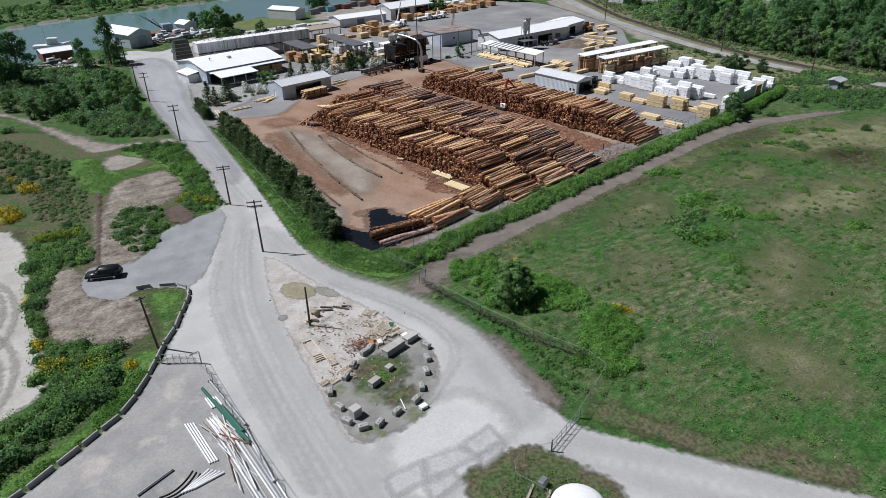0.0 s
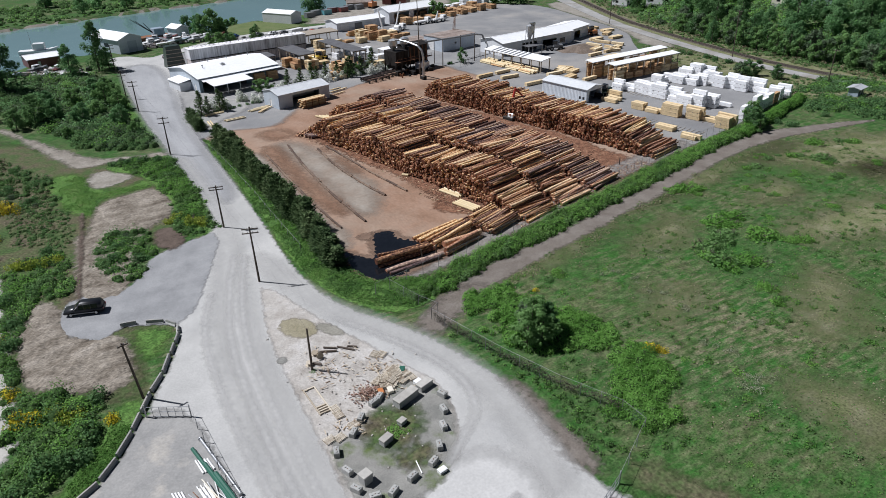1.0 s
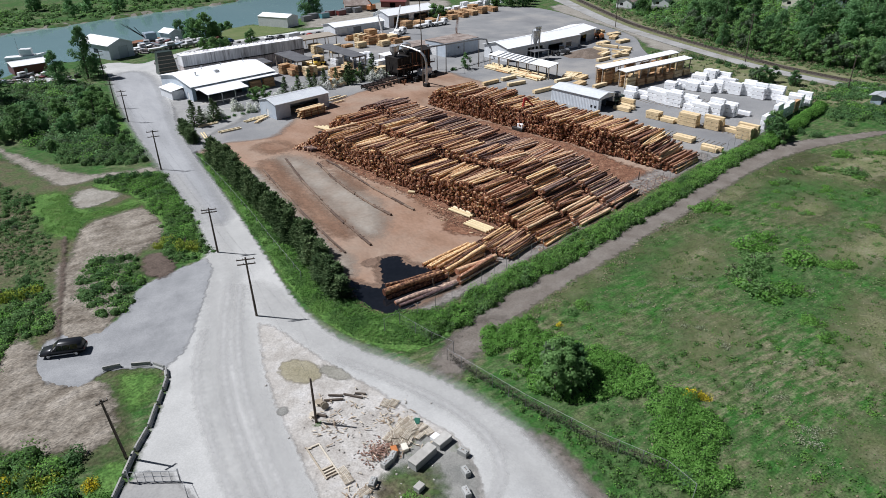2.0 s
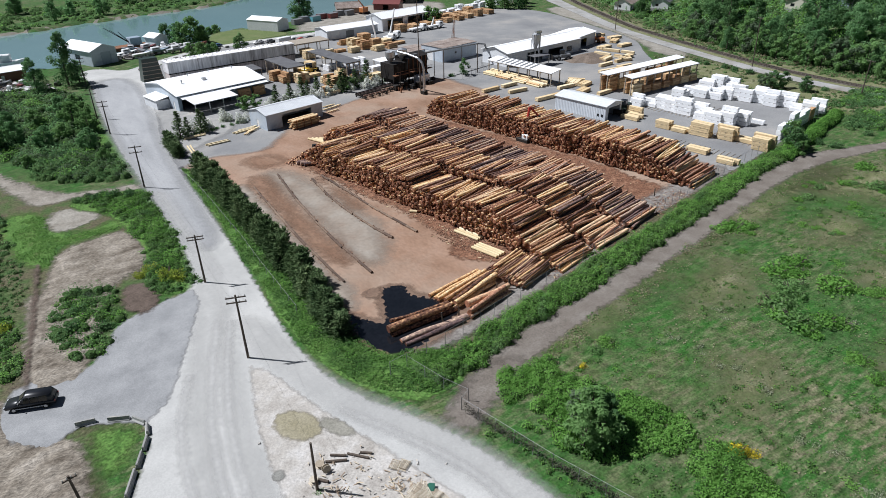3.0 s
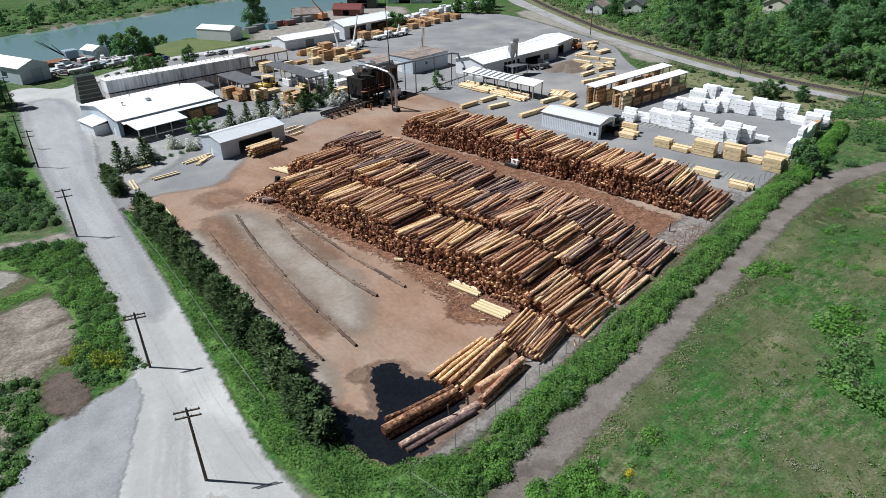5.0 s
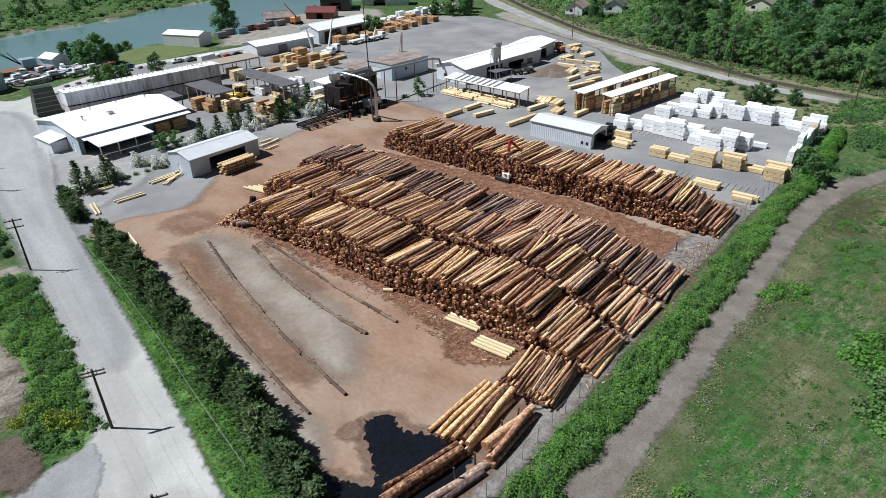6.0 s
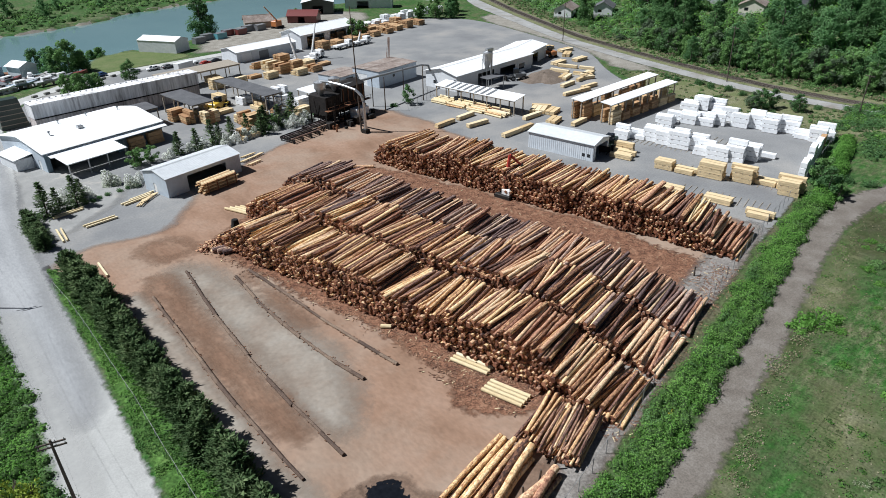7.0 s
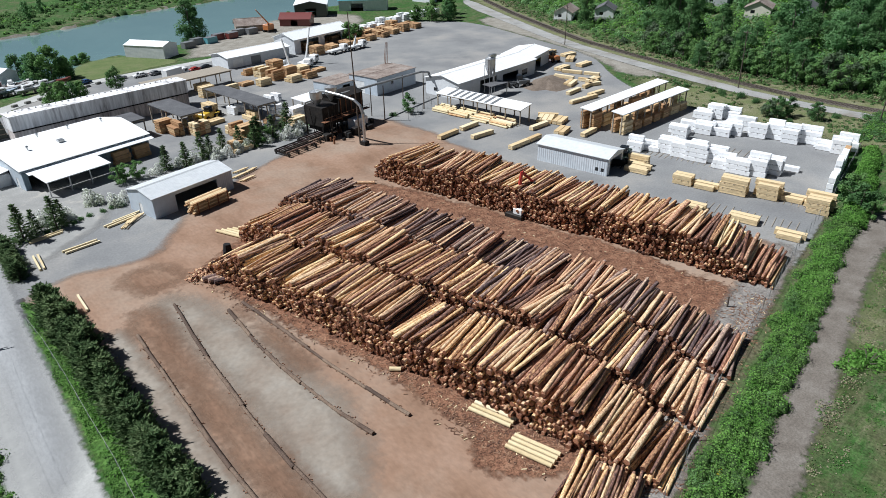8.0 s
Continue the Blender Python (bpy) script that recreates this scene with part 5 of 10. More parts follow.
# boat yard
building("boat_house", 30.4, 291.0, 25, 9.8, 18, 5.2, 7.0, M_PALEWALL, M_WHITEROOF, "pale blue boat house with a tall door", {0: [(3.6, 7.4, 0, 4.2, "door", PAINT["bluegrey"])], 3: [(8, 11, 1.8, 3.4, "window")]}, along="y")
building("boat_office", -0.5, 284, 12, 10.5, 8, 3.0, 3.9, PAINT["maroon"], M_WHITEROOF, "low hut with a white roof by the water", {0: [(3, 4, 0, 2, "door")]})
building("small_white_hut", 56.6, 316.5, 25, 6.0, 6.5, 3.2, 4.4, M_WHITEWALL, M_WHITEROOF, "small white hut in the boat yard", {0: [(2, 3, 0, 2.1, "door")]}, along="y")
tw = thing("dark_tower", 40.6, 255.6, 0, 6, "dark green slatted tower with a sloping face", "tower")
part("body", Geo().add([(0, 0, 0), (6.4, 0, 0), (6.4, 4, 0), (0, 4, 0), (0.8, 0.8, 7.2), (5.6, 0.8, 7.2), (5.6, 3.6, 7.2), (0.8, 3.6, 7.2)], [(4, 5, 6, 7), (0, 1, 5, 4), (1, 2, 6, 5), (2, 3, 7, 6), (3, 0, 4, 7)]), PAINT["darkgreen"], tw)
for i in range(5):
    part("slat", Geo().box(0.05 + 0.13 * i, -0.1 + i * 0.16, 1.0 + i * 1.2, 6.35 - 0.13 * i, 0.06 + i * 0.16, 1.2 + i * 1.2), M_GREYWOOD, tw)
hut = building("trackside_hut", 198.3, 104.2, 10, 4.2, 2.6, 2.4, 2.7, PAINT["bluegrey"], PAINT["silver"], "small grey hut beside the path", {0: [(0.4, 1.8, 0.9, 2.0, "window"), (2.4, 3.6, 0, 2.0, "door", M_GLASS)]}, overhang=0.7)

# burner, hoppers and the curved duct
bn = thing("hog_fuel_bin", 101.5, 203.4, 0, 12.4, "sooty dark fuel bins with hoppers and a curved duct", "machine")
bn.matrix_basis = pose(102.6, 202.6, 0, 0, 0, 12.4) @ Matrix.Diagonal((1, 1, 0.87, 1))
part("bin", Geo().box(0, 0, 3.0, 5.2, 6, 8.2), M_DARKSTEEL, bn)
part("chute", Geo().box(0.6, 0.6, 1.6, 4.6, 5.4, 2.99), M_DARKSTEEL, bn)
part("bin", Geo().box(6.2, 0.5, 2.4, 14.5, 6.5, 9.2), M_DARKSTEEL, bn)
part("bin_roof", Geo().prism([(0.2, 9.2), (6.8, 9.2), (3.5, 10.2)], 6.0, 14.7), M_DARKSTEEL, bn)
for a in (0.2, 5.0, 6.4, 10.3, 14.3):
    for b in (0.3, 5.8):
        part("leg", Geo().box(a - 0.15, b - 0.15, 0, a + 0.15, b + 0.15, 3.0), M_DARKSTEEL, bn)
for a in range(5):
    part("rib", Geo().box(6.5 + a * 1.8, 0.3, 2.4, 6.7 + a * 1.8, 0.5, 9.2), M_RUST, bn)
for a, b in ((1.5, 3), (6.4, 3)):
    part("hopper", Geo().tube((a, b, 8.2), (a, b, 10.2), 0.4, 1.5, 12).tube((a, b, 10.2), (a, b, 12.0), 1.5, 1.5, 12).tube((a, b, 12.0), (a, b, 12.5), 1.55, 0.4, 12), M_STEEL, bn)
duct = [(1.5, 3, 12.3), (0.6, -1.5, 12.9), (0.9, -6, 12.6), (1.5, -9.2, 11.8), (1.8, -10.7, 10.4), (1.9, -11.2, 8.5), (1.9, -11.2, 1.0)]
g = Geo()
for p, q in zip(duct, duct[1:]):
    g.tube(p, q, 0.36, n=10)
part("duct", g, M_STEEL, bn)
part("duct_foot", Geo().box(1.2, -11.9, 0, 2.6, -10.4, 1.1), M_DARKSTEEL, bn)
for a in range(9):
    part("stiffener", Geo().box(a * 0.64 + 0.02, -0.1, 3.0, a * 0.64 + 0.1, 0.0, 8.2), M_DARKSTEEL, bn)
part("walkway", Geo().box(-0.6, -1.4, 4.6, 15, -0.1, 4.72), M_RUST, bn)
for a in range(9):
    part("rail_post", Geo().box(-0.5 + a * 1.9, -1.4, 4.72, -0.44 + a * 1.9, -1.34, 5.8), M_RUST, bn)
part("hand_rail", Geo().box(-0.6, -1.41, 5.74, 15, -1.35, 5.8), M_RUST, bn)
for a, b, c_ in ((3.0, -4.2, 1.6), (5.4, -5.0, 2.1), (-1.5, -2.4, 1.8), (10.4, -4.6, 1.2)):
    part("motor_box", Geo().slab(a, b, 0, a + 1.8, b + 1.4, c_, 0.1), M_DARKSTEEL, bn)
part("cabin", Geo().slab(8, -2.6, 0.3, 12.5, -0.2, 3.2), PAINT["white"], bn)
part("blow_pipe", Geo().tube((8.5, 2.0, 9.6), (41.5, 3.2, 8.0), 0.34, n=10).tube((41.5, 3.2, 8.0), (44.2, 2.6, 7.4), 0.34, n=10).tube((44.2, 2.6, 7.4), (44.6, 2.2, 5.4), 0.34, n=10), M_FENCE, bn)
for a, b in ((19.5, 2.4), (33.0, 2.9)):
    part("pipe_post", Geo().tube((a, b, 0), (a, b, 9.0), 0.14, n=6), M_POLE, bn)
rb = random.Random(77)
for k in range(26):
    a, b, c_ = rb.uniform(-2, 15), rb.uniform(-5.5, -0.4), rb.uniform(0.4, 1.6)
    w_ = rb.uniform(0.3, 1.1)
    part("scrap_box", Geo().slab(a, b, 0, a + w_, b + w_ * 0.7, c_, 0.05), (M_DARKSTEEL, M_RUST, M_BLACK, M_GREYWOOD)[k % 4], bn)
for k in range(14):
    a, b = rb.uniform(-1, 15), rb.uniform(-3, 6.4)
    part("strut", Geo().tube((a, b, 0), (a + rb.uniform(-1.5, 1.5), b + rb.uniform(-0.4, 0.4), rb.uniform(3, 9.4)), 0.09, n=5), M_DARKSTEEL, bn)
# log decks of the mill feed
for x, y, w in ((90, 196.5, 8), (97.5, 199.5, 8)):
    dk = thing("log_deck", x, y, 0, 12.4, "dark steel log deck with a few logs", "machine", "feed decks")
    for i in range(4):
        part("beam", Geo().box(i * w / 3 - 0.15, 0, 0.5, i * w / 3 + 0.15, 5, 1.0), M_DARKSTEEL, dk)
        part("leg", Geo().box(i * w / 3 - 0.12, 0.2, 0, i * w / 3 + 0.12, 0.5, 0.5), M_DARKSTEEL, dk)
        part("leg", Geo().box(i * w / 3 - 0.12, 4.5, 0, i * w / 3 + 0.12, 4.8, 0.5), M_DARKSTEEL, dk)
    for i in range(5):
        part("log", Geo().tube((-0.4, 0.7 + i * 0.9, 1.2), (w + 0.4, 0.6 + i * 0.95, 1.2), 0.17, n=8), (M_LOG["dark", "object"], M_DARKSTEEL, M_POLE)[i % 3], dk)

# ---- poles and wires ----


def utility_pole(x, y, h, arms, turn, label, lean=(0, 0), bar=2.4):
    p = thing("utility_pole", x, y, 0, turn, label, "utility pole", "utility poles")
    part("pole", Geo().tube((0, 0, -0.3), (lean[0], lean[1], h), 0.17, 0.11, 10), M_POLE, p)
    for z in arms:
        k = z / h
        part("crossarm", Geo().box(lean[0] * k - bar / 2, lean[1] * k - 0.16, z - 0.07, lean[0] * k + bar / 2, lean[1] * k - 0.04, z + 0.07), M_POLE, p)
        for i in range(4):
            xx = lean[0] * k + (-0.45 + 0.3 * i) * bar
            part("insulator", Geo().tube((xx, lean[1] * k - 0.1, z + 0.07), (xx, lean[1] * k - 0.1, z + 0.28), 0.05, 0.03, 6), M_CONCRETE, p)
    return p


POLES = [(22.95, 97.7, 9.5), (23.4, 119.6, 8.2), (23.2, 164.5, 9.0), (23.0, 206.0, 8.5), (22.2, 222.0, 8.2), (24.5, 262, 9)]
utility_pole(*POLES[0], (9.2, 8.5), -18, "dark wooden utility pole with two crossarms beside the road", (-0.15, 0.1))
utility_pole(*POLES[1], (7.9, 7.45), -15, "dark wooden utility pole with a crossarm at the road edge", (-0.1, 0.1))
for x, y, h in POLES[2:]:
    utility_pole(x, y, h, (h - 0.3, h - 1.4), -12, "wooden utility pole along the river road")
utility_pole(3.0, 79.2, 8.2, (7.9,), 15, "weathered wooden pole by the block wall", (-0.5, 0.3), 1.2)
utility_pole(21.9, 73.2, 6.4, (), 0, "short bare wooden pole on the island")
utility_pole(213.6, 157.2, 16, (15.4,), 80, "tall wooden pole by the railway", (0.6, 0))
utility_pole(207.2, 118.2, 10, (9.6,), 80, "wooden pole by the railway")
utility_pole(227, 232, 14, (13.5,), 60, "wooden pole by the railway")
mast = thing("floodlight_mast", 106.6, 193.6, 0, 0, "very tall thin dark mast in the mill yard", "mast")
part("pole", Geo().tube((0, 0, 0), (-0.5, 0.3, 29), 0.2, 0.09, 10), M_POLE, mast)
for x, y, h in ((121.2, 203.6, 9), (135, 204.6, 9.5)):
    utility_pole(x, y, h, (), 0, "bare dark pole in the mill yard")


def wire(points, sag, name="overhead_wire", radius=0.007):
    w = thing(name, 0, 0, 0, 0, "thin dark overhead wire between poles", "wire", "overhead wires")
    g = Geo()
    for a, b in zip(points, points[1:]):
        a, b = Vector(a), Vector(b)
        last = a
        for i in range(1, 9):
            t = i / 8
            p = a.lerp(b, t) - Vector((0, 0, sag * 4 * t * (1 - t)))
            g.tube(last, p, radius, n=4)
            last = p
    part("strand", g, M_BLACK, w)


for k, off in enumerate((-0.9, 0.5)):
    wire([(x + off * 0.85, y - off * 0.25, h - 0.1) for x, y, h in POLES], 0.8)
wire([(22.95, 97.7, 8.4), (21.9, 73.2, 6.2)], 0.6)

# ---- plants ----
RNG = np.random.default_rng(5)


def leaf_blob(rng, n, radius, squash=1.0, lumps=9, size=0.3, slim=0.65, shell=0.35):
    """Leaves of a bush about the origin: several lumps, each a loose shell of leaves."""
    c = rng.normal(0, 1, (lumps, 3))
    c = unit(c) * (rng.uniform(0.25, 0.75, (lumps, 1)) * radius)
    c[:, 2] = np.abs(c[:, 2]) * squash
    r = rng.uniform(0.3, 0.55, lumps) * radius
    k = rng.integers(0, lumps, n)
    d = unit(rng.normal(0, 1, (n, 3)))
    p = c[k] + d * (r[k] * rng.uniform(1 - shell, 1.08, n))[:, None] * np.array([1, 1, squash])
    p[:, 2] = np.maximum(p[:, 2], 0.05)
    return leaves(rng, p, d + np.array([0, 0, 0.4]), size, slim)


def shrub_kind(name, seed, leaf, radius, squash, n, size, label, category="shrub", lumps=9, core=True):
    rng = np.random.default_rng(seed)
    s = thing(name, 0, 0, -500, 0, label, category)
    v, f = leaf_blob(rng, n, radius, squash, lumps, size)
    part("foliage", array_mesh("foliage", v, f, leaf), None, s)
    if core:
        g = Geo()
        for i in range(4):
            a = rng.uniform(0, 6.28)
            g.tube((0, 0, -0.1), (math.cos(a) * radius * 0.5, math.sin(a) * radius * 0.5, radius * squash * 0.8), 0.05, 0.02, 5)
        part("stem", g, M_TRUNK, s)
    return s


def tree_kind(name, seed, leaf, height, spread, n, size, label, clumps=26, low=0.22, point=0.0, category="tree", single=False):
    rng = np.random.default_rng(seed)
    t = thing(name, 0, 0, -500, 0, label, category)
    g = Geo()
    g.tube((0, 0, -0.4), (0.15, 0.1, height * 0.5), 0.02 * height + 0.05, 0.012 * height, 8)
    g.tube((0.15, 0.1, height * 0.5), (0, 0.2, height * 0.9), 0.012 * height, 0.03, 6)
    cs, rs = [], []
    for i in range(clumps):
        z = height * (low + (0.95 - low) * (i + rng.uniform(0, 0.9)) / clumps)
        k = (z / height - low) / (1 - low)
        wide = spread * (math.sin(math.pi * min(1, 0.18 + 0.80 * k)) ** 0.8 * (1 - point) + point * (1.05 - k))
        a, q = rng.uniform(0, 6.28), wide * rng.uniform(0.35, 0.95)
        c = np.array([math.cos(a) * q, math.sin(a) * q, z])
        cs.append(c)
        rs.append(rng.uniform(0.28, 0.48) * spread * (1 - 0.4 * k))
        if i % 3 == 0:
            g.tube((0.1, 0.1, max(height * 0.12, z * 0.72)), tuple(c), 0.006 * height + 0.02, 0.02, 5)
    part("trunk", g, M_TRUNK, t)
    k = rng.integers(0, clumps, n)
    d = unit(rng.normal(0, 1, (n, 3)))
    p = np.array(cs)[k] + d * (np.array(rs)[k] * rng.uniform(0.5, 1.1, n))[:, None] * np.array([1, 1, 0.8])
    v, f = leaves(rng, p, d + np.array([0, 0, 0.5]), size, 0.8 if single else 0.7, 0.45, single)
    part("crown", array_mesh("crown", v, f, leaf), None, t)
    return t


def conifer_kind(name, seed, height, spread, n, size, label, leaf=None, power=0.85, rise=0.35, each=7):
    """Pointed sprays of needles on a straight stem, every spray a row of slim blades along a twig."""
    rng = np.random.default_rng(seed)
    t = thing(name, 0, 0, -500, 0, label, "conifer")
    part("trunk", Geo().tube((0, 0, -0.3), (0, 0, height * 0.95), 0.02 * height + 0.04, 0.02, 7), M_TRUNK, t)
    m = n // each
    z = height * rng.uniform(0.02, 0.97, m) ** 1.2
    k = 1 - z / height
    a = rng.uniform(0, 6.2832, m)
    reach = spread * (0.12 + 0.88 * k ** power) * (0.8 + 0.25 * np.sin(a * 4 + np.floor(z / height * 8) * 2.1)) * rng.uniform(0.7, 1.12, m)
    start = rng.uniform(0.15, 0.55, m) * reach
    d = unit(np.stack([np.cos(a), np.sin(a), rise + rng.normal(0, 0.22, m)], -1))
    p0 = np.stack([np.cos(a) * start, np.sin(a) * start, z - reach * rise * 0.45], -1)
    q = np.tile(np.linspace(0, 1, each), m)
    i = np.repeat(np.arange(m), each)
    c = p0[i] + d[i] * ((reach - start)[i] * q)[:, None] + rng.normal(0, 0.05, (m * each, 3))
    c[:, 2] = np.maximum(c[:, 2], 0.05)
    along = unit(d[i] + rng.normal(0, 0.38, (m * each, 3)))
    side = unit(np.cross(along, np.array([0, 0, 1.0]) + rng.normal(0, 0.5, (m * each, 3))))
    s = (size * (1.15 - 0.5 * q) * rng.uniform(0.75, 1.25, m * each))[:, None]
    vs = np.stack([c - along * s * 0.45, c + side * s * 0.17, c + along * s * 0.55, c - side * s * 0.17], 1).reshape(-1, 3)
    part("crown", array_mesh("crown", vs, np.arange(4 * m * each).reshape(-1, 4), leaf or L_CONIFER), None, t)
    return t


def put(kind, x, y, scale=1.0, turn=None, tall=1.0, z=None, label=""):
    m = pose(x, y, float(ground_z(x, y)) if z is None else z, 0, 0, RNG.uniform(0, 360) if turn is None else turn) @ Matrix.Diagonal((scale, scale, scale * tall, 1))
    ob = copy_thing(kind, m)
    return tagged(ob, label)


def rough_height(x, y, seed, lump):
    return 0.55 * lattice(x * lump * 0.6, y * lump * 0.6, seed) + 0.4 * lattice(x * lump * 1.7 + 7, y * lump * 1.7, seed + 1) + 0.3 * lattice(x * lump * 4.3, y * lump * 4.3 + 3, seed + 2)


def thicket(name, points, width, height, n, size, leaf, label, seed, sag=0.35, core=True, category="hedge"):
    """A continuous mass of leaves along a line of points, of uneven height and edge."""
    rng = np.random.default_rng(seed)
    pts = np.array(points, float)
    seg = np.linalg.norm(np.diff(pts, axis=0), axis=1)
    at = np.concatenate([[0], np.cumsum(seg)])
    s = rng.uniform(0, at[-1], n)
    w = rng.uniform(-1, 1, n)

    def place(s, w):
        x, y = np.interp(s, at, pts[:, 0]), np.interp(s, at, pts[:, 1])
        x2, y2 = np.interp(s + 0.5, at, pts[:, 0]), np.interp(s + 0.5, at, pts[:, 1])
        x1, y1 = np.interp(s - 0.5, at, pts[:, 0]), np.interp(s - 0.5, at, pts[:, 1])
        t = unit(np.stack([x2 - x1, y2 - y1], -1))
        wide = width / 2 * (0.7 + 0.55 * lattice(s * 0.45, np.sign(w) * 5, seed) + 0.25 * lattice(s * 1.6, np.sign(w) * 9, seed))
        h = height * (0.42 + 0.95 * rough_height(s, w * width / 2, seed, 0.5))
        z = h * np.sqrt(np.maximum(0.0, 1 - np.abs(w) ** 2.6))
        px, py = x - t[:, 1] * w * wide, y + t[:, 0] * w * wide
        return px, py, z, t

    px, py, z, t = place(s, w)
    z = z * rng.uniform(1 - sag, 1.06, n)
    z = np.where(np.abs(w) > 0.85, rng.uniform(0.0, 0.75, n) * height, z)
    c = np.stack([px + rng.normal(0, 0.05, n), py + rng.normal(0, 0.05, n), ground_z(px, py) + z], -1)
    out = np.stack([-t[:, 1] * w, t[:, 0] * w, np.full(n, 0.7)], -1)
    v, f = leaves(rng, c, out, size, 0.75, 0.5)
    ob = new(name, array_mesh(name, v, f, leaf))
    tagged(ob, label, category, kind="stuff")
    # solid filler under the leaves, coloured dark as the shade in the gaps
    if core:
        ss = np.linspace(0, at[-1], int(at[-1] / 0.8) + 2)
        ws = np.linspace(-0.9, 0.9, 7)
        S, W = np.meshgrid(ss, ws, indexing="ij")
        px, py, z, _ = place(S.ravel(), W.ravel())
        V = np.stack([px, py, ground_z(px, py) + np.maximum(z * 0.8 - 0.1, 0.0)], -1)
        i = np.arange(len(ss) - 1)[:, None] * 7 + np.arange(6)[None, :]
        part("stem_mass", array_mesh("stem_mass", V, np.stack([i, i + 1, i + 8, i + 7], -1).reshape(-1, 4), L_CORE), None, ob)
    return ob


def cover(name, outline, height, n, size, leaf, label, seed, lump=0.25, category="undergrowth", core=0.7, patchy=False, gap=0.0, ragged=1.0):
    """Leaves over an area, in rolling mounds with gaps and a ragged edge; several leaf kinds take turns from mound to mound."""
    rng = np.random.default_rng(seed)
    o = np.array(outline, float)
    lo, hi = o.min(0) - ragged, o.max(0) + ragged
    kinds = leaf if isinstance(leaf, (list, tuple)) else [leaf]

    def within(q):
        r = np.zeros(len(q), bool)
        for a, b in zip(o, np.roll(o, -1, 0)):
            cross = (a[1] > q[:, 1]) != (b[1] > q[:, 1])
            r ^= cross & (q[:, 0] < (b[0] - a[0]) * (q[:, 1] - a[1]) / (b[1] - a[1] + 1e-9) + a[0])
        return r

    def inside(q):
        wx = lattice(q[:, 0] * 0.3, q[:, 1] * 0.3, seed + 11) - 0.5 + 0.5 * (lattice(q[:, 0], q[:, 1], seed + 12) - 0.5)
        wy = lattice(q[:, 0] * 0.3, q[:, 1] * 0.3, seed + 13) - 0.5 + 0.5 * (lattice(q[:, 0], q[:, 1], seed + 14) - 0.5)
        return within(q + np.stack([wx, wy], -1) * 2.6 * ragged)

    def field(x, y):
        return 0.6 * lattice(x * 0.17, y * 0.17, seed + 4) + 0.4 * lattice(x * 0.55, y * 0.55, seed + 6)

    def mound(x, y):
        q = np.stack([np.ravel(x), np.ravel(y)], -1)
        rim = sum(inside(q + np.array(d)).astype(float) for d in ((0.9, 0), (-0.9, 0), (0, 0.9), (0, -0.9))).reshape(np.shape(x)) / 4
        h = np.maximum(1.5 * rough_height(x, y, seed, lump) - 0.32, 0.05) * (0.35 + 0.65 * rim)
        return h * height * (np.clip((field(x, y) - gap) * 6, 0, 1) if gap else 1.0)

    p = rng.uniform(lo, hi, (int(n * np.prod(hi - lo) / max(1, area(outline))), 2))
    p = p[inside(p)]
    if patchy:
        p = p[rng.uniform(0, 1, len(p)) < np.clip(4 * (field(p[:, 0], p[:, 1]) - 0.4), 0.04, 1)]
    if gap:
        p = p[rng.uniform(0, 1, len(p)) < np.clip((field(p[:, 0], p[:, 1]) - gap) * 12, 0.0, 1)]
    x, y = p[:, 0], p[:, 1]
    h = mound(x, y)
    gx_, gy_ = (mound(x + 0.4, y) - h) / 0.4, (mound(x, y + 0.4) - h) / 0.4
    c = np.stack([x, y, ground_z(x, y) + 0.03 + h * rng.uniform(0.5, 1.15, len(p))], -1)
    v, f = leaves(rng, c, unit(np.stack([-gx_, -gy_, np.ones(len(p))], -1)), size, 0.75, 0.5)
    pick = np.clip((lattice(x * 0.35, y * 0.35, seed + 21) + rng.normal(0, 0.12, len(p))) * len(kinds), 0, len(kinds) - 1).astype(int)
    ob = new(name, array_mesh(name, v, f, kinds, pick))
    tagged(ob, label, category, kind="stuff")
    # filler sheet below the mounds; shade between the leaves is in its colour
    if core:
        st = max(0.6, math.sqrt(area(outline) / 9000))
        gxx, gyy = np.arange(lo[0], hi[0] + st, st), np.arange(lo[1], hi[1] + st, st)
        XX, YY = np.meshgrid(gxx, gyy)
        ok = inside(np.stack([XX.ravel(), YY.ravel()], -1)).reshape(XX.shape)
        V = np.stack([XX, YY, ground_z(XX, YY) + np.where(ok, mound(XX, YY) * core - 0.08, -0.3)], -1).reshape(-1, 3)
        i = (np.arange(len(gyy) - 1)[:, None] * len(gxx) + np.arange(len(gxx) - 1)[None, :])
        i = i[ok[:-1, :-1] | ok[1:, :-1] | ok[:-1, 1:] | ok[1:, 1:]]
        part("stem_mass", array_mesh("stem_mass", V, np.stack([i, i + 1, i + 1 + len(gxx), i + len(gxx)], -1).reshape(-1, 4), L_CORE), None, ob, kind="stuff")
    return ob


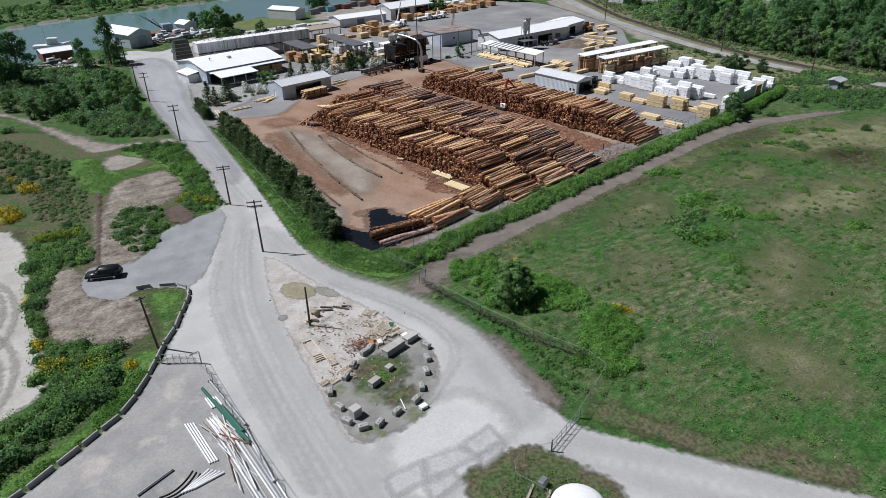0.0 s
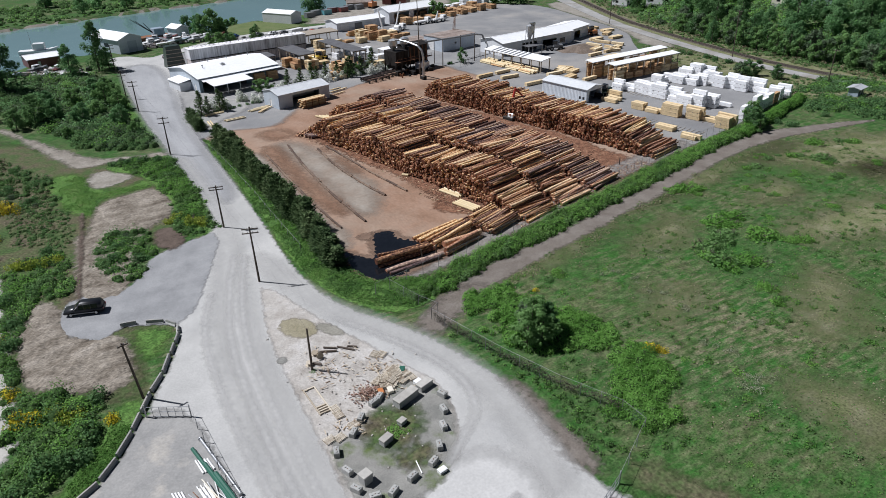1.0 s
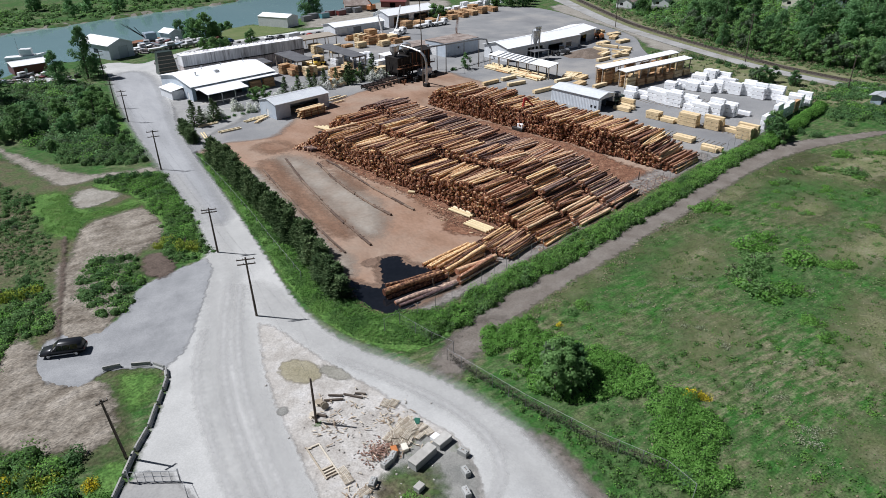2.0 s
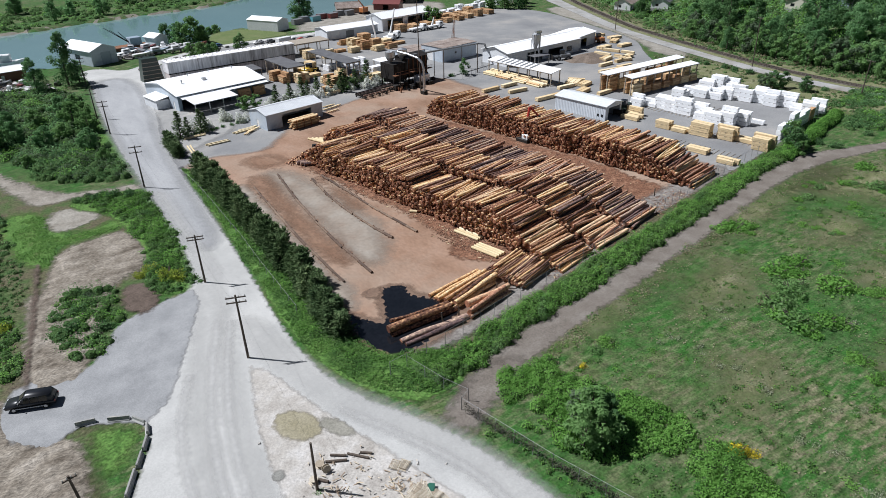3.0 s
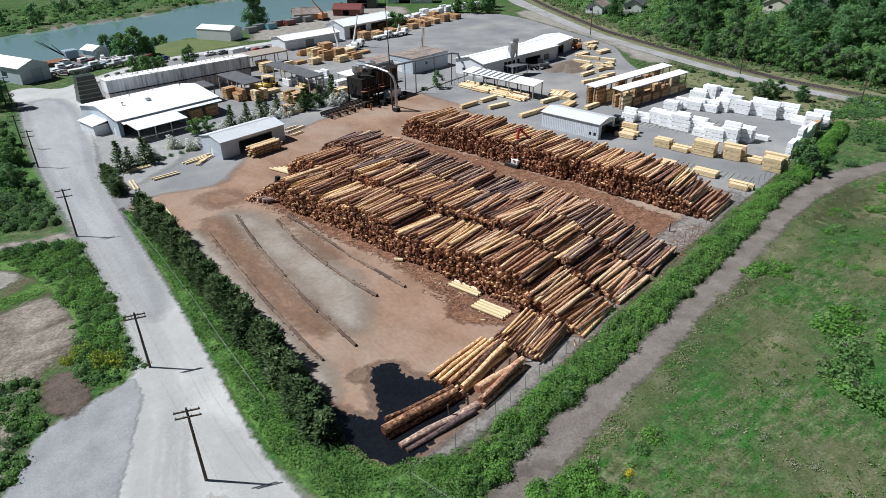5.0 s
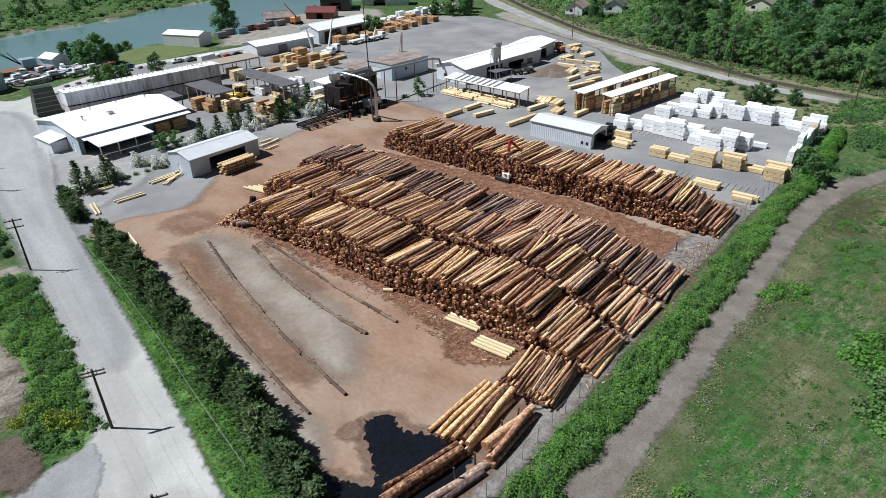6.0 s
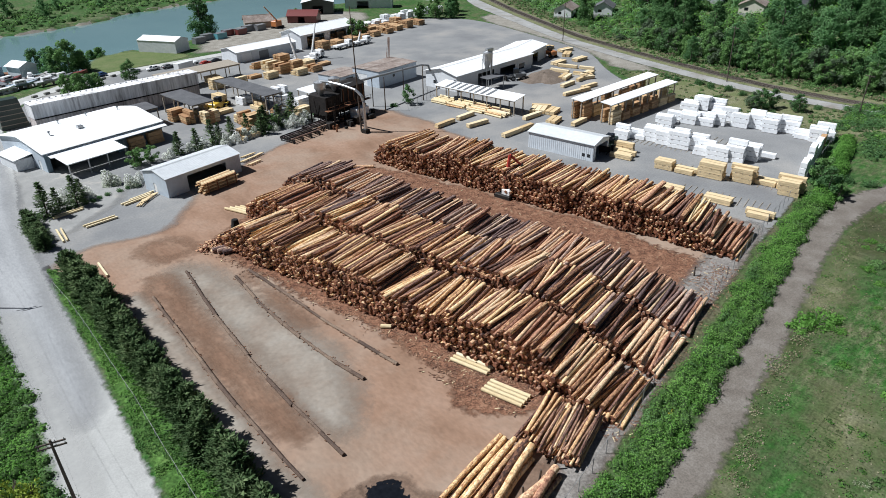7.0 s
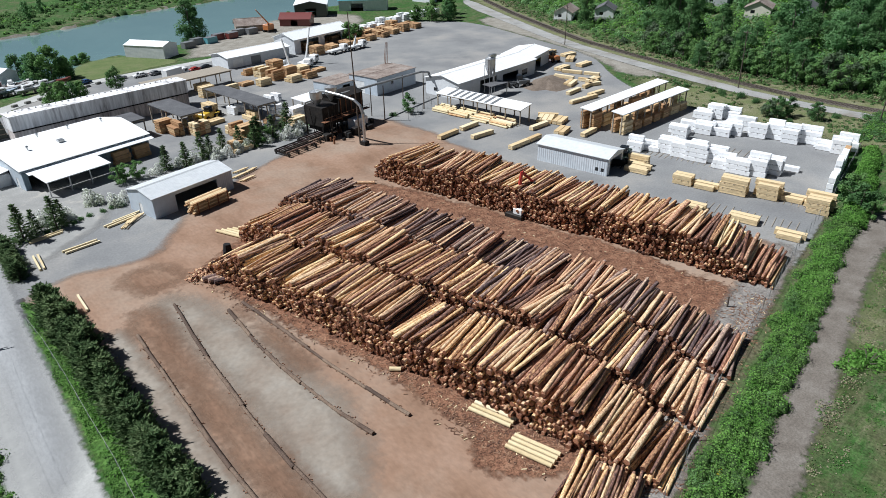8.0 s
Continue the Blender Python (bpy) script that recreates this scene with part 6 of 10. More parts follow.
def scrub(name, outline, gap_m, lo_r, hi_r, tall, per, size, leaf, label, seed, category="undergrowth", bare=0.0, ragged=0.8):
    """Many rounded clumps of leaves close together: each clump has its own size, height and leaf kind."""
    rng = np.random.default_rng(seed)
    o = np.array(outline, float)
    kinds = leaf if isinstance(leaf, (list, tuple)) else [leaf]
    X_, Y_ = np.meshgrid(np.arange(o[:, 0].min(), o[:, 0].max(), gap_m), np.arange(o[:, 1].min(), o[:, 1].max(), gap_m))
    c = np.stack([X_.ravel(), Y_.ravel()], -1)
    c = c + rng.uniform(-0.6, 0.6, c.shape) * gap_m
    q = c + (np.stack([lattice(c[:, 0] * 0.4, c[:, 1] * 0.4, seed + 1), lattice(c[:, 0] * 0.4, c[:, 1] * 0.4, seed + 2)], -1) - 0.5) * 2.4 * ragged
    r = np.zeros(len(q), bool)
    for a, b in zip(o, np.roll(o, -1, 0)):
        cross = (a[1] > q[:, 1]) != (b[1] > q[:, 1])
        r ^= cross & (q[:, 0] < (b[0] - a[0]) * (q[:, 1] - a[1]) / (b[1] - a[1] + 1e-9) + a[0])
    big = 0.6 * lattice(c[:, 0] * 0.14, c[:, 1] * 0.14, seed + 4) + 0.4 * lattice(c[:, 0] * 0.5, c[:, 1] * 0.5, seed + 6)
    keep = r & (big > bare)
    c, big = c[keep], big[keep]
    m = len(c)
    rad = lo_r + (hi_r - lo_r) * np.clip(rng.beta(1.3, 2.2, m) + (big - 0.5) * 0.5, 0, 1)
    high = rad * tall * rng.uniform(0.7, 1.3, m)
    count = np.maximum(8, per * (rad / hi_r) ** 2).astype(int)
    k = np.repeat(np.arange(m), count)
    n = len(k)
    d = unit(rng.normal(0, 1, (n, 3)) + np.array([0, 0, 0.55]))
    d[:, 2] = np.abs(d[:, 2])
    bumps = 0.78 + 0.5 * lattice(d[:, 0] * 2.4 + k * 3.7, d[:, 1] * 2.4 + d[:, 2] * 2.0 + k * 1.9, seed)
    s_ = bumps * rng.uniform(0.72, 1.06, n)
    p = np.stack([c[k, 0] + d[:, 0] * rad[k] * s_, c[k, 1] + d[:, 1] * rad[k] * s_, d[:, 2] * high[k] * s_ + 0.03], -1)
    p[:, 2] += ground_z(p[:, 0], p[:, 1])
    v, f = leaves(rng, p, d * np.array([1, 1, 1.2]), size, 0.75, 0.45)
    tone = np.clip((0.7 * lattice(c[:, 0] * 0.3, c[:, 1] * 0.3, seed + 21) + 0.3 * rng.random(m) + rng.normal(0, 0.1, m)) * len(kinds), 0, len(kinds) - 1).astype(int)
    ob = new(name, array_mesh(name, v, f, kinds, tone[k]))
    tagged(ob, label, category, kind="stuff")
    # filler dome in each clump; its dark green paints the shade inside
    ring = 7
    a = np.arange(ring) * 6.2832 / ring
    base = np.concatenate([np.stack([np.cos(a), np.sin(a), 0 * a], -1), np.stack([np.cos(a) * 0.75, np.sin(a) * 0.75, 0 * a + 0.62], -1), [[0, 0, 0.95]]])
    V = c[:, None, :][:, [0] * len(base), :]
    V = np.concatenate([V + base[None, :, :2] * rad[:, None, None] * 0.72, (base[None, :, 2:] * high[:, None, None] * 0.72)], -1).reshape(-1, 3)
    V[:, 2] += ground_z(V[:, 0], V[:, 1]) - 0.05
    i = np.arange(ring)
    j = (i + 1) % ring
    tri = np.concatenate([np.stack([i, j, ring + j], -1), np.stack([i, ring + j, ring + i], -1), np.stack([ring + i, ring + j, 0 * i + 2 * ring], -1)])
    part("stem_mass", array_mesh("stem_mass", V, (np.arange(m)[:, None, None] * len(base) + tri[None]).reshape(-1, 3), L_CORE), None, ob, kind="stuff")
    return ob


def area(o):
    return abs(sum(a[0] * b[1] - b[0] * a[1] for a, b in zip(o, o[1:] + o[:1]))) / 2


SHRUBS = [shrub_kind("shrub", 20 + i, (L_BRAMBLE, L_BRAMBLE, L_TREELIGHT)[i], 1.25, 0.6, 430, 0.19, "leafy green shrub in the meadow") for i in range(3)]
WEEDLETS = [shrub_kind("weed", 24 + i, (L_LUSH, L_BRAMBLE, L_TREELIGHT)[i], 1.15, 0.45, 150, 0.2, "low green weed in the meadow", "weed", lumps=6, core=False) for i in range(3)]
DARKS = [shrub_kind("bush", 30 + i, L_SHRUB, 1.6, 0.9, 700, 0.26, "dark green bush in waste ground", lumps=12) for i in range(3)]
BUSHES = [shrub_kind("round_bush", 36 + i, (L_WEED, L_SILVER, L_TREELIGHT)[i], 2.2, 0.85, 1300, 0.3, "rounded leafy bush of the thicket", "bush", lumps=18) for i in range(3)]
BROOMS = [shrub_kind("broom_bush", 40 + i, L_BROOM, 1.3, 0.9, 520, 0.17, "yellow flowering broom bush") for i in range(2)]
MUSTARDS = [shrub_kind("flowering_bush", 44 + i, L_MUSTARD, 1.3, 0.6, 520, 0.17, "yellow-green flowering bush in scrub") for i in range(2)]
BLOSSOMS = [shrub_kind("blossom_shrub", 48 + i, L_BLOSSOM, 1.7, 0.95, 1300, 0.32, "white blossoming shrub by the warehouse") for i in range(2)]
TREES = [tree_kind("tree", 50 + i, (L_TREE, L_TREELIGHT, L_WEED, L_TREELIGHT)[i], (11, 10, 13, 8.5)[i], (4.4, 4.2, 4.8, 4.0)[i], 3600, 0.55, "broad-leaved green tree in scrub", 34 + 3 * i, low=0.1, single=True) for i in range(4)]
WOODS = [tree_kind("tree", 150 + i, (L_TREE, L_WOOD, L_TREE, L_WOOD)[i], (12, 10, 14, 9)[i], (5.0, 4.8, 5.2, 4.6)[i], 2100, 0.72, "broad-leaved green tree", 30 + 4 * i, low=0.12, single=True) for i in range(4)]
TALLS = [tree_kind("poplar", 60 + i, (L_SHRUB, L_TREE)[i], 16, 4.8, 5200, 0.5, "tall dark poplar near the river", 44, 0.08, 0.35, single=True) for i in range(2)]
SCRUBS = [tree_kind("young_tree", 66 + i, (L_SILVER, L_TREELIGHT, L_SHRUB)[i], 5.5, 2.2, 1500, 0.34, "slender young tree with loose crown", 20, 0.12, single=True) for i in range(3)]
FIRS = [conifer_kind("conifer", 70 + i, 6.0, 2.5, 1500, 0.55, "dark green conifer beside the warehouse", rise=0.15, power=0.8) for i in range(2)]

# hedge of conifers along the road: many close upright stems
HEDGE = [conifer_kind("hedge_conifer", 80 + i, 5.4, 2.35, 1750, 0.66, "dark conifer of the dense roadside hedge", power=0.42, rise=0.7) for i in range(3)]
rngh = random.Random(3)
for i in range(80):
    t = i / 79
    x, y = 35.35 + 0.5 * math.sin(t * 2.6) - 0.9 * t * t, 95.5 + (165.5 - 95.5) * t
    tagged(put(HEDGE[i % 3], x + rngh.uniform(-0.9, 0.7), y, rngh.uniform(0.9, 1.15), tall=rngh.uniform(0.8, 1.08) * min(1, 0.72 + 0.02 * (y - 95)), z=0), group="roadside conifer hedge")
for i in range(12):
    tagged(put(HEDGE[i % 3], 33.7 + rngh.uniform(-0.6, 0.6), 178.6 + i * 1.1, rngh.uniform(0.75, 0.95), tall=rngh.uniform(0.6, 0.75), z=0), group="roadside conifer hedge")

# bramble hedge on the yard fence
HEDGE_LINE = [(41.0, 80.8), (50, 83.4), (62, 86.3), (73, 87.9), (83, 89.9), (98, 93.2), (114, 96.6), (126, 99.2), (142, 102.4), (148, 103.4)]
HEDGE_SIDE = [(x - 0.23 * w, y + 0.97 * w) for w, row in ((2.0, HEDGE_LINE), (-2.0, HEDGE_LINE[::-1])) for x, y in row]
scrub("bramble_hedge", HEDGE_SIDE, 0.7, 0.55, 1.3, 1.35, 175, 0.19, [L_BRAMBLE, L_BRAMBLE, L_LUSH, L_WEED], "thick bright green bramble hedge along the fence", 2, "hedge", ragged=0.6)
thicket("bramble_hedge", [(142, 101), (152, 103.5), (166, 107), (184, 112)], 3.4, 1.7, 12000, 0.28, L_BRAMBLE, "uneven green hedge along the lumber yard fence", 3)

# meadow and verges
cover("verge_grass", [(29.6, 101), (30.2, 93), (32.4, 85), (36, 80), (41, 79), (46, 82), (46, 86), (38.5, 88), (35.8, 95), (34.5, 133), (33.5, 169), (32, 171), (31.4, 139), (30.4, 116)], 0.45, 26000, 0.2, [L_LUSH, L_GRASS], "tufts of verge grass between road and hedge", 4, 0.6, "grass", 0.0, gap=0.3, ragged=0.4)
scrub("verge_weeds", [(31.8, 110), (31.5, 96), (33, 89), (37.0, 81), (41, 78.5), (45, 81), (43, 86.6), (37.5, 88), (35.2, 95), (34.6, 110), (33.8, 150), (32.6, 150)], 0.75, 0.25, 0.6, 0.9, 42, 0.2, [L_LUSH, L_BRAMBLE, L_GRASS, L_LUSH], "leafy weeds of the verge", 14, "weeds", bare=0.28)
BRAMBLES = [L_BRAMBLE]
thicket("fence_vines", [(40.3, 74.4), (41.8, 68.5), (43.2, 62.9), (44.6, 58.2), (45.9, 54.4), (47.6, 50.4), (48.8, 47.4)], 0.5, 1.3, 2600, 0.15, L_TWIG, "dark twiggy growth on the meadow fence", 61, core=False, category="undergrowth")
scrub("bramble_patch", [(43.5, 71.9), (47.6, 77.4), (53.8, 76.0), (54.4, 71.5), (56.8, 66.6), (59.8, 62.2), (58.6, 56.4), (54.7, 56.7), (49.9, 60.2), (45.7, 61.9), (44.1, 66.8)], 0.8, 0.45, 1.25, 0.9, 300, 0.2, BRAMBLES, "spreading green bramble patch in the meadow corner", 5, "bramble", bare=0.24)
scrub("bramble_patch", [(58.4, 56.4), (61.8, 54.4), (58.6, 47.1), (52.7, 42.8), (48.5, 42.8), (48.3, 48.1), (51.3, 51.1)], 0.8, 0.45, 1.25, 0.9, 300, 0.2, BRAMBLES, "bright bramble mound behind the fence", 15, "bramble", bare=0.3)
scrub("fence_weeds", [(40.4, 72.6), (42.0, 64), (43.4, 57), (42.8, 49), (42, 43), (46.8, 43.5), (49, 47), (46.4, 54), (43.8, 62.6), (41.5, 74)], 0.8, 0.25, 0.65, 0.8, 40, 0.18, [L_BRAMBLE, L_GRASS, L_LUSH], "weedy strip between road and fence", 6, "weeds", bare=0.45)
FIELD = [(44, 43), (50, 60), (52, 75.5), (76, 82.2), (101, 87.6), (136, 93.5), (148, 93.8), (167, 88.8), (188, 82), (210, 70), (190, 25), (120, -10), (76, -6), (54, 22)]
cover("meadow_grass", FIELD, 0.05, 42000, 0.20, [L_GRASS, L_LUSH, L_GRASS], "meadow grass in uneven tufts", 7, 0.35, "grass", 0.0, True)
cover("dry_meadow_grass", FIELD, 0.05, 16000, 0.22, L_DRY, "dry straw-coloured grass among the green", 8, 0.3, "grass", 0.0, True)
scrub("meadow_herbs", FIELD, 1.9, 0.25, 0.75, 0.45, 44, 0.2, [L_GRASS, L_LUSH, L_BRAMBLE], "leafy herbs in clumps in the meadow", 9, "herbs", bare=0.57)
cover("dry_path_grass", [(46, 75.4), (61, 79.2), (74, 81.4), (90, 85.0), (105, 88.2), (132, 93.6), (150, 94.6), (150, 92.6), (132, 91.4), (106, 85.6), (91, 82.4), (75, 78.6), (62, 76.6), (50, 74)], 0.12, 9000, 0.2, [L_DRY, L_GRASS, L_DRY, L_LUSH], "dry straw-coloured tufts beside the path", 18, 0.5, "grass", 0.0, True, gap=0.4)
rf = random.Random(8)
for x, y, s in ((97.5, 73.1, 1.7), (87.7, 64.1, 1.9), (102.8, 72.9, 1.5), (100.1, 65.6, 1.8), (89.6, 68.2, 1.7), (94, 68.5, 1.6), (91, 61.5, 1.5), (86.7, 54.1, 0.9), (84.1, 51.6, 0.8), (115.3, 50.4, 1.2), (143.5, 80.8, 1.6), (152, 74, 0.8),
                (105, 61, 1.1), (105.4, 85.9, 1.5), (107.6, 85.4, 1.3), (128, 86, 1.0), (134, 88, 0.9), (116, 80, 0.7), (140, 86, 1.0), (124, 82, 0.7), (131, 79, 0.8), (63, 74.5, 0.9), (136, 74, 1.0), (152, 88, 1.5), (160, 84, 1.2), (99, 80, 0.6), (122, 66, 0.9), (118, 75, 0.7), (130, 60, 1.0), (108, 46, 0.8)):
    put(SHRUBS[rf.randrange(3)], x, y, s * 1.45, tall=0.85)
    put(SHRUBS[rf.randrange(3)], x + rf.uniform(-2.8, 2.8), y + rf.uniform(-2.2, 2.2), s * 1.15, tall=0.75)
    put(SHRUBS[rf.randrange(3)], x + rf.uniform(-2.2, 2.2), y + rf.uniform(-2.2, 2.2), s * 0.8, tall=0.7)
for i in range(290):
    x, y = rf.uniform(52, 165), rf.uniform(10, 88)
    if y < 74 + (x - 50) * 0.13 and lattice(np.array(x * 0.06), np.array(y * 0.06), 3) > 0.35:
        put(WEEDLETS[rf.randrange(3)], x, y, rf.choice((0.4, 0.5, 0.6, 0.8, 1.15)), tall=rf.uniform(0.35, 0.6))
STALKS = [shrub_kind("dry_stalks", 90 + i, L_STALK, 1.1, 0.6, 90, 0.17, "pale dry stalks standing in the grass", core=False, lumps=5) for i in range(2)]
for x, y in ((71.4, 66.4), (71.7, 63.3), (73.0, 61.0), (71.3, 59.4), (70.9, 71.3), (76.9, 48.9), (66.7, 43.5), (68.8, 42.1), (64.4, 41.6), (67.7, 50.7), (69.4, 47.5), (82.0, 70.8), (93.2, 59.5), (65.2, 42.5), (77.6, 49.8)):
    for k in range(3):
        put(STALKS[k % 2], x + rf.gauss(0, 0.9), y + rf.gauss(0, 0.9), rf.uniform(0.6, 1.1), tall=rf.uniform(0.5, 1.0))
for x, y, s, k in ((48.6, 63.4, 1.15, 1), (50.2, 64.8, 1.2, 1), (51.4, 63.2, 1.0, 2), (47.4, 62.6, 0.9, 1), (49.6, 62.2, 1.05, 1), (50.4, 66.4, 0.8, 0)):
    put(SCRUBS[k], x, y, s, tall=0.92, label="grey-green willow bush by the fence")
put(DARKS[0], 49.5, 45.2, 0.9, label="dark bush beside the field gate")
put(BROOMS[0], 60.6, 53.6, 1.15)
put(BROOMS[1], 61.6, 52.6, 0.8)
put(BROOMS[1], 76, 89.0, 0.55)
put(BROOMS[1], 57, 72.8, 0.5)

# waste ground by the river road
SCRUBBY = [L_WEED, L_TREE, L_SILVER, L_BRAMBLE]
scrub("roadside_scrub", [(16.5, 121), (22.5, 119.5), (23.2, 138), (22.8, 163), (14, 166.5), (11, 163), (15.5, 155), (17.0, 146), (17.8, 135)], 0.75, 0.35, 1.4, 0.9, 100, 0.22, [L_BRAMBLE, L_LUSH, L_WEED], "lush green scrub along the road", 21, bare=0.3)
scrub("thicket_scrub", [(-60, 240), (-15, 232), (-5, 210), (3, 190), (12, 177), (18.5, 178), (19.5, 213), (20.5, 255), (10, 268), (-15, 262), (-60, 262)], 2.1, 1.0, 2.8, 0.9, 120, 0.38, SCRUBBY, "dense thicket of shrubs and brambles", 22, bare=0.18)
scrub("thicket_scrub", [(4, 182), (12, 174), (22, 171.5), (21, 190), (17, 206), (8, 198)], 1.5, 0.8, 2.1, 1.0, 90, 0.3, [L_WEED, L_SHRUB, L_SILVER], "mounded bramble thicket beside the side track", 23)
scrub("wet_meadow", [(-60, 160), (-12, 150), (-3, 140), (-1, 150), (-2, 163), (-9, 180), (-20, 198), (-60, 205)], 1.4, 0.4, 1.5, 0.9, 60, 0.28, [L_WEED, L_SHRUB, L_DRY, L_GRASS], "rough weedy ground", 24, bare=0.27)
scrub("dry_weeds", [(-6.6, 153.8), (-1.6, 148.9), (1.0, 139.1), (-0.8, 126.4), (-3.6, 126.6), (-8.4, 131.0), (-10.5, 142.9)], 0.9, 0.3, 0.8, 0.7, 44, 0.2, [L_SHRUB, L_WEED, L_DRY, L_WEED], "brownish dry weeds", 25, bare=0.2)
scrub("scrub_band", [(-10.6, 121.0), (-6, 127), (-1.6, 124), (-1.9, 109.7), (-7.6, 110.6), (-8.8, 100.4), (-9.8, 97.3), (-9.6, 88.8), (-10.9, 86.6), (-11.3, 96.5), (-11.6, 112.5)], 0.9, 0.35, 1.5, 0.9, 95, 0.22, [L_SHRUB, L_BRAMBLE, L_WEED, L_LUSH], "dark scrub beside the sand lot", 26, bare=0.36)
scrub("corner_scrub", [(-10, 87.8), (-4.7, 83.5), (-1.0, 81.1), (-2.1, 78.5), (-1.7, 76.2), (-3.5, 72.8), (-6.0, 70.0), (-9.9, 66.9), (-22, 60.5), (-40, 52), (-40, 66), (-17, 72.5), (-11.3, 75.3)], 1.05, 0.45, 1.9, 1.0, 170, 0.23, [L_SHRUB, L_BRAMBLE, L_WEED, L_LUSH, L_SHRUB], "dense scrub between sand lot and barrier wall", 27, bare=0.33)
cover("wall_grass", [(3, 78.5), (0.5, 73.5), (-2, 69.6), (-6, 66.4), (-14, 61.5), (-14.5, 63), (-6.5, 68.5), (-2, 74), (1, 79.5)], 0.4, 7000, 0.2, L_LUSH, "bright grass tufts along the barrier wall", 28, 0.8, "grass", 0.0, gap=0.3, ragged=0.4)
scrub("pad_scrub", [(2.6, 125.1), (4.8, 127.9), (8.5, 127.5), (11.5, 125.6), (11.4, 120.3), (11.1, 115.6), (7.0, 108.5), (5.2, 106), (4.3, 111.2), (3.2, 116.2), (2.2, 121.5)], 0.9, 0.35, 1.6, 1.0, 100, 0.22, [L_SHRUB, L_WEED, L_BRAMBLE], "dark scrub on the soil bank", 30, bare=0.42)
cover("track_meadow", [(-1, 163), (5, 160), (5, 152), (10, 148.5), (16, 150), (15, 147), (6, 145), (3, 138), (0, 144)], 0.2, 5000, 0.2, L_LUSH, "bright green grass beside the pad", 31, 0.5, "grass", 0.0, gap=0.35)
for i in range(30):
    x, y = rf.uniform(-45, 19), rf.uniform(184, 262)
    if y > 196 - (x - 8) * 1.4:
        put(BUSHES[rf.randrange(3)], x, y, rf.uniform(0.7, 1.3))
for x, y, s, k in ((17, 176, 0.6, 0), (20, 174, 0.55, 1), (13, 166, 0.5, 1), (16, 165.4, 0.5, 0), (20, 163.5, 0.5, 0), (-9, 156, 0.5, 1), (-6, 160, 0.55, 0), (-11, 165, 0.6, 2), (-8, 172, 0.6, 0), (-5, 149, 0.4, 1),
                   (-13, 150, 0.5, 0), (5, 124, 0.5, 0), (8, 125, 0.55, 1), (7, 120, 0.5, 0), (9.5, 122, 0.45, 2), (-6, 72, 0.6, 0), (-10, 72, 0.7, 2), (-4, 77, 0.5, 1), (-13, 67, 0.7, 0), (-8, 78, 0.5, 2)):
    put(BUSHES[k], x, y, s)
for x, y, s in ((-9.8, 81.9, 1.0), (-8.8, 81.2, 0.8), (-12.4, 136.5, 1.1), (-9.5, 148.0, 1.05), (-13.4, 134.5, 1.0), (-10.4, 150.6, 0.9), (-0.7, 77.2, 0.6), (-10.4, 87.7, 0.7), (-11.3, 100.7, 0.7), (-12.8, 157.0, 0.8), (-14, 138.5, 1.0)):
    put(BROOMS[rf.randrange(2)], x, y, s * 1.6, tall=1.15)
for x, y, s in ((18.8, 124.4, 1.0), (20.2, 123.2, 0.9), (17.4, 128.2, 0.8), (15.4, 127.2, 0.6), (-5.9, 81.3, 0.8), (-4.7, 79.6, 0.9), (-9.0, 123, 0.8), (-7.2, 122.4, 0.9), (-5.3, 121.8, 0.8), (-3.1, 122.5, 0.7)):
    put(MUSTARDS[rf.randrange(2)], x, y, s * 1.5, tall=1.75)
for x, y, s in ((-2.0, 82, 1.0), (-8, 72, 1.3), (-11, 70, 1.3), (-5, 72.5, 1.2), (-3.5, 75.5, 1.1), (-15, 66, 1.4), (-19, 66, 1.4), (6, 121.5, 1.0), (8.5, 115, 0.9), (5, 117, 1.0), (-10.4, 111.4, 1.2), (-10.8, 99, 1.1), (-4.3, 126, 0.9), (-9.8, 105, 1.0)):
    put(DARKS[rf.randrange(3)], x, y, s * 1.05)
for x, y, k, s, h in ((-8.2, 249, 0, 1.25, 0.85), (-13, 252, 1, 1.0, 0.9), (11, 260.5, 1, 0.7, 1.0), (20, 266, 0, 0.85, 1.25), (23.4, 268, 1, 0.6, 0.8)):
    put(TALLS[k], x, y, s, tall=h, label="tall dark tree with a loose crown by the river road")
for x, y, k, s in ((-1.9, 208.6, 2, 0.85), (2.5, 212, 0, 0.7), (-6.5, 206, 2, 0.6), (16.4, 217.4, 1, 0.95), (19.0, 211, 1, 0.75), (14.5, 224, 0, 0.9), (9, 203, 0, 0.7), (17.5, 195.5, 0, 0.7), (13, 208, 3, 0.7), (19.5, 226, 3, 0.7), (8, 222, 1, 0.7), (2, 226, 0, 0.6), (-12, 218, 2, 0.6), (-20, 226, 0, 0.7),
                   (18.5, 238, 3, 0.6), (-28, 240, 1, 0.7), (4.2, 192, 3, 0.45), (-36, 236, 2, 0.7), (19, 186, 3, 0.5)):
    put(TREES[k], x, y, s * 0.85, tall=0.85, label="leafy tree in the riverside thicket")
for x, y, s in ((-1, 205, 1), (2, 196, 1.2), (8, 190, 1.2), (14, 186, 1.1), (20, 184, 1.0), (11, 195, 1.3), (16, 197, 1.2), (21, 196, 0.9), (-9, 160, 0.9), (-12, 168, 1.0), (-6, 152, 0.8), (14, 164, 1.0), (17, 163, 1.1), (20, 161, 1.0), (11, 164, 0.8), (21, 150, 0.7), (-13, 196, 1.2)):
    put(DARKS[rf.randrange(3)], x, y, s)

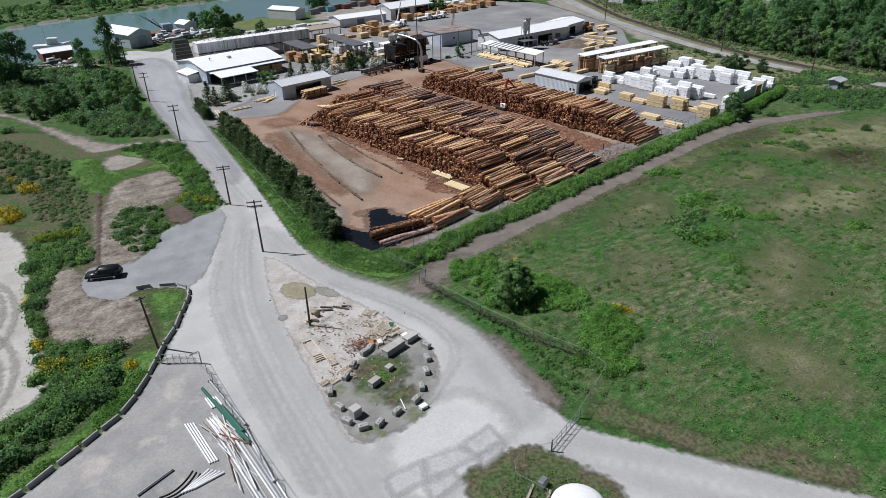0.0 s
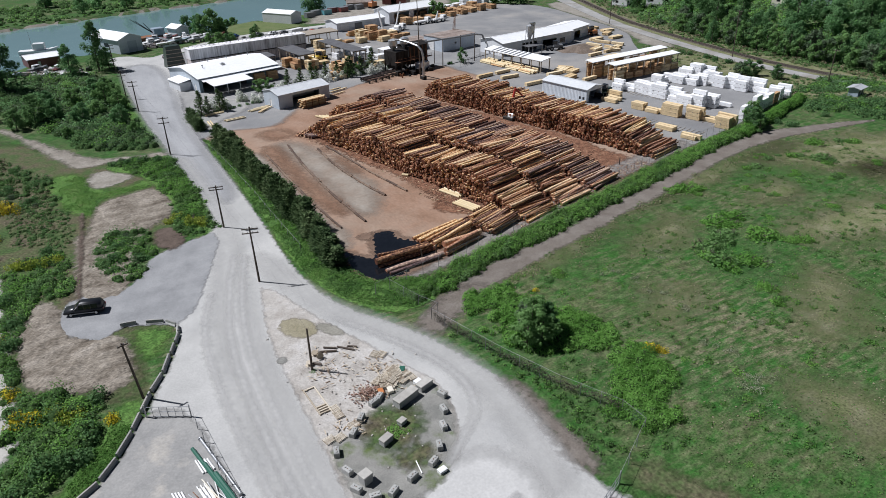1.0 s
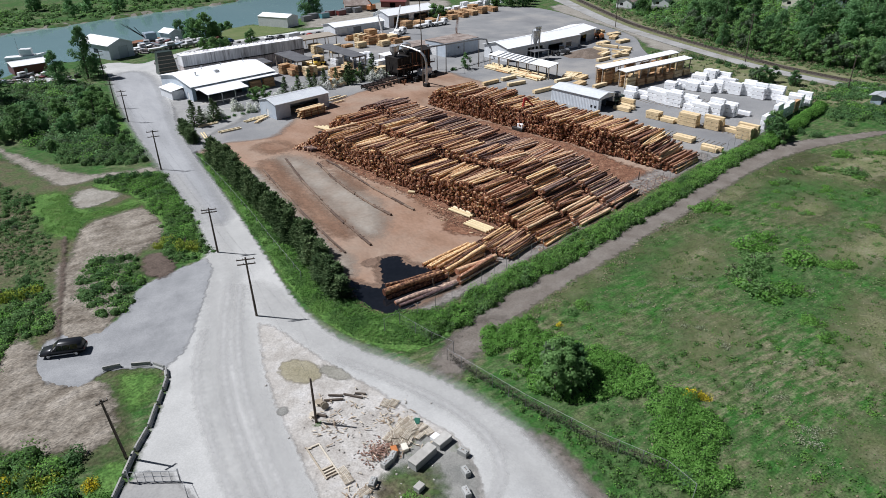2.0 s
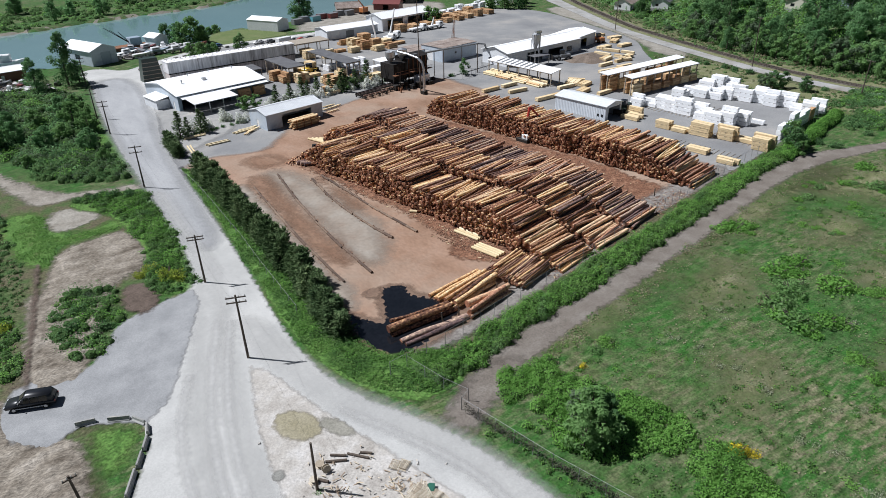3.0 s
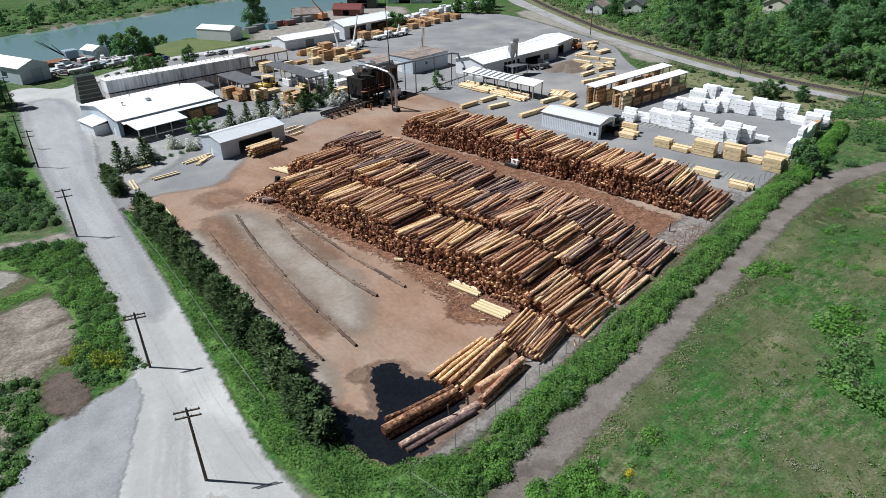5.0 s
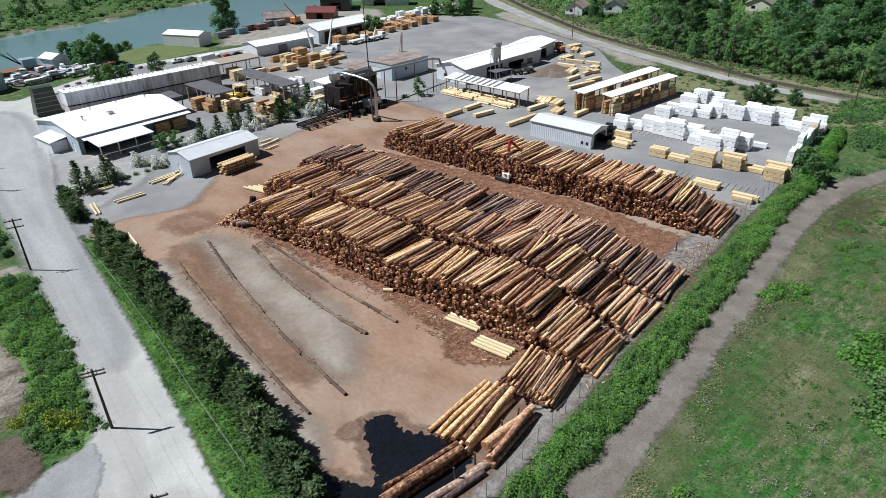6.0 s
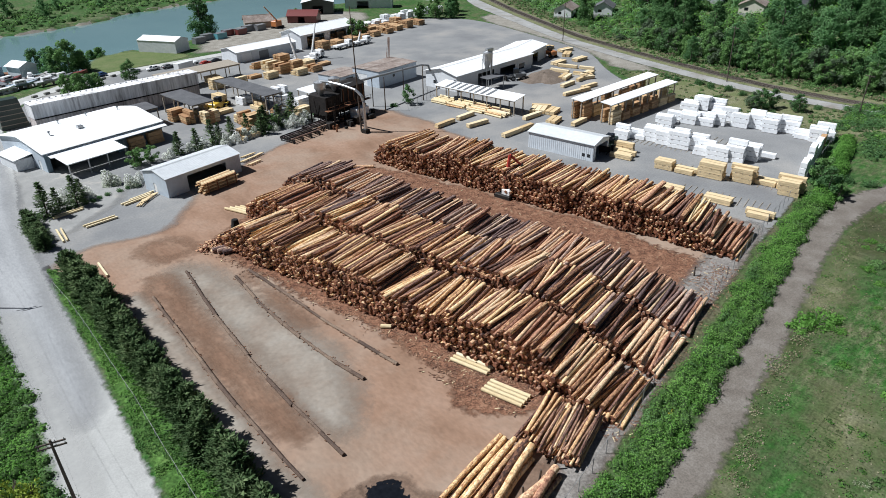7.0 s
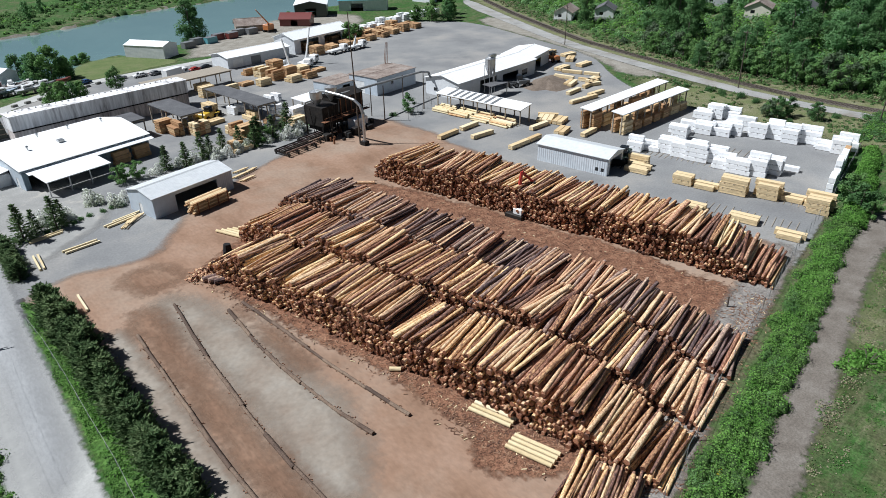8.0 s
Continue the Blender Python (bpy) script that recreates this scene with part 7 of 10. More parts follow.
# river bank trees and the far bank
for x, y, k, s in ((66.9, 322, 0, 1.0), (70.7, 313.3, 1, 1.05), (63.6, 330, 2, 0.75), (86, 336, 3, 0.7), (83, 337, 3, 0.6), (74, 312, 3, 0.8), (68, 317, 2, 0.8)):
    put(TREES[k], x, y, s, label="green tree on the river bank")
put(TALLS[0], 131, 349, 1.15)
put(TALLS[1], 134, 351, 0.95)
put(TREES[1], 178, 352, 0.5)
for x, y, k, s in ((65.2, 279.2, 3, 0.75), (62.3, 282, 1, 0.6), (70.3, 281.5, 3, 0.6), (68, 280, 0, 0.5), (81.2, 284.3, 2, 0.55), (172, 295, 1, 0.75), (178, 298, 3, 0.7), (226, 308, 1, 0.9), (232, 304, 0, 0.8), (238, 309, 2, 0.75), (222, 314, 3, 0.8), (246, 318, 1, 0.9)):
    put(TREES[k], x, y, s, label="green tree behind the mill")
scrub("bank_scrub", [(x, float(far_bank(x)) + 5) for x in range(-130, 420, 25)] + [(x, float(far_bank(x)) + 75) for x in range(420, -130, -25)], 3.6, 0.9, 3.2, 0.7, 30, 0.8, [L_BRAMBLE, L_TREELIGHT, L_WEED, L_LUSH], "green scrub on the far river bank", 33, bare=0.42)
for i in range(24):
    x = rf.uniform(-60, 280)
    y = float(far_bank(x)) + rf.uniform(14, 90)
    put(WOODS[rf.randrange(4)], x, y, rf.uniform(0.4, 0.9), label="green tree on the far river bank")


# wooded hillside beyond the railway
def foot_x(y):
    return float(np.interp(y, [-100, 60, 122, 165, 207, 258, 322, 500], [236, 230, 227, 226, 236, 257, 290, 380]))


HILLSIDE = [(foot_x(y) + 6, y) for y in range(20, 460, 20)] + [(foot_x(y) + 130, y) for y in range(440, 0, -20)]
scrub("hill_scrub", HILLSIDE, 3.7, 1.4, 3.8, 0.8, 56, 0.72, [L_WOOD, L_BRAMBLE, L_WOOD, L_BRAMBLE, L_LUSH], "dense green undergrowth on the wooded hillside", 41)
scrub("bank_weeds", [(foot_x(y) - 5, y) for y in range(80, 360, 20)] + [(foot_x(y) + 6, y) for y in range(340, 60, -20)], 2.0, 0.5, 1.5, 0.8, 40, 0.42, [L_WEED, L_DRY, L_TREELIGHT, L_DRY], "dry and green weeds on the railway bank", 42, "weeds", bare=0.25)
HOUSES = ((287, 184), (291, 170), (275, 245), (268, 262), (300, 208))
n = 0
while n < 150:
    y = rf.uniform(72, 350)
    d = 6 + 108 * rf.random() ** 1.1
    x = foot_x(y) + d
    if any(math.hypot(x - a, y - b) < 13 or math.hypot(x - a + 14, y - b + 9) < 6 for a, b in HOUSES):
        continue
    if y > 190 and d < 42 and rf.random() < 0.92:
        continue
    dark = lattice(np.array(x * 0.035), np.array(y * 0.035), 17) > 0.5
    put(WOODS[rf.choice((2, 0, 0) if dark else (1, 3, 0, 1))], x, y, rf.uniform(0.7, 1.15) * (0.5 if d < 16 else 0.68 if d < 32 else 0.95 if not dark else 1.15), tall=rf.uniform(0.85, 1.2), label="broad-leaved tree of the hillside wood")
    n += 1
for x, y, s in ((262, 207, 1.1), (267, 214, 1.2), (258, 200, 0.95), (264, 251, 0.85), (271, 160, 1.05), (277, 150, 1.2), (268, 141, 0.95), (283, 225, 1.0), (229, 178.5, 0.55), (262, 128, 1.1), (272, 120, 1.2), (255, 186, 0.9), (286, 140, 1.2)):
    put(TALLS[rf.randrange(2)], x, y, s, label="tall dark tree of the hillside wood")
# slender trees at the foot of the slope
for i in range(72):
    y = 82 + (208 - 82) * (i + rf.uniform(-0.4, 0.4)) / 72
    put(SCRUBS[rf.choice((0, 1, 1, 2))], foot_x(y) + rf.uniform(2.5, 9), y, rf.uniform(1.0, 1.7), tall=rf.uniform(0.9, 1.2), label="slender tree at the foot of the wooded slope")
for i in range(22):
    y = rf.uniform(205, 320)
    put(BUSHES[rf.randrange(3)], foot_x(y) + rf.uniform(4, 32), y, rf.uniform(0.5, 1.2), label="rounded bush on the open railway slope")
# shrubs between lumber yard and railway
for x, y, s, k in ((194.2, 137.2, 1.15, 2), (196.5, 135.6, 1.1, 2), (192.6, 138.6, 0.95, 0), (195.2, 139.4, 0.9, 1), (198.4, 129.5, 1.0, 2), (199.6, 130.6, 0.75, 0)):
    put(SCRUBS[k], x, y, s, tall=0.85, label="bushy young tree by the railway road")
for x, y, s in ((204, 171.4, 1), (204.5, 168, 0.9), (205, 161.5, 1), (204, 157, 0.9), (205, 152.3, 1.1), (203, 147, 0.9), (201, 142, 0.9), (202.6, 132, 0.9), (204, 127, 0.8), (192, 133, 0.7), (159.4, 98.6, 0.9), (158.6, 102.4, 0.8), (168.2, 79, 1.0), (174, 99, 0.8)):
    put(DARKS[rf.randrange(3)], x, y, s * 1.1, label="green bush between path and railway")
scrub("bramble_band", [(175, 104), (183, 109.5), (192, 111.5), (196, 103), (212, 92), (222, 80), (204, 74), (186, 86), (180, 92.5), (184, 97)], 1.3, 0.8, 1.9, 0.8, 90, 0.36, [L_BRAMBLE, L_SHRUB, L_WEED], "dense bramble band between path and railway", 44, "bramble", bare=0.3)
scrub("bramble_band", [(187, 117.5), (201, 119), (213, 123), (222, 114), (222, 101), (208, 102), (203, 108), (192, 114.5)], 1.3, 0.7, 1.7, 0.8, 80, 0.36, [L_BRAMBLE, L_SHRUB, L_TREE], "dense bramble band below the railway", 45, "bramble", bare=0.3)
scrub("rail_verge", [(184.5, 116), (186, 150), (190, 170), (203, 190), (211, 180), (206.5, 150), (206.5, 120), (212, 95), (195, 98)], 1.7, 0.35, 1.1, 0.8, 34, 0.3, [L_WEED, L_DRY, L_GRASS], "weedy verge beside the lumber yard", 43, "weeds", bare=0.42)
for x, y, s in ((149.0, 102.5, 0.95), (151.2, 104.5, 1.1), (152.8, 105.6, 0.9), (148.2, 100.2, 0.6), (150.4, 101.8, 0.7)):
    put(SCRUBS[rf.choice((1, 2))], x, y, s * 1.1, label="bushy sapling at the fence corner")
# planting between warehouse, shed and mill
for x, y, s in ((37.0, 192.2, 0.9), (39.2, 194, 0.6), (42.4, 193.6, 0.82), (43.8, 195.6, 0.6), (71.2, 207.4, 0.72), (67.4, 208.6, 0.7), (75.7, 209.6, 0.8), (80.6, 209.8, 0.75), (98.2, 211.9, 1.0), (87.8, 208.7, 0.8), (85, 210.6, 0.7), (93.5, 210.8, 0.75), (90, 211.5, 0.8), (78, 211, 0.6)):
    put(FIRS[rf.randrange(2)], x, y, s * 1.3)
for x, y, s in ((57.3, 207.2, 0.5), (61.2, 207.6, 0.48), (59, 208.4, 0.45), (91.4, 210.5, 0.5), (89.5, 211.5, 0.42)):
    put(SCRUBS[1], x, y, s * 1.7, tall=0.85, label="small leafy tree by the warehouse")
for x, y, s in ((40.7, 197.2, 1.0), (44.8, 196.2, 0.9), (50.2, 200.1, 1.2), (53.1, 196.4, 1.0), (55.0, 197.6, 0.9), (65.0, 207.5, 0.9), (69.9, 208.3, 0.9), (73.5, 208.6, 0.9), (77.8, 207.0, 1.1), (80.2, 207.2, 1.0), (83.3, 208.0, 1.1), (85.6, 208.4, 1.0), (96.1, 208.8, 1.2), (99.3, 209.6, 1.1), (101.7, 211.0, 1.0), (91.5, 209.2, 0.8)):
    put(BLOSSOMS[rf.randrange(2)], x, y, s * 1.0, tall=1.5)
for x, y, s in ((40.7, 193.0, 0.5), (35.8, 193.3, 0.55), (45.2, 193.9, 0.5), (48.1, 195.1, 0.5), (50.4, 195.4, 0.5), (52.4, 195.9, 0.5), (54.1, 195.7, 0.5), (46.6, 194.6, 0.5), (94, 211.5, 0.8), (104.5, 212.5, 0.8)):
    put(DARKS[rf.randrange(3)], x, y, s)
put(SCRUBS[2], 129.5, 204.6, 1.0, label="dark leaning tree in the mill yard")
put(DARKS[1], 125.5, 205.5, 0.8)

# ---- lumber ----


def lumber_pack(long, wide, high, wrapped, mat, rows=6, seed=0):
    """A bundle of boards on bearers, or the same in a white wrap, long side along x."""
    rng = random.Random(seed)
    label = "white-wrapped bundle of lumber on bearers" if wrapped else "bundle of pale sawn boards on bearers"
    p = thing("lumber_pack", 0, 0, -400, 0, label, "lumber pack", "lumber packs of the yard")
    g = Geo()
    if wrapped:
        vs = []
        g.slab(-long / 2, -wide / 2, 0.1, long / 2, wide / 2, high, 0.05)
        for i in range(3):
            x = (-0.33 + 0.33 * i) * long
            g.box(x - 0.03, -wide / 2 - 0.012, 0.1, x + 0.03, wide / 2 + 0.012, high + 0.012)
        part("wrap", g, M_WRAP, p)
    else:
        ch, edge = (high - 0.1) / rows, []
        for r in range(rows):
            a, b, w = 0.1 + r * ch, 0.1 + (r + 1) * ch, wide / 2 - rng.uniform(0, 0.05)
            edge += [(w - 0.05, a), (w, a + 0.015), (w, b - 0.015), (w - 0.05, b)]
        g.prism(edge + [(-y, z) for y, z in reversed(edge)], -long / 2, long / 2)
        part("board_layer", g, mat, p)
    for i in range(3):
        x = (-0.36 + 0.36 * i) * long
        part("bearer", Geo().box(x - 0.05, -wide / 2 - 0.1, 0, x + 0.05, wide / 2 + 0.1, 0.1), M_GREYWOOD, p)
    return p


WRAPS = [lumber_pack(l, 1.15, h, True, None, seed=i) for i, (l, h) in enumerate(((3.4, 1.05), (3.8, 1.15), (4.6, 0.95)))]
YELLOWS = [lumber_pack(l, 1.15, h, False, M_LUMBER, seed=i) for i, (l, h) in enumerate(((3.6, 0.95), (4.8, 1.05), (6.0, 0.9)))]
CEDARS = [lumber_pack(l, 1.15, h, False, M_LUMBER_RED, seed=i + 5) for i, (l, h) in enumerate(((3.6, 0.95), (4.8, 1.05)))]
PACK_KINDS = WRAPS + YELLOWS + CEDARS
PACK_H = {id(k): h for k, h in zip(PACK_KINDS, (1.05, 1.15, 0.95, 0.95, 1.05, 0.9, 0.95, 1.05))}
rp = random.Random(21)


def pile(kinds, x, y, turn, high, wide=2, scale=1.0):
    """Packs side by side and on top of one another; long side turned."""
    c, s = math.cos(radians(turn)), math.sin(radians(turn))
    for w in range(wide):
        z = 0.03
        top = high if w == 0 else max(1, high - rp.choice((0, 0, 1)))
        k = rp.choice(kinds)
        for i in range(top):
            off = (w - (wide - 1) / 2) * 1.3
            j = rp.uniform(-0.15, 0.15)
            copy_thing(k, pose(x - s * off + c * j, y + c * off + s * j, z, 0, 0, turn + rp.uniform(-1.2, 1.2)) @ Matrix.Diagonal((scale, scale, scale, 1)))
            z += PACK_H[id(k)] * scale


FAR = {"wrap": Geo(), "yellow": Geo(), "cedar": Geo()}


def far_pile(tone, x, y, turn, high, wide=2, long=4.2):
    """Distant packs, too small to pick apart."""
    for w in range(wide):
        z = 0.03
        for i in range(max(1, high - (rp.choice((0, 0, 1)) if w else 0))):
            m = pose(x, y, z, 0, 0, turn + rp.uniform(-0.7, 0.7)) @ pose(rp.uniform(-0.1, 0.1), (w - (wide - 1) / 2) * 1.32, 0)
            if tone == "wrap":
                FAR[tone].slab(-long / 2, -0.58, 0.1, long / 2, 0.58, 1.02, 0.03, at=m)
            else:
                for k in range(4):
                    e = rp.uniform(-0.05, 0.05)
                    FAR[tone].box(-long / 2 + e, -0.58, 0.1 + k * 0.23, long / 2 + e, 0.58, 0.315 + k * 0.23, at=m)
            for b in (-0.35, 0.35):
                FAR[tone].box(b * long - 0.06, -0.6, 0, b * long + 0.06, 0.6, 0.1, at=m)
            z += 1.03


T_V = 102.4
for x, y, h in ((148.6, 147.9, 3), (151.3, 145.2, 2), (152.2, 142.4, 3), (152.2, 139.0, 3), (152.5, 135.4, 4), (154.2, 131.8, 3), (152.4, 129.0, 3), (152.2, 126.0, 3), (153.4, 123.0, 4), (156.8, 121.2, 3)):
    pile(WRAPS, x, y, T_V, h, 2)
pile(WRAPS[:1], 160.6, 119.4, T_V, 1, 1)
for x, y, h in ((162.5, 145.4, 3), (166, 147.5, 2), (170.5, 147.5, 2), (169.8, 143.4, 3), (171.3, 140.2, 3), (174.0, 138.6, 3), (180.5, 149.5, 2), (183.0, 147.6, 3), (185.0, 144.8, 3), (180.6, 141.4, 2)):
    pile(WRAPS, x, y, T_V, h, 2)
for x, y, h in ((179.0, 137.6, 3), (176.2, 133.6, 3), (178.0, 130.8, 4), (177.6, 126.9, 4), (180.4, 123.9, 4), (178.6, 119.6, 2), (178.4, 116.6, 3), (182.0, 116.6, 3)):
    pile(WRAPS, x, y, T_V, h, 2)
for x, y, h in ((155.2, 109.6, 3), (158.5, 110.3, 3), (162.2, 111.2, 4), (166.4, 112.2, 3), (170, 113.0, 3)):
    pile(WRAPS, x, y, T_V - 90, h, 1)
pile(CEDARS, 174.2, 114.0, 12, 3, 1)
for x, y, h, w, t in ((139.2, 130.6, 2, 2, T_V), (140.0, 126.4, 1, 2, T_V), (141.8, 121.6, 3, 2, T_V), (144.2, 116.4, 3, 2, T_V), (146.2, 112.6, 1, 2, T_V), (145.0, 107.6, 3, 3, T_V), (131.0, 106.6, 1, 2, T_V), (130.2, 123.0, 1, 2, T_V), (131.8, 114.6, 1, 2, T_V), (141.0, 142.5, 2, 2, T_V), (138.6, 140.4, 1, 3, T_V)):
    pile(YELLOWS[:2], x, y, t, h, w)
pile(YELLOWS[1:2], 153.2, 136.0 - 1.8, T_V, 1, 1)
for x, y in ((61.7, 218.9), (66.3, 219.9)):
    pile(CEDARS[:1], x, y, 12.4, 3, 1)
# long low rows behind the shed
for x, y, t in ((182.5, 193.4, 20), (190.2, 191.0, 15), (196, 207.6, 8), (205, 206, 5), (208, 214, 30), (206, 222, 10), (211, 226, 10), (203, 228, 5), (207, 231, 5), (213, 219, 0)):
    far_pile("yellow", x, y, t, 1, 2, 6.0)
for x, y, h, w, t in ((150.5, 175.5, 1, 3, 30), (146.2, 166.6, 1, 2, 20), (152, 172, 1, 2, 20), (84.5, 207.8, 1, 1, 12)):
    far_pile("yellow", x, y, t, h, w, 5.0)
for x, y, t, ln in ((193.9, 202.1, -70, 11.7), (187.1, 199.7, -77, 15.0), (175.9, 187.0, 9, 17.1), (186.9, 187.9, -18, 4.0), (169.7, 180.1, -3, 9.6), (178.9, 181.4, 0, 7.0), (124.7, 183.4, 8, 14.4), (130.6, 177.8, -1, 9.0), (131.7, 167.1, 5, 10.4), (145.1, 172.9, 3, 6.9), (153.4, 177.0, -51, 5.1), (149.9, 161.6, 9, 6.0)):
    far_pile("yellow", x, y, t, 1, 1, min(ln, 6.5))
    if ln > 9:
        far_pile("yellow", x + 0.55 * ln * math.cos(radians(t)), y + 0.55 * ln * math.sin(radians(t)), t, 1, 1, ln * 0.42)
for x, y, h, w, t in ((76.7, 234.3, 3, 2, 12), (80.0, 234.2, 2, 2, 12), (81.7, 226.6, 3, 2, 100), (88.8, 219.9, 3, 1, 12), (86.7, 213.9, 3, 1, 100), (92.7, 219.1, 2, 2, 12), (100.8, 223.7, 1, 2, 12)):
    far_pile("cedar" if h == 3 else "yellow", x, y, t, h, w, 3.6)
for i in range(7):
    far_pile("wrap", 95.5 + i * 2.5, 236.5 + i * 0.6, 102, 2, 1, 3.2)
# under the racks
for rx, ry, ln, tt in ((151.6, 162.4, 37, 4), (154.2, 155.5, 31, 2.5)):
    for i in range(int(ln / 4.4)):
        a, b = radians(tt), 2.4 + i * 4.4
        for side in (0.3, 3.0):
            far_pile(rp.choice(("cedar", "cedar", "yellow")), rx + math.cos(a) * b - math.sin(a) * side, ry + math.sin(a) * b + math.cos(a) * side, tt, rp.choice((2, 3, 4)), 1, rp.uniform(2.8, 4.0))
# mill interior yard
for x, y, h, w, t in ((78.0, 230.5, 3, 2, 95), (78.6, 235, 2, 2, 95), (82.5, 226.5, 3, 2, 10), (89.2, 221.5, 2, 2, 12), (89.6, 216.5, 3, 2, 12), (84.6, 210.2, 2, 2, 12), (92.5, 219, 2, 2, 12), (86.5, 237.5, 2, 2, 12), (88.6, 232, 1, 2, 12), (97, 229, 2, 2, 95), (103.5, 216.5, 2, 2, 12), (100, 222, 1, 3, 12), (91, 240, 3, 2, 95)):
    far_pile(rp.choice(("yellow", "yellow", "cedar")), x, y, t, h, w)
for x, y, h, w, t in ((106, 221, 3, 2, 12), (110, 222, 2, 2, 12), (103, 226, 3, 1, 12)):
    far_pile("wrap", x, y, t, h, w)
for x, y, h, w, t in ((122, 262, 3, 3, 12), (127.5, 263.5, 3, 3, 12), (133, 265, 2, 3, 12), (121, 268.5, 3, 3, 12), (126.5, 270, 4, 3, 12), (119, 274, 2, 2, 12), (112, 262, 1, 2, 12), (116, 258, 2, 2, 12), (138, 262, 1, 2, 12), (131, 257, 2, 3, 12), (125, 256, 2, 3, 12), (104, 255, 3, 2, 12), (98, 258, 3, 2, 12), (92, 265, 2, 2, 8), (100, 266, 2, 2, 8)):
    far_pile(rp.choice(("cedar", "yellow")), x, y, t, h, w)
for i in range(26):
    u_, v_ = i % 9, i // 9
    far_pile("cedar", 152 + u_ * 7.2 + rp.uniform(-0.6, 0.6), 284.5 + v_ * 4.5 + u_ * 2.0 + rp.uniform(-0.6, 0.6), 14, rp.choice((2, 2, 3)), 3)
for i in range(16):
    u_, v_ = i % 8, i // 8
    far_pile("wrap", 185 + u_ * 6.6 + rp.uniform(-0.6, 0.6), 305 + v_ * 5.5 + u_ * 2.4, 14, rp.choice((2, 3)), 2)
for tone, mat, label in (("wrap", M_WRAP, "white-wrapped lumber bundles far back in the yard"), ("yellow", M_LUMBER, "pale lumber bundles laid out in the mill yard"), ("cedar", M_LUMBER_RED, "reddish lumber bundles in racks and rows")):
    tagged(new("lumber_bundles", FAR[tone].mesh("lumber_bundles", mat)), label, "lumber", kind="stuff")
# bearers laid out on the asphalt between the packs
for x0, y0, n, st in ((141.5, 132.5, 22, 1.15), (149.5, 146.5, 24, 1.15), (132.5, 122.5, 14, 1.2), (160.5, 143.0, 10, 1.5)):
    for i in range(n):
        x, y = x0 + 0.215 * i * st + rp.uniform(-0.3, 0.3), y0 - 0.977 * i * st
        d = thing("bearer_timber", x, y, 0.03, 12.4 + rp.uniform(-3, 3), "dark timber bearer lying on the asphalt", "timber", "timber bearers")
        part("beam", Geo().slab(-2.1, -0.06, 0, 2.1, 0.06, 0.1, 0.02), M_GREYWOOD, d)

# ---- fences, gates ----


def chain_fence(name, points, h, label, gap=3.0, mesh=True, parent=None):
    f = parent or thing(name, 0, 0, 0, 0, label, "fence")
    g = Geo()
    r = Geo()
    for a, b in zip(points, points[1:]):
        a, b = Vector((*a, 0)), Vector((*b, 0))
        n = max(1, round((b - a).length / gap))
        for i in range(n + 1):
            p = a.lerp(b, i / n)
            part("post", Geo().tube((p.x, p.y, -0.1), (p.x, p.y, h + 0.05), 0.04, n=6), M_FENCE, f)
        r.tube((a.x, a.y, h), (b.x, b.y, h), 0.02, n=5)
        d = (b - a).normalized()
        k = int((b - a).length / 0.28)
        for i in range(k):
            for way in (1, -1):
                p = a + d * (i * 0.28)
                q = p + d * (way * 0.7 * h)
                t = max(0.0, min((b - a).length, (q - a).dot(d)))
                full = (q - p).dot(d)
                cut = ((a + d * t) - p).dot(d) / full if full else 0
                g.add([(p.x, p.y, 0.05), (p.x, p.y, 0.062), (p.x + (q.x - p.x) * cut, p.y + (q.y - p.y) * cut, h * cut), (p.x + (q.x - p.x) * cut, p.y + (q.y - p.y) * cut, h * cut - 0.012)], [(0, 1, 2, 3)])
    part("top_rail", r, M_FENCE, f)
    if mesh:
        part("wire_mesh", g, M_FENCE, f, kind="stuff")
    return f


chain_fence("chain_link_fence", [(36.4, 84.6), (38.9, 84.9), (51.8, 87.3), (63, 89.6), (78.6, 93.0), (88, 95.6), (107.5, 99.7), (129, 104.0), (150, 107.4), (182, 114.0)], 2.1, "chain-link fence round the log yard")
chain_fence("chain_link_fence", [(41.7, 75.6), (40.2, 74.8), (43.2, 62.7), (45.9, 54.2), (49.0, 47.2), (49.0, 43.8), (41.4, 39.9)], 1.8, "sagging chain-link fence along the meadow", 2.6)
chain_fence("chain_link_fence", [(41.7, 75.6), (40.4, 78.8), (38.9, 84.9)], 1.8, "short chain-link fence between road and hedge", 2.6)
chain_fence("chain_link_fence", [(7.1, 72.7), (7.7, 63.1), (8.3, 55.5), (9.3, 46.6), (11, 28)], 1.8, "chain-link fence beside the stored pipes", 2.6)
chain_fence("chain_link_fence", [(35.3, 37.6), (32.4, 38.2), (30.5, 37.7), (29.6, 36.2), (31, 33)], 1.5, "low chain-link fence beside the tank", 2.0)
chain_fence("rail_fence", [(31.6, 164), (32.1, 157), (32.3, 147), (32.3, 139), (32.4, 130), (32.1, 119.8), (32.0, 104)], 1.3, "low wire fence along the conifer hedge", 3.2, mesh=False)
chain_fence("chain_link_fence", [(126, 200), (138, 205), (142, 212)], 2.0, "chain-link fence in the mill yard", 2.6)


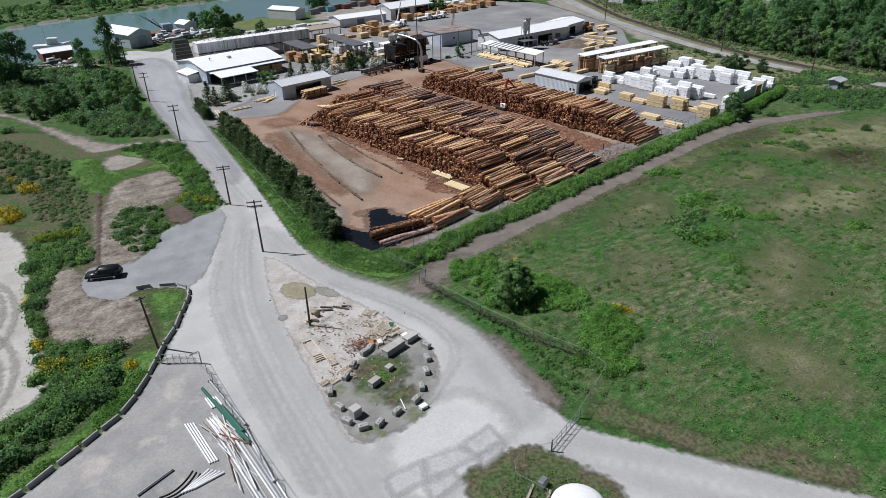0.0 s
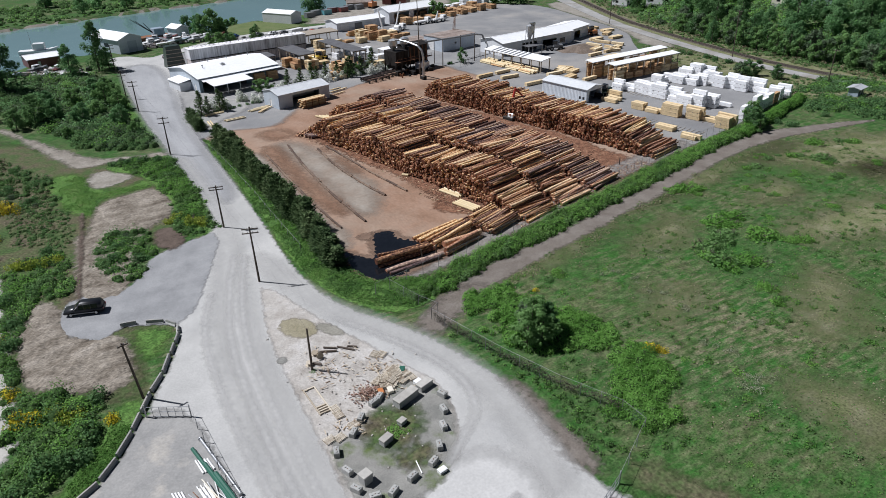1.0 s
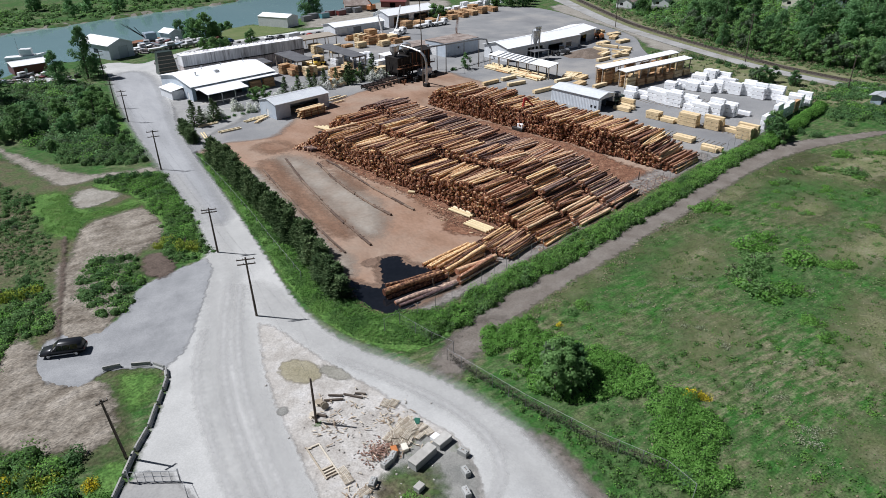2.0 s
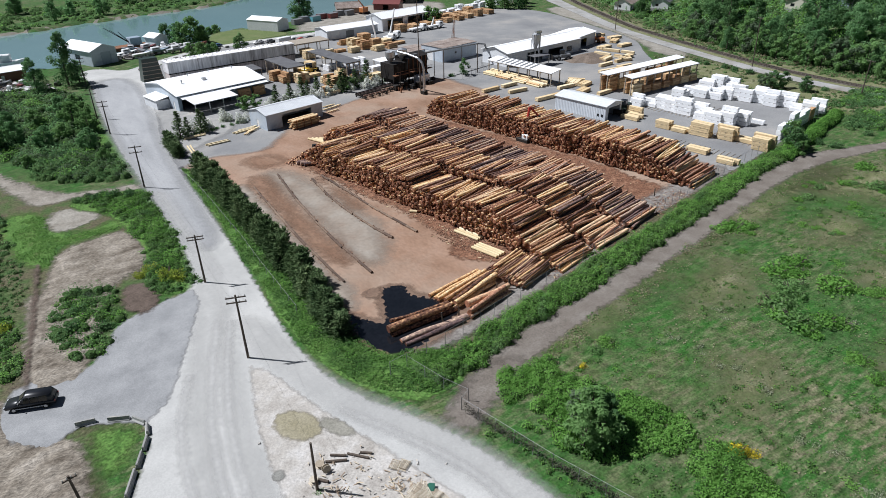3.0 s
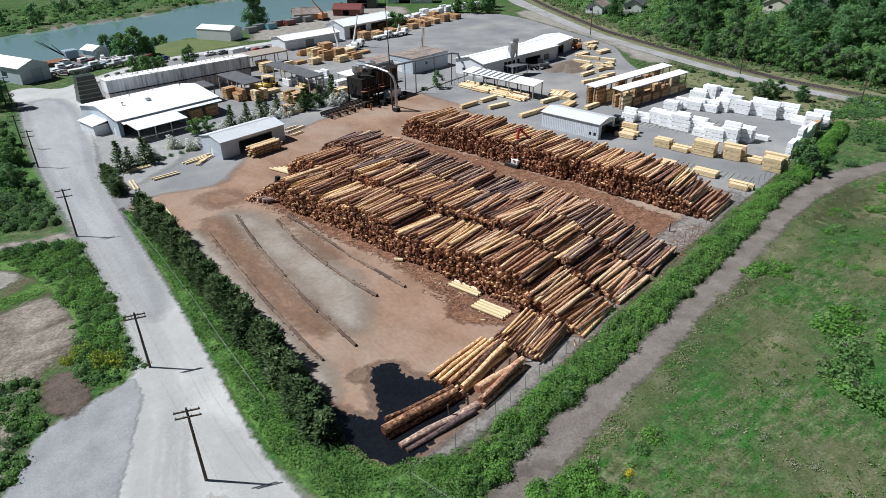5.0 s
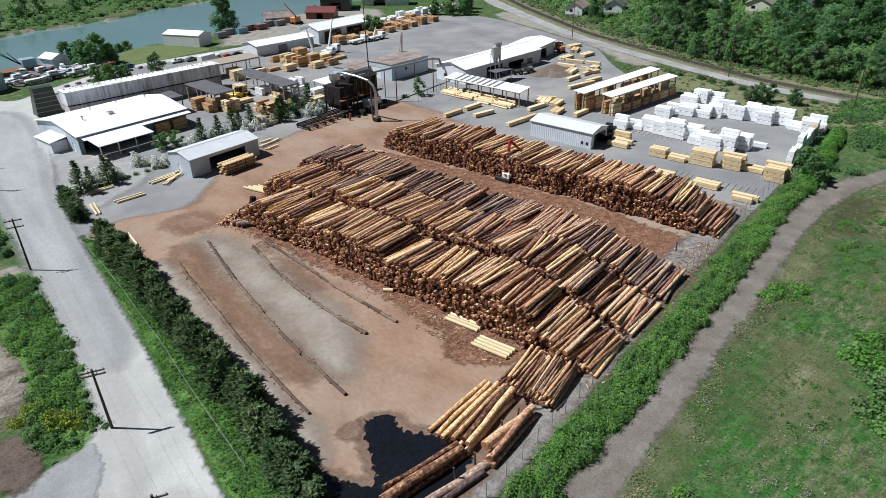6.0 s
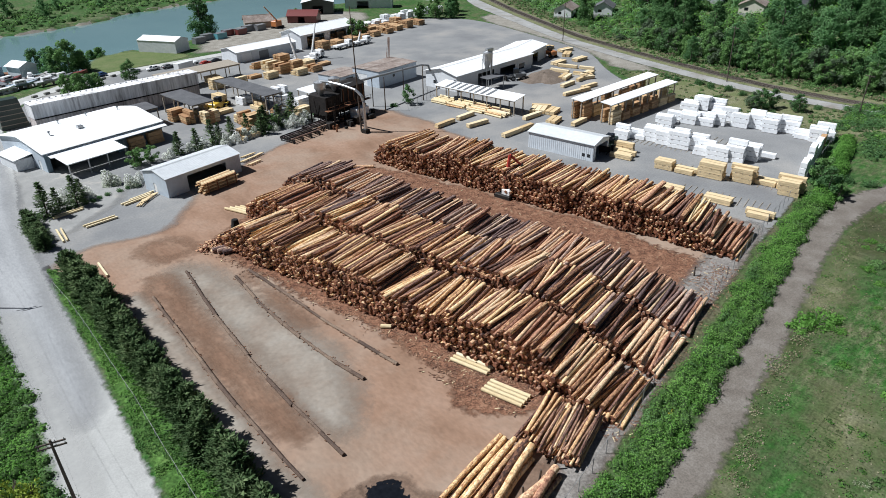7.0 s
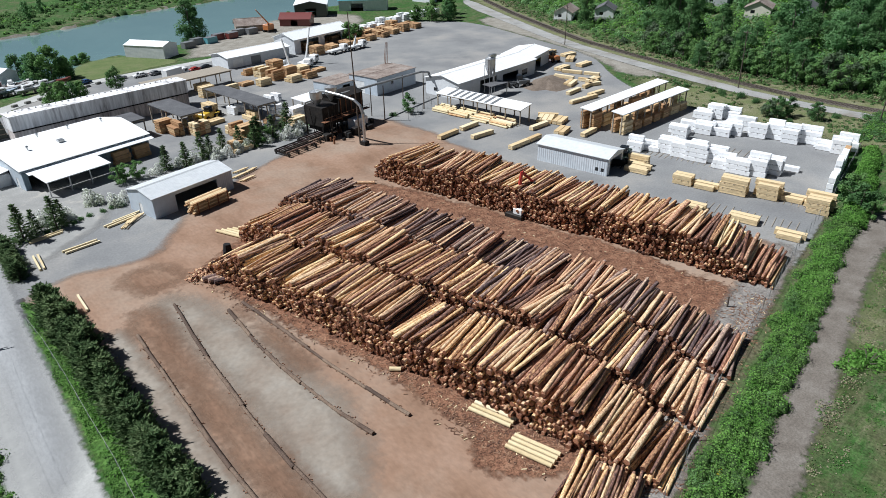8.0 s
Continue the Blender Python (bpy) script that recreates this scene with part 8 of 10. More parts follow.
def gate(name, a, b, h, label, bars=3):
    gt = thing(name, 0, 0, 0, 0, label, "gate")
    a, b = Vector((*a, 0)), Vector((*b, 0))
    mid = a.lerp(b, 0.5)
    for p, q in ((a, mid), (mid, b)):
        q = p.lerp(q, 0.985)
        leaf = Geo()
        for z in [0.2 + (h - 0.2) * i / (bars - 1) for i in range(bars)]:
            leaf.tube((p.x, p.y, z), (q.x, q.y, z), 0.035, n=6)
        for t in (0, 0.33, 0.66, 1):
            w = p.lerp(q, t)
            leaf.tube((w.x, w.y, 0.2), (w.x, w.y, h), 0.035, n=6)
        part("leaf_frame", leaf, M_STEEL, gt)
    for p in (a, b):
        part("gate_post", Geo().tube((p.x, p.y, -0.1), (p.x, p.y, h + 0.3), 0.08, n=8), M_STEEL, gt)
    return gt


gate("double_gate", (2.7, 75.4), (7.1, 72.8), 1.6, "closed galvanised double gate of the storage yard")
gate("field_gate", (35.4, 37.6), (41.3, 39.9), 1.5, "long galvanised gate across the field road")

# ---- blocks and barriers ----


def concrete_block(long, wide, high, label, name="concrete_block", group="concrete blocks of the island"):
    b = thing(name, 0, 0, -300, 0, label, "concrete block", group)
    part("body", Geo().slab(-long / 2, -wide / 2, 0, long / 2, wide / 2, high, 0.06), M_CONCRETE, b)
    part("lifting_loop", Geo().tube((-0.12, 0, high - 0.02), (0, 0, high + 0.1), 0.025, n=5).tube((0, 0, high + 0.1), (0.12, 0, high - 0.02), 0.025, n=5), M_RUST, b)
    for i in (-1, 1):
        part("key", Geo().box(i * long * 0.28 - 0.14, -0.14, high - 0.01, i * long * 0.28 + 0.14, 0.14, high + 0.07, inset=0.04), M_CONCRETE, b)
    return b


BLOCK = concrete_block(1.3, 0.7, 0.7, "grey concrete block standing at the island edge")
for x, y, t in ((18.9, 58.6, 70), (18.8, 55.6, 110), (18.6, 53.0, 120), (19.8, 51.2, 170), (21.6, 50.8, 30), (24.1, 51.4, 20), (26.9, 52.0, 25), (28.6, 53.6, 70), (30.5, 55.9, 80), (31.9, 58.1, 85), (33.1, 60.4, 110), (21.6, 60.2, 40), (23.3, 61.9, 45), (25.6, 63.4, 20), (26.6, 63.9, 40)):
    copy_thing(BLOCK, pose(x, y, 0.14, 0, 0, t) @ Matrix.Diagonal((0.88, 0.88, 0.9, 1)))
for x, y, lo, wi, hi, t in ((32.1, 62.9, 1.9, 1.0, 0.8, 15), (29.1, 62.0, 3.2, 1.1, 1.0, 18), (24.1, 57.3, 1.4, 0.8, 0.8, 20), (26.9, 58.9, 0.9, 0.7, 0.6, 20), (19.9, 53.6, 1.1, 1.0, 1.2, 15)):
    cr = thing("concrete_slab", x, y, 0.14, t, "pale concrete vault lying on the island", "concrete block", "concrete vaults")
    part("body", Geo().slab(-lo / 2, -wi / 2, 0, lo / 2, wi / 2, hi - 0.12, 0.02), M_CONCRETE, cr)
    part("lid", Geo().slab(-lo / 2 - 0.05, -wi / 2 - 0.05, hi - 0.12, lo / 2 + 0.05, wi / 2 + 0.05, hi, 0.04), M_SAND, cr)
WALL_LINE = [(2.7, 96.4), (5.1, 95.8), (5.9, 95.3), (8.4, 94.1), (9.6, 92.2), (9.4, 90.2), (7.4, 85.8), (5.7, 82.4), (3.9, 79.4), (2.2, 76.3), (0.9, 73.7), (-1.1, 70.4), (-3.1, 67.8), (-5.4, 66.2), (-7.5, 64.8), (-10.0, 63.1), (-12.9, 61.3), (-16, 59.6), (-20, 57.5)]
for a, b in zip(WALL_LINE, WALL_LINE[1:]):
    d = math.hypot(b[0] - a[0], b[1] - a[1])
    n = max(1, round(d / 2.9))
    for i in range(n):
        t = (i + 0.5) / n
        x, y, lo = a[0] + (b[0] - a[0]) * t, a[1] + (b[1] - a[1]) * t, d / n - 0.45
        if lo < 0.7:
            continue
        br = thing("road_barrier", x, y, 0.1, math.degrees(math.atan2(b[1] - a[1], b[0] - a[0])) + rf.uniform(-3, 3), "grey concrete road barrier in a row", "barrier", "barrier wall")
        part("body", Geo().prism([(-0.32, 0), (0.32, 0), (0.3, 0.1), (0.15, 0.3), (0.12, 0.68), (-0.12, 0.68), (-0.15, 0.3), (-0.3, 0.1)], -lo / 2, lo / 2), M_CONCRETE, br)
        br.scale = (1, 0.85, 0.85)
        part("cap", Geo().box(-lo / 2 + 0.05, -0.1, 0.675, lo / 2 - 0.05, 0.1, 0.7), M_YARDGREY, br)
for o in (*BLOCK.children_recursive, BLOCK):
    bpy.data.objects.remove(o)

# ---- stored pipes ----


def lying(name, x0, y0, x1, y1, r, mat, label, z=None, category="pipe", group="stored pipes", flange=False, n=10):
    d, a = math.hypot(x1 - x0, y1 - y0), math.degrees(math.atan2(y1 - y0, x1 - x0))
    p = thing(name, (x0 + x1) / 2, (y0 + y1) / 2, (r + 0.14) if z is None else z, a, label, category, group)
    part("barrel", Geo().tube((-d / 2, 0, 0), (d / 2, 0, 0), r, n=n), mat, p)
    if flange:
        for e in (-1, 1):
            part("flange", Geo().tube((e * d / 2 - 0.12, 0, 0), (e * d / 2 + 0.02, 0, 0), r * 1.45, n=n), mat, p)
    return p


lying("steel_pipe", 7.1, 68.4, 8.7, 58.6, 0.17, M_STEEL, "long pale galvanised pipe beside the fence", flange=True)
lying("steel_pipe", 8.6, 58.0, 8.9, 49.0, 0.17, M_STEEL, "long pale galvanised pipe beside the fence", flange=True)
for i in range(5):
    lying("steel_pipe", 5.9 + i * 0.28, 65.6 - i * 0.1, 6.2 + i * 0.28, 63.4, 0.1, PAINT["white"], "short white pipe in a bundle")
lying("green_mast", 6.0, 67.4, 8.0, 56.5, 0.2, PAINT["green"], "long dark green lamp mast lying down", category="mast")
lying("green_mast", 6.6, 64.5, 8.3, 55.6, 0.24, PAINT["green"], "long dark green lamp mast lying down", category="mast")
lying("green_mast", 7.2, 62.5, 8.1, 57.5, 0.3, PAINT["green"], "thick dark green mast section", category="mast")
for i in range(4):
    lying("white_rail", 2.9 + i * 0.28, 62.4 - i * 0.1, 3.9 + i * 0.26, 55.0, 0.1, PAINT["white"], "straight white rail lying in a row", group="white rails")
for i in range(8):
    lying("steel_pipe", 5.3 + i * 0.42, 58.5 - 0.4 * (i % 3), 6.8 + i * 0.40, 46.0 - i % 4, 0.07 + 0.03 * (i % 3), (M_STEEL, PAINT["white"], PAINT["silver"])[i % 3], "galvanised pipe in the stored heap", flange=i % 2 == 0)
for i in range(7):
    lying("white_tube", 5.2 + i * 0.18, 62 - 0.5 * (i % 2), 5.9 + i * 0.16, 57.6, 0.07, PAINT["white"], "thin white tube in a bundle", z=0.22 + 0.08 * (i % 2), group="white tubes")
for i in range(5):
    lying("white_rail", 0.5 + i * 0.3, 52.5, 3.6 + i * 0.3, 54.2 - i * 0.3, 0.12, PAINT["white"], "white rail lying near the heap", group="white rails")
lying("grey_beam", -3.3, 54.6, 0.4, 56.2, 0.15, M_STEEL, "single galvanised mast on the concrete", category="mast")
for k in range(3):
    hs = thing("black_hose", 0, 0, 0, 0, "black hose curved on the concrete", "hose", "black hoses")
    g = Geo()
    pts = [(-1.5 + 3.6 * t + 0.3 * k, 53.2 - 0.4 * k + 2.6 * t ** 2 - 0.8 * t, 0.2) for t in [i / 10 for i in range(11)]]
    for p, q in zip(pts, pts[1:]):
        g.tube(p, q, 0.07, n=6)
    part("tube", g, M_RUBBER, hs)

for i in range(26):
    a, x, y = radians(-80 + rf.gauss(0, 9)), rf.uniform(5.2, 7.4), rf.uniform(50.5, 61.5)
    l = rf.uniform(0.9, 3.0)
    lying("scrap_tube", x - l * math.cos(a), y - l * math.sin(a), x + l * math.cos(a), y + l * math.sin(a), rf.choice((0.04, 0.05, 0.07)), rf.choice((PAINT["white"], M_STEEL, PAINT["cream"], PAINT["silver"], M_RUST)), "loose thin tube in the tangled heap", z=0.34 + 0.3 * rf.random(), group="loose tubes", n=7)

# ---- island debris ----


M_PALLET = surface("bleached_pallet_wood", [(0.30, 0.245, 0.18), (0.46, 0.40, 0.31), (0.60, 0.54, 0.44)], scale=1.2, fine=6, grain=0.18, vary="object", spread=0.8)


def pallet(x, y, z, turn, tilt=0.0, label="weathered wooden pallet on the rubble"):
    p = thing("pallet", x, y, z, turn, label, "pallet", "pallets")
    p.matrix_basis = pose(x, y, z, tilt, 0, turn)
    for i in range(7):
        part("board", Geo().box(-0.6, -0.5 + i * 0.152, 0.11, 0.6, -0.41 + i * 0.152, 0.135), M_PALLET, p)
    for i in range(3):
        part("stringer", Geo().box(-0.6 + i * 0.575, -0.5, 0.0, -0.55 + i * 0.575, 0.5, 0.11), M_PALLET, p)


for x, y, t, q in ((21.4, 65.0, 95, 0), (21.4, 63.9, 92, 0), (19.0, 60.8, 12, 0), (20.1, 60.5, 18, 0), (22.2, 61.5, 15, 0), (30.6, 71.2, 35, 0), (29.8, 71.6, 40, 5), (28.0, 65.6, 75, 9), (27.6, 66.6, 30, -7), (28.9, 66.9, 20, 8), (29.0, 65.2, 40, 6),
                   (29.8, 66.0, 15, 10), (30.6, 67.6, 60, -8), (30.9, 66.2, 10, 6), (29.7, 67.6, 25, 5), (30.5, 65.2, 20, -4), (31.6, 65.2, 95, 4)):
    pallet(x, y, 0.2 + 0.02 * abs(q), t, q)
fr = thing("wooden_frame", 20.25, 67.5, 0.14, -88, "long empty wooden frame on the rubble", "frame")
for a in (-0.68, 0.68):
    part("rail", Geo().box(-2.5, a - 0.07, 0, 2.5, a + 0.07, 0.16), M_PALLET, fr)
for a in (-2.45, 1.1, 1.5, 1.9, 2.3):
    part("crossbar", Geo().box(a - 0.06, -0.6, 0, a + 0.12, 0.6, 0.15), M_PALLET, fr)
for x, y, t, q in ((23.3, 75.9, 20, 8), (22.0, 74.3, 60, 4), (23.6, 75.0, 0, 80)):
    cr = thing("cable_reel", x, y, 0.16, t, "small empty wooden cable reel on the rubble", "reel", "cable reels")
    cr.matrix_basis = pose(x, y, 0.16 if q < 40 else 0.55, q, 0, t)
    part("core", Geo().tube((0, 0, 0.04), (0, 0, 0.36), 0.2, n=10), M_GREYWOOD, cr)
    for z in (0, 0.34):
        part("flange", Geo().tube((0, 0, z), (0, 0, z + 0.05), 0.45, n=16), M_PALLET, cr)
g, g2 = Geo(), Geo()
for i in range(260):
    c = rf.choice(((29.4, 66.2, 2.0), (29.4, 66.2, 1.6), (27.0, 65.6, 1.6), (25.5, 73, 3.2), (22.5, 71.5, 2.2), (29, 69.5, 1.8), (22, 61.8, 1.5)))
    x, y = rf.gauss(c[0], c[2] * 0.6), rf.gauss(c[1], c[2] * 0.6)
    l = rf.uniform(0.15, 0.85)
    g.box(-l / 2, -0.045, 0, l / 2, 0.045, 0.04, 0, pose(x, y, 0.14 + rf.uniform(0, 0.3), 0, rf.uniform(-14, 14), rf.uniform(0, 180)))
for i in range(160):
    x, y, s = rf.gauss(25, 3.2), rf.gauss(67, 5), rf.uniform(0.04, 0.16)
    g2.box(-s, -s * 0.7, 0, s, s * 0.7, s * 0.7, 0, pose(x, y, 0.13, rf.uniform(-15, 15), rf.uniform(-15, 15), rf.uniform(0, 180)), inset=s * 0.25)
tagged(new("broken_boards", g.mesh("broken_boards", surface("bleached_lath", [(0.22, 0.16, 0.11), (0.42, 0.33, 0.23), (0.62, 0.55, 0.43)], scale=1, fine=5, grain=0.2, vary="island", spread=0.9))), "scattered broken boards and lath on the island", "debris", kind="stuff")
tagged(new("broken_stone", g2.mesh("broken_stone", M_RUBBLE)), "scattered broken concrete lumps on the island", "debris", kind="stuff")
gb = Geo()
for i in range(420):
    r_, a = abs(rf.gauss(0, 1.0)), rf.uniform(0, 6.28)
    if r_ > 2.6:
        continue
    q = rf.uniform(0.07, 0.13)
    gb.box(-q, -q * 0.5, 0, q, q * 0.5, q * 0.6, 0, pose(26.0 + 1.35 * r_ * math.cos(a), 65.4 + r_ * math.sin(a), 0.13 + max(0, 0.55 - 0.25 * r_) * rf.random(), rf.uniform(-30, 30), rf.uniform(-30, 30), rf.uniform(0, 180)))
tagged(new("brick_rubble", gb.mesh("brick_rubble", surface("broken_brick", [(0.16, 0.085, 0.06), (0.29, 0.17, 0.125), (0.40, 0.31, 0.26)], scale=2, fine=8, grain=0.2, vary="island", spread=0.8))), "low heap of broken red brick and plaster", "debris", kind="stuff")
for x, y, z, t, q in ((28.7, 66.3, 0.42, 25, 5), (29.4, 66.8, 0.45, 60, -6), (29.9, 66.7, 0.62, 12, 9), (30.4, 66.5, 0.5, 80, -10), (29.2, 65.8, 0.55, 32, 12), (28.2, 66.4, 0.5, 70, 16), (30.2, 67.3, 0.6, 30, 7), (31.2, 66.0, 0.4, 15, -9)):
    pallet(x, y, z, t, q)
for x0, y0, x1, y1, r in ((24.0, 76.0, 26.0, 75.0, 0.14), (26.4, 75.8, 28.0, 74.0, 0.13), (24.8, 76.6, 26.2, 75.6, 0.13), (27.6, 75.2, 28.6, 74.4, 0.13), (22.3, 74.4, 23.2, 73.4, 0.16)):
    lying("timber", x0, y0, x1, y1, r, M_POLE, "dark timber offcut on the rubble", category="timber", group="timber offcuts", z=r + 0.12)
for c, (x, y) in zip(("orange", "green", "white", "white", "cream"), ((27.2, 64.7), (31.3, 67.0), (27.1, 50.6), (31.8, 64.0), (28.3, 64.4))):
    bx = thing("crate", x, y, 0.14, rf.uniform(0, 90), "small discarded %s crate on the island" % c, "crate")
    part("shell", Geo().slab(-0.45, -0.3, 0, 0.45, 0.3, 0.4, 0.04), PAINT[c], bx)
    part("rim", Geo().box(-0.48, -0.33, 0.33, 0.48, 0.33, 0.38), PAINT[c], bx)
patch("muddy_pool", [(21.2, 84.5), (23.2, 86), (25.6, 83.8), (26.2, 80.8), (24, 79.8), (21.6, 81.5)], 0.135, surface("ochre_mud", [(0.24, 0.215, 0.14), (0.31, 0.28, 0.20)], scale=0.4, rough=0.4, coord="World"), "shallow ochre pool of mud on the island", 0.4)
patch("muddy_pool", [(26.2, 82.6), (28.2, 80.6), (28.8, 77.6), (26.6, 79), (25.6, 81)], 0.137, surface("grey_mud", [(0.21, 0.20, 0.165), (0.29, 0.275, 0.235)], scale=0.4, rough=0.5, coord="World"), "damp grey mud on the island", 0.4)
patch("manhole_apron", [(18.7, 77.6), (19.9, 77.8), (20.1, 76.4), (18.9, 76.2)], 0.135, M_GRIT, "dark round patch in the road", 0.15)
lying("scrap_tube", 25.5, 53.2, 25.2, 51.4, 0.07, PAINT["white"], "bent white tube thrown on the island", z=0.22, group="loose tubes", n=7)
patch("island_weeds", [(24.0, 62.0), (27.4, 61.6), (29.4, 59.8), (28.6, 56.8), (26, 55.4), (23.4, 56.4), (22.8, 59.2)], 0.150, M_WEEDY, "thin weeds spreading over the grit", 0.9, "grass", 1, big=0.8, fade=1.0)
patch("island_weeds", [(24.4, 55.0), (27.8, 55.2), (28.2, 53.6), (25.8, 52.6), (23.6, 53.4)], 0.152, M_WEEDY, "thin weeds spreading over the grit", 0.9, "grass", 1, big=0.6, fade=0.8)
for x, y, q in ((25.6, 57.9, 1.0), (26.4, 57.7, 0.8), (25.0, 58.6, 0.7), (25.9, 58.9, 0.8)):
    put(SHRUBS[round(x) % 2], x, y, q, tall=0.6, label="green weeds growing on the island")
put(SHRUBS[2], 21.8, 73.0, 0.6, tall=0.6, label="green weeds round the pole's foot")

# worn lanes on the road
patch("wheel_lane", [(14, 30), (13, 60), (13.6, 85), (20.5, 112), (24.6, 126), (24.8, 160), (25.4, 158), (25.6, 126), (22.8, 110), (17.6, 84), (17, 60), (17, 30)], 0.119, M_LANE, "pale compacted wheel lane", 0.4, "road", 1, fade=2.2)
patch("wheel_lane", [(24.2, 105), (26.6, 92), (28.6, 84), (34.8, 73), (37.4, 64), (38, 55), (36.8, 48), (35, 43), (37.2, 43), (39, 50), (40, 58), (38.8, 66), (36, 74), (29.8, 85), (27.7, 93), (25.8, 106)], 0.122, M_LANE, "pale compacted wheel lane", 0.4, "road", 1, fade=2.2)
patch("wheel_lane", [(37, 38.5), (44, 31), (52, 21.5), (70, -2), (66, -6), (49.5, 19), (42, 28), (35.4, 36)], 0.128, M_LANE, "pale compacted wheel lane of the field road", 0.4, "road", 1, fade=2.2)

M_SANDMARK = surface("churned_sand", [(0.27, 0.255, 0.225), (0.33, 0.315, 0.28)], scale=0.5, fine=4, grain=0.2, bump=0.4, rough=0.95, coord="World", spec=0.1)
for k, (r0, cx, cy) in enumerate(((9.0, -24.0, 84.0), (11.2, -24.5, 85.0), (7.0, -24.0, 86.0), (14.0, -27.0, 100.0), (12.4, -27.0, 101.0))):
    arc = [(cx + r0 * math.cos(radians(a)), cy + 1.3 * r0 * math.sin(radians(a))) for a in range(-50, 61, 11)]
    patch("wheel_mark", [(x + 0.22, y) for x, y in arc] + [(x - 0.22, y) for x, y in reversed(arc)], 0.09 + 0.005 * k, M_SANDMARK, "curved wheel mark in the sand", 0.4, "ground", 1, fade=0.45)
M_PALELANE = surface("pale_dust", [(0.44, 0.434, 0.416), (0.50, 0.492, 0.472)], scale=0.3, fine=4, grain=0.08, bump=0.1, rough=0.95, coord="World", spec=0.15)
for k, (pts, w) in enumerate(((((28.2, 50.9), (32.5, 54.2), (35.0, 55.9), (36.8, 60), (36.4, 66), (33.6, 73), (29, 82)), 0.28), (((13.6, 40), (13.2, 55), (13.4, 70), (14.6, 84), (18, 97), (22, 108)), 0.3), (((15.6, 40), (15.2, 55), (15.4, 70), (16.6, 84), (19.6, 96), (23.4, 107)), 0.26), (((11.6, 46), (11.0, 60), (10.9, 74), (12.0, 88), (15.6, 98)), 0.22))):
    side = [(x + w, y - w * 0.3) for x, y in pts] + [(x - w, y + w * 0.3) for x, y in reversed(pts)]
    patch("tyre_streak", side, 0.145 + 0.004 * k, M_PALELANE, "pale tyre streak on the gravel road", 0.3, "road", 1, fade=0.7)
patch("pale_apron", [(20, 49), (27, 51.2), (32.9, 51.0), (34.4, 46), (34.2, 42.4), (32.2, 41.6), (28.2, 40.4), (25, 38.8), (19, 38.5)], 0.136, M_PALELANE, "pale dusty concrete apron at the road fork", 0.5, "road", 1, big=0.6, fade=1.4)
for k, quad in enumerate(([(27.6, 43.4), (31.9, 44.2), (31.9, 41.6), (28.5, 41.3)], [(23.2, 43.7), (27.2, 43.3), (28.1, 41.2), (25.3, 41.0), (22.2, 41.2)], [(18.6, 43.6), (22.9, 43.7), (21.9, 41.1), (18.4, 41.0)], [(21.6, 40.8), (25.1, 40.7), (24.9, 39.2), (21.4, 38.6)], [(28.3, 40.9), (31.8, 41.2), (30.6, 40.2), (28.0, 39.6)])):
    patch("concrete_apron", quad, 0.170 + 0.005 * k, M_SLAB, "old grey concrete slab let into the road", 0.2, "road", 0, fade=0.5)
patch("soil_edge", [(42.5, 40.6), (45.0, 40.9), (46.3, 39.2), (47.6, 36.2), (51.4, 31), (60, 20), (58, 17.5), (48.2, 28.7), (46.9, 31.5), (45.7, 34.3), (42.9, 37.4), (42.1, 38.8)], 0.115, M_WEEDY, "brown weedy edge of the field road", 0.7, smooth=1, big=0.4, fade=0.6)
patch("lush_verge", [(25.5, 38.6), (25.6, 39.6), (28.0, 39.9), (32.0, 40.0), (34.3, 39.7), (35.4, 37.5), (37, 34), (38.5, 29), (33, 24), (26, 27), (24, 34)], 0.142, M_WEEDY, "rough grass round the tank enclosure", 0.6, smooth=1, big=0.5, fade=0.4, category="grass")

# ---- log yard things ----
patch("puddle_margin", [(45.4, 103.8), (49.0, 102.0), (48.4, 99.4), (51, 96.4), (58, 95), (62, 92.5), (56, 89.6), (43.0, 87.0), (38.6, 86.9), (36.2, 90.6), (35.9, 95.8), (37.4, 100.6), (39.4, 98.5), (40.8, 96), (41.6, 97.3), (43.0, 101)], 0.095, M_MUD, "wet dark mud round the puddle", 0.6, smooth=1, big=0.4, fade=0.6)
patch("puddle", [(45.4, 103.0), (48.0, 101.7), (47.4, 99.2), (49.8, 96.2), (52.4, 93.6), (50, 90.6), (43.0, 87.7), (39.2, 87.3), (37.0, 90.6), (36.6, 95.8), (37.8, 99.6), (39.0, 97.5), (40.6, 94.6), (42.4, 96.9), (43.8, 100.5)], 0.105, M_PUDDLE, "black still puddle in the yard corner", 0.75, "water", 1, big=0.25, fade=0.07)
patch("wet_hollow", [(41.9, 103.3), (44.0, 104.0), (44.8, 102.6), (43.6, 100.9), (41.9, 101.5)], 0.107, M_MUD, "shallow wet hollow beside the puddle", 0.6, "ground", 1)
SKIDS = (((41.7, 151.5), (41.2, 137.3), (40.8, 122.1), (41.0, 107.8)), ((48.2, 155.5), (46.6, 141), (45.6, 124), (45.9, 107.9)), ((53.2, 149.0), (52.5, 137), (53.0, 125), (54.2, 116.4)), ((55.6, 149.5), (56.6, 138), (57.4, 127), (58.8, 116.0)))


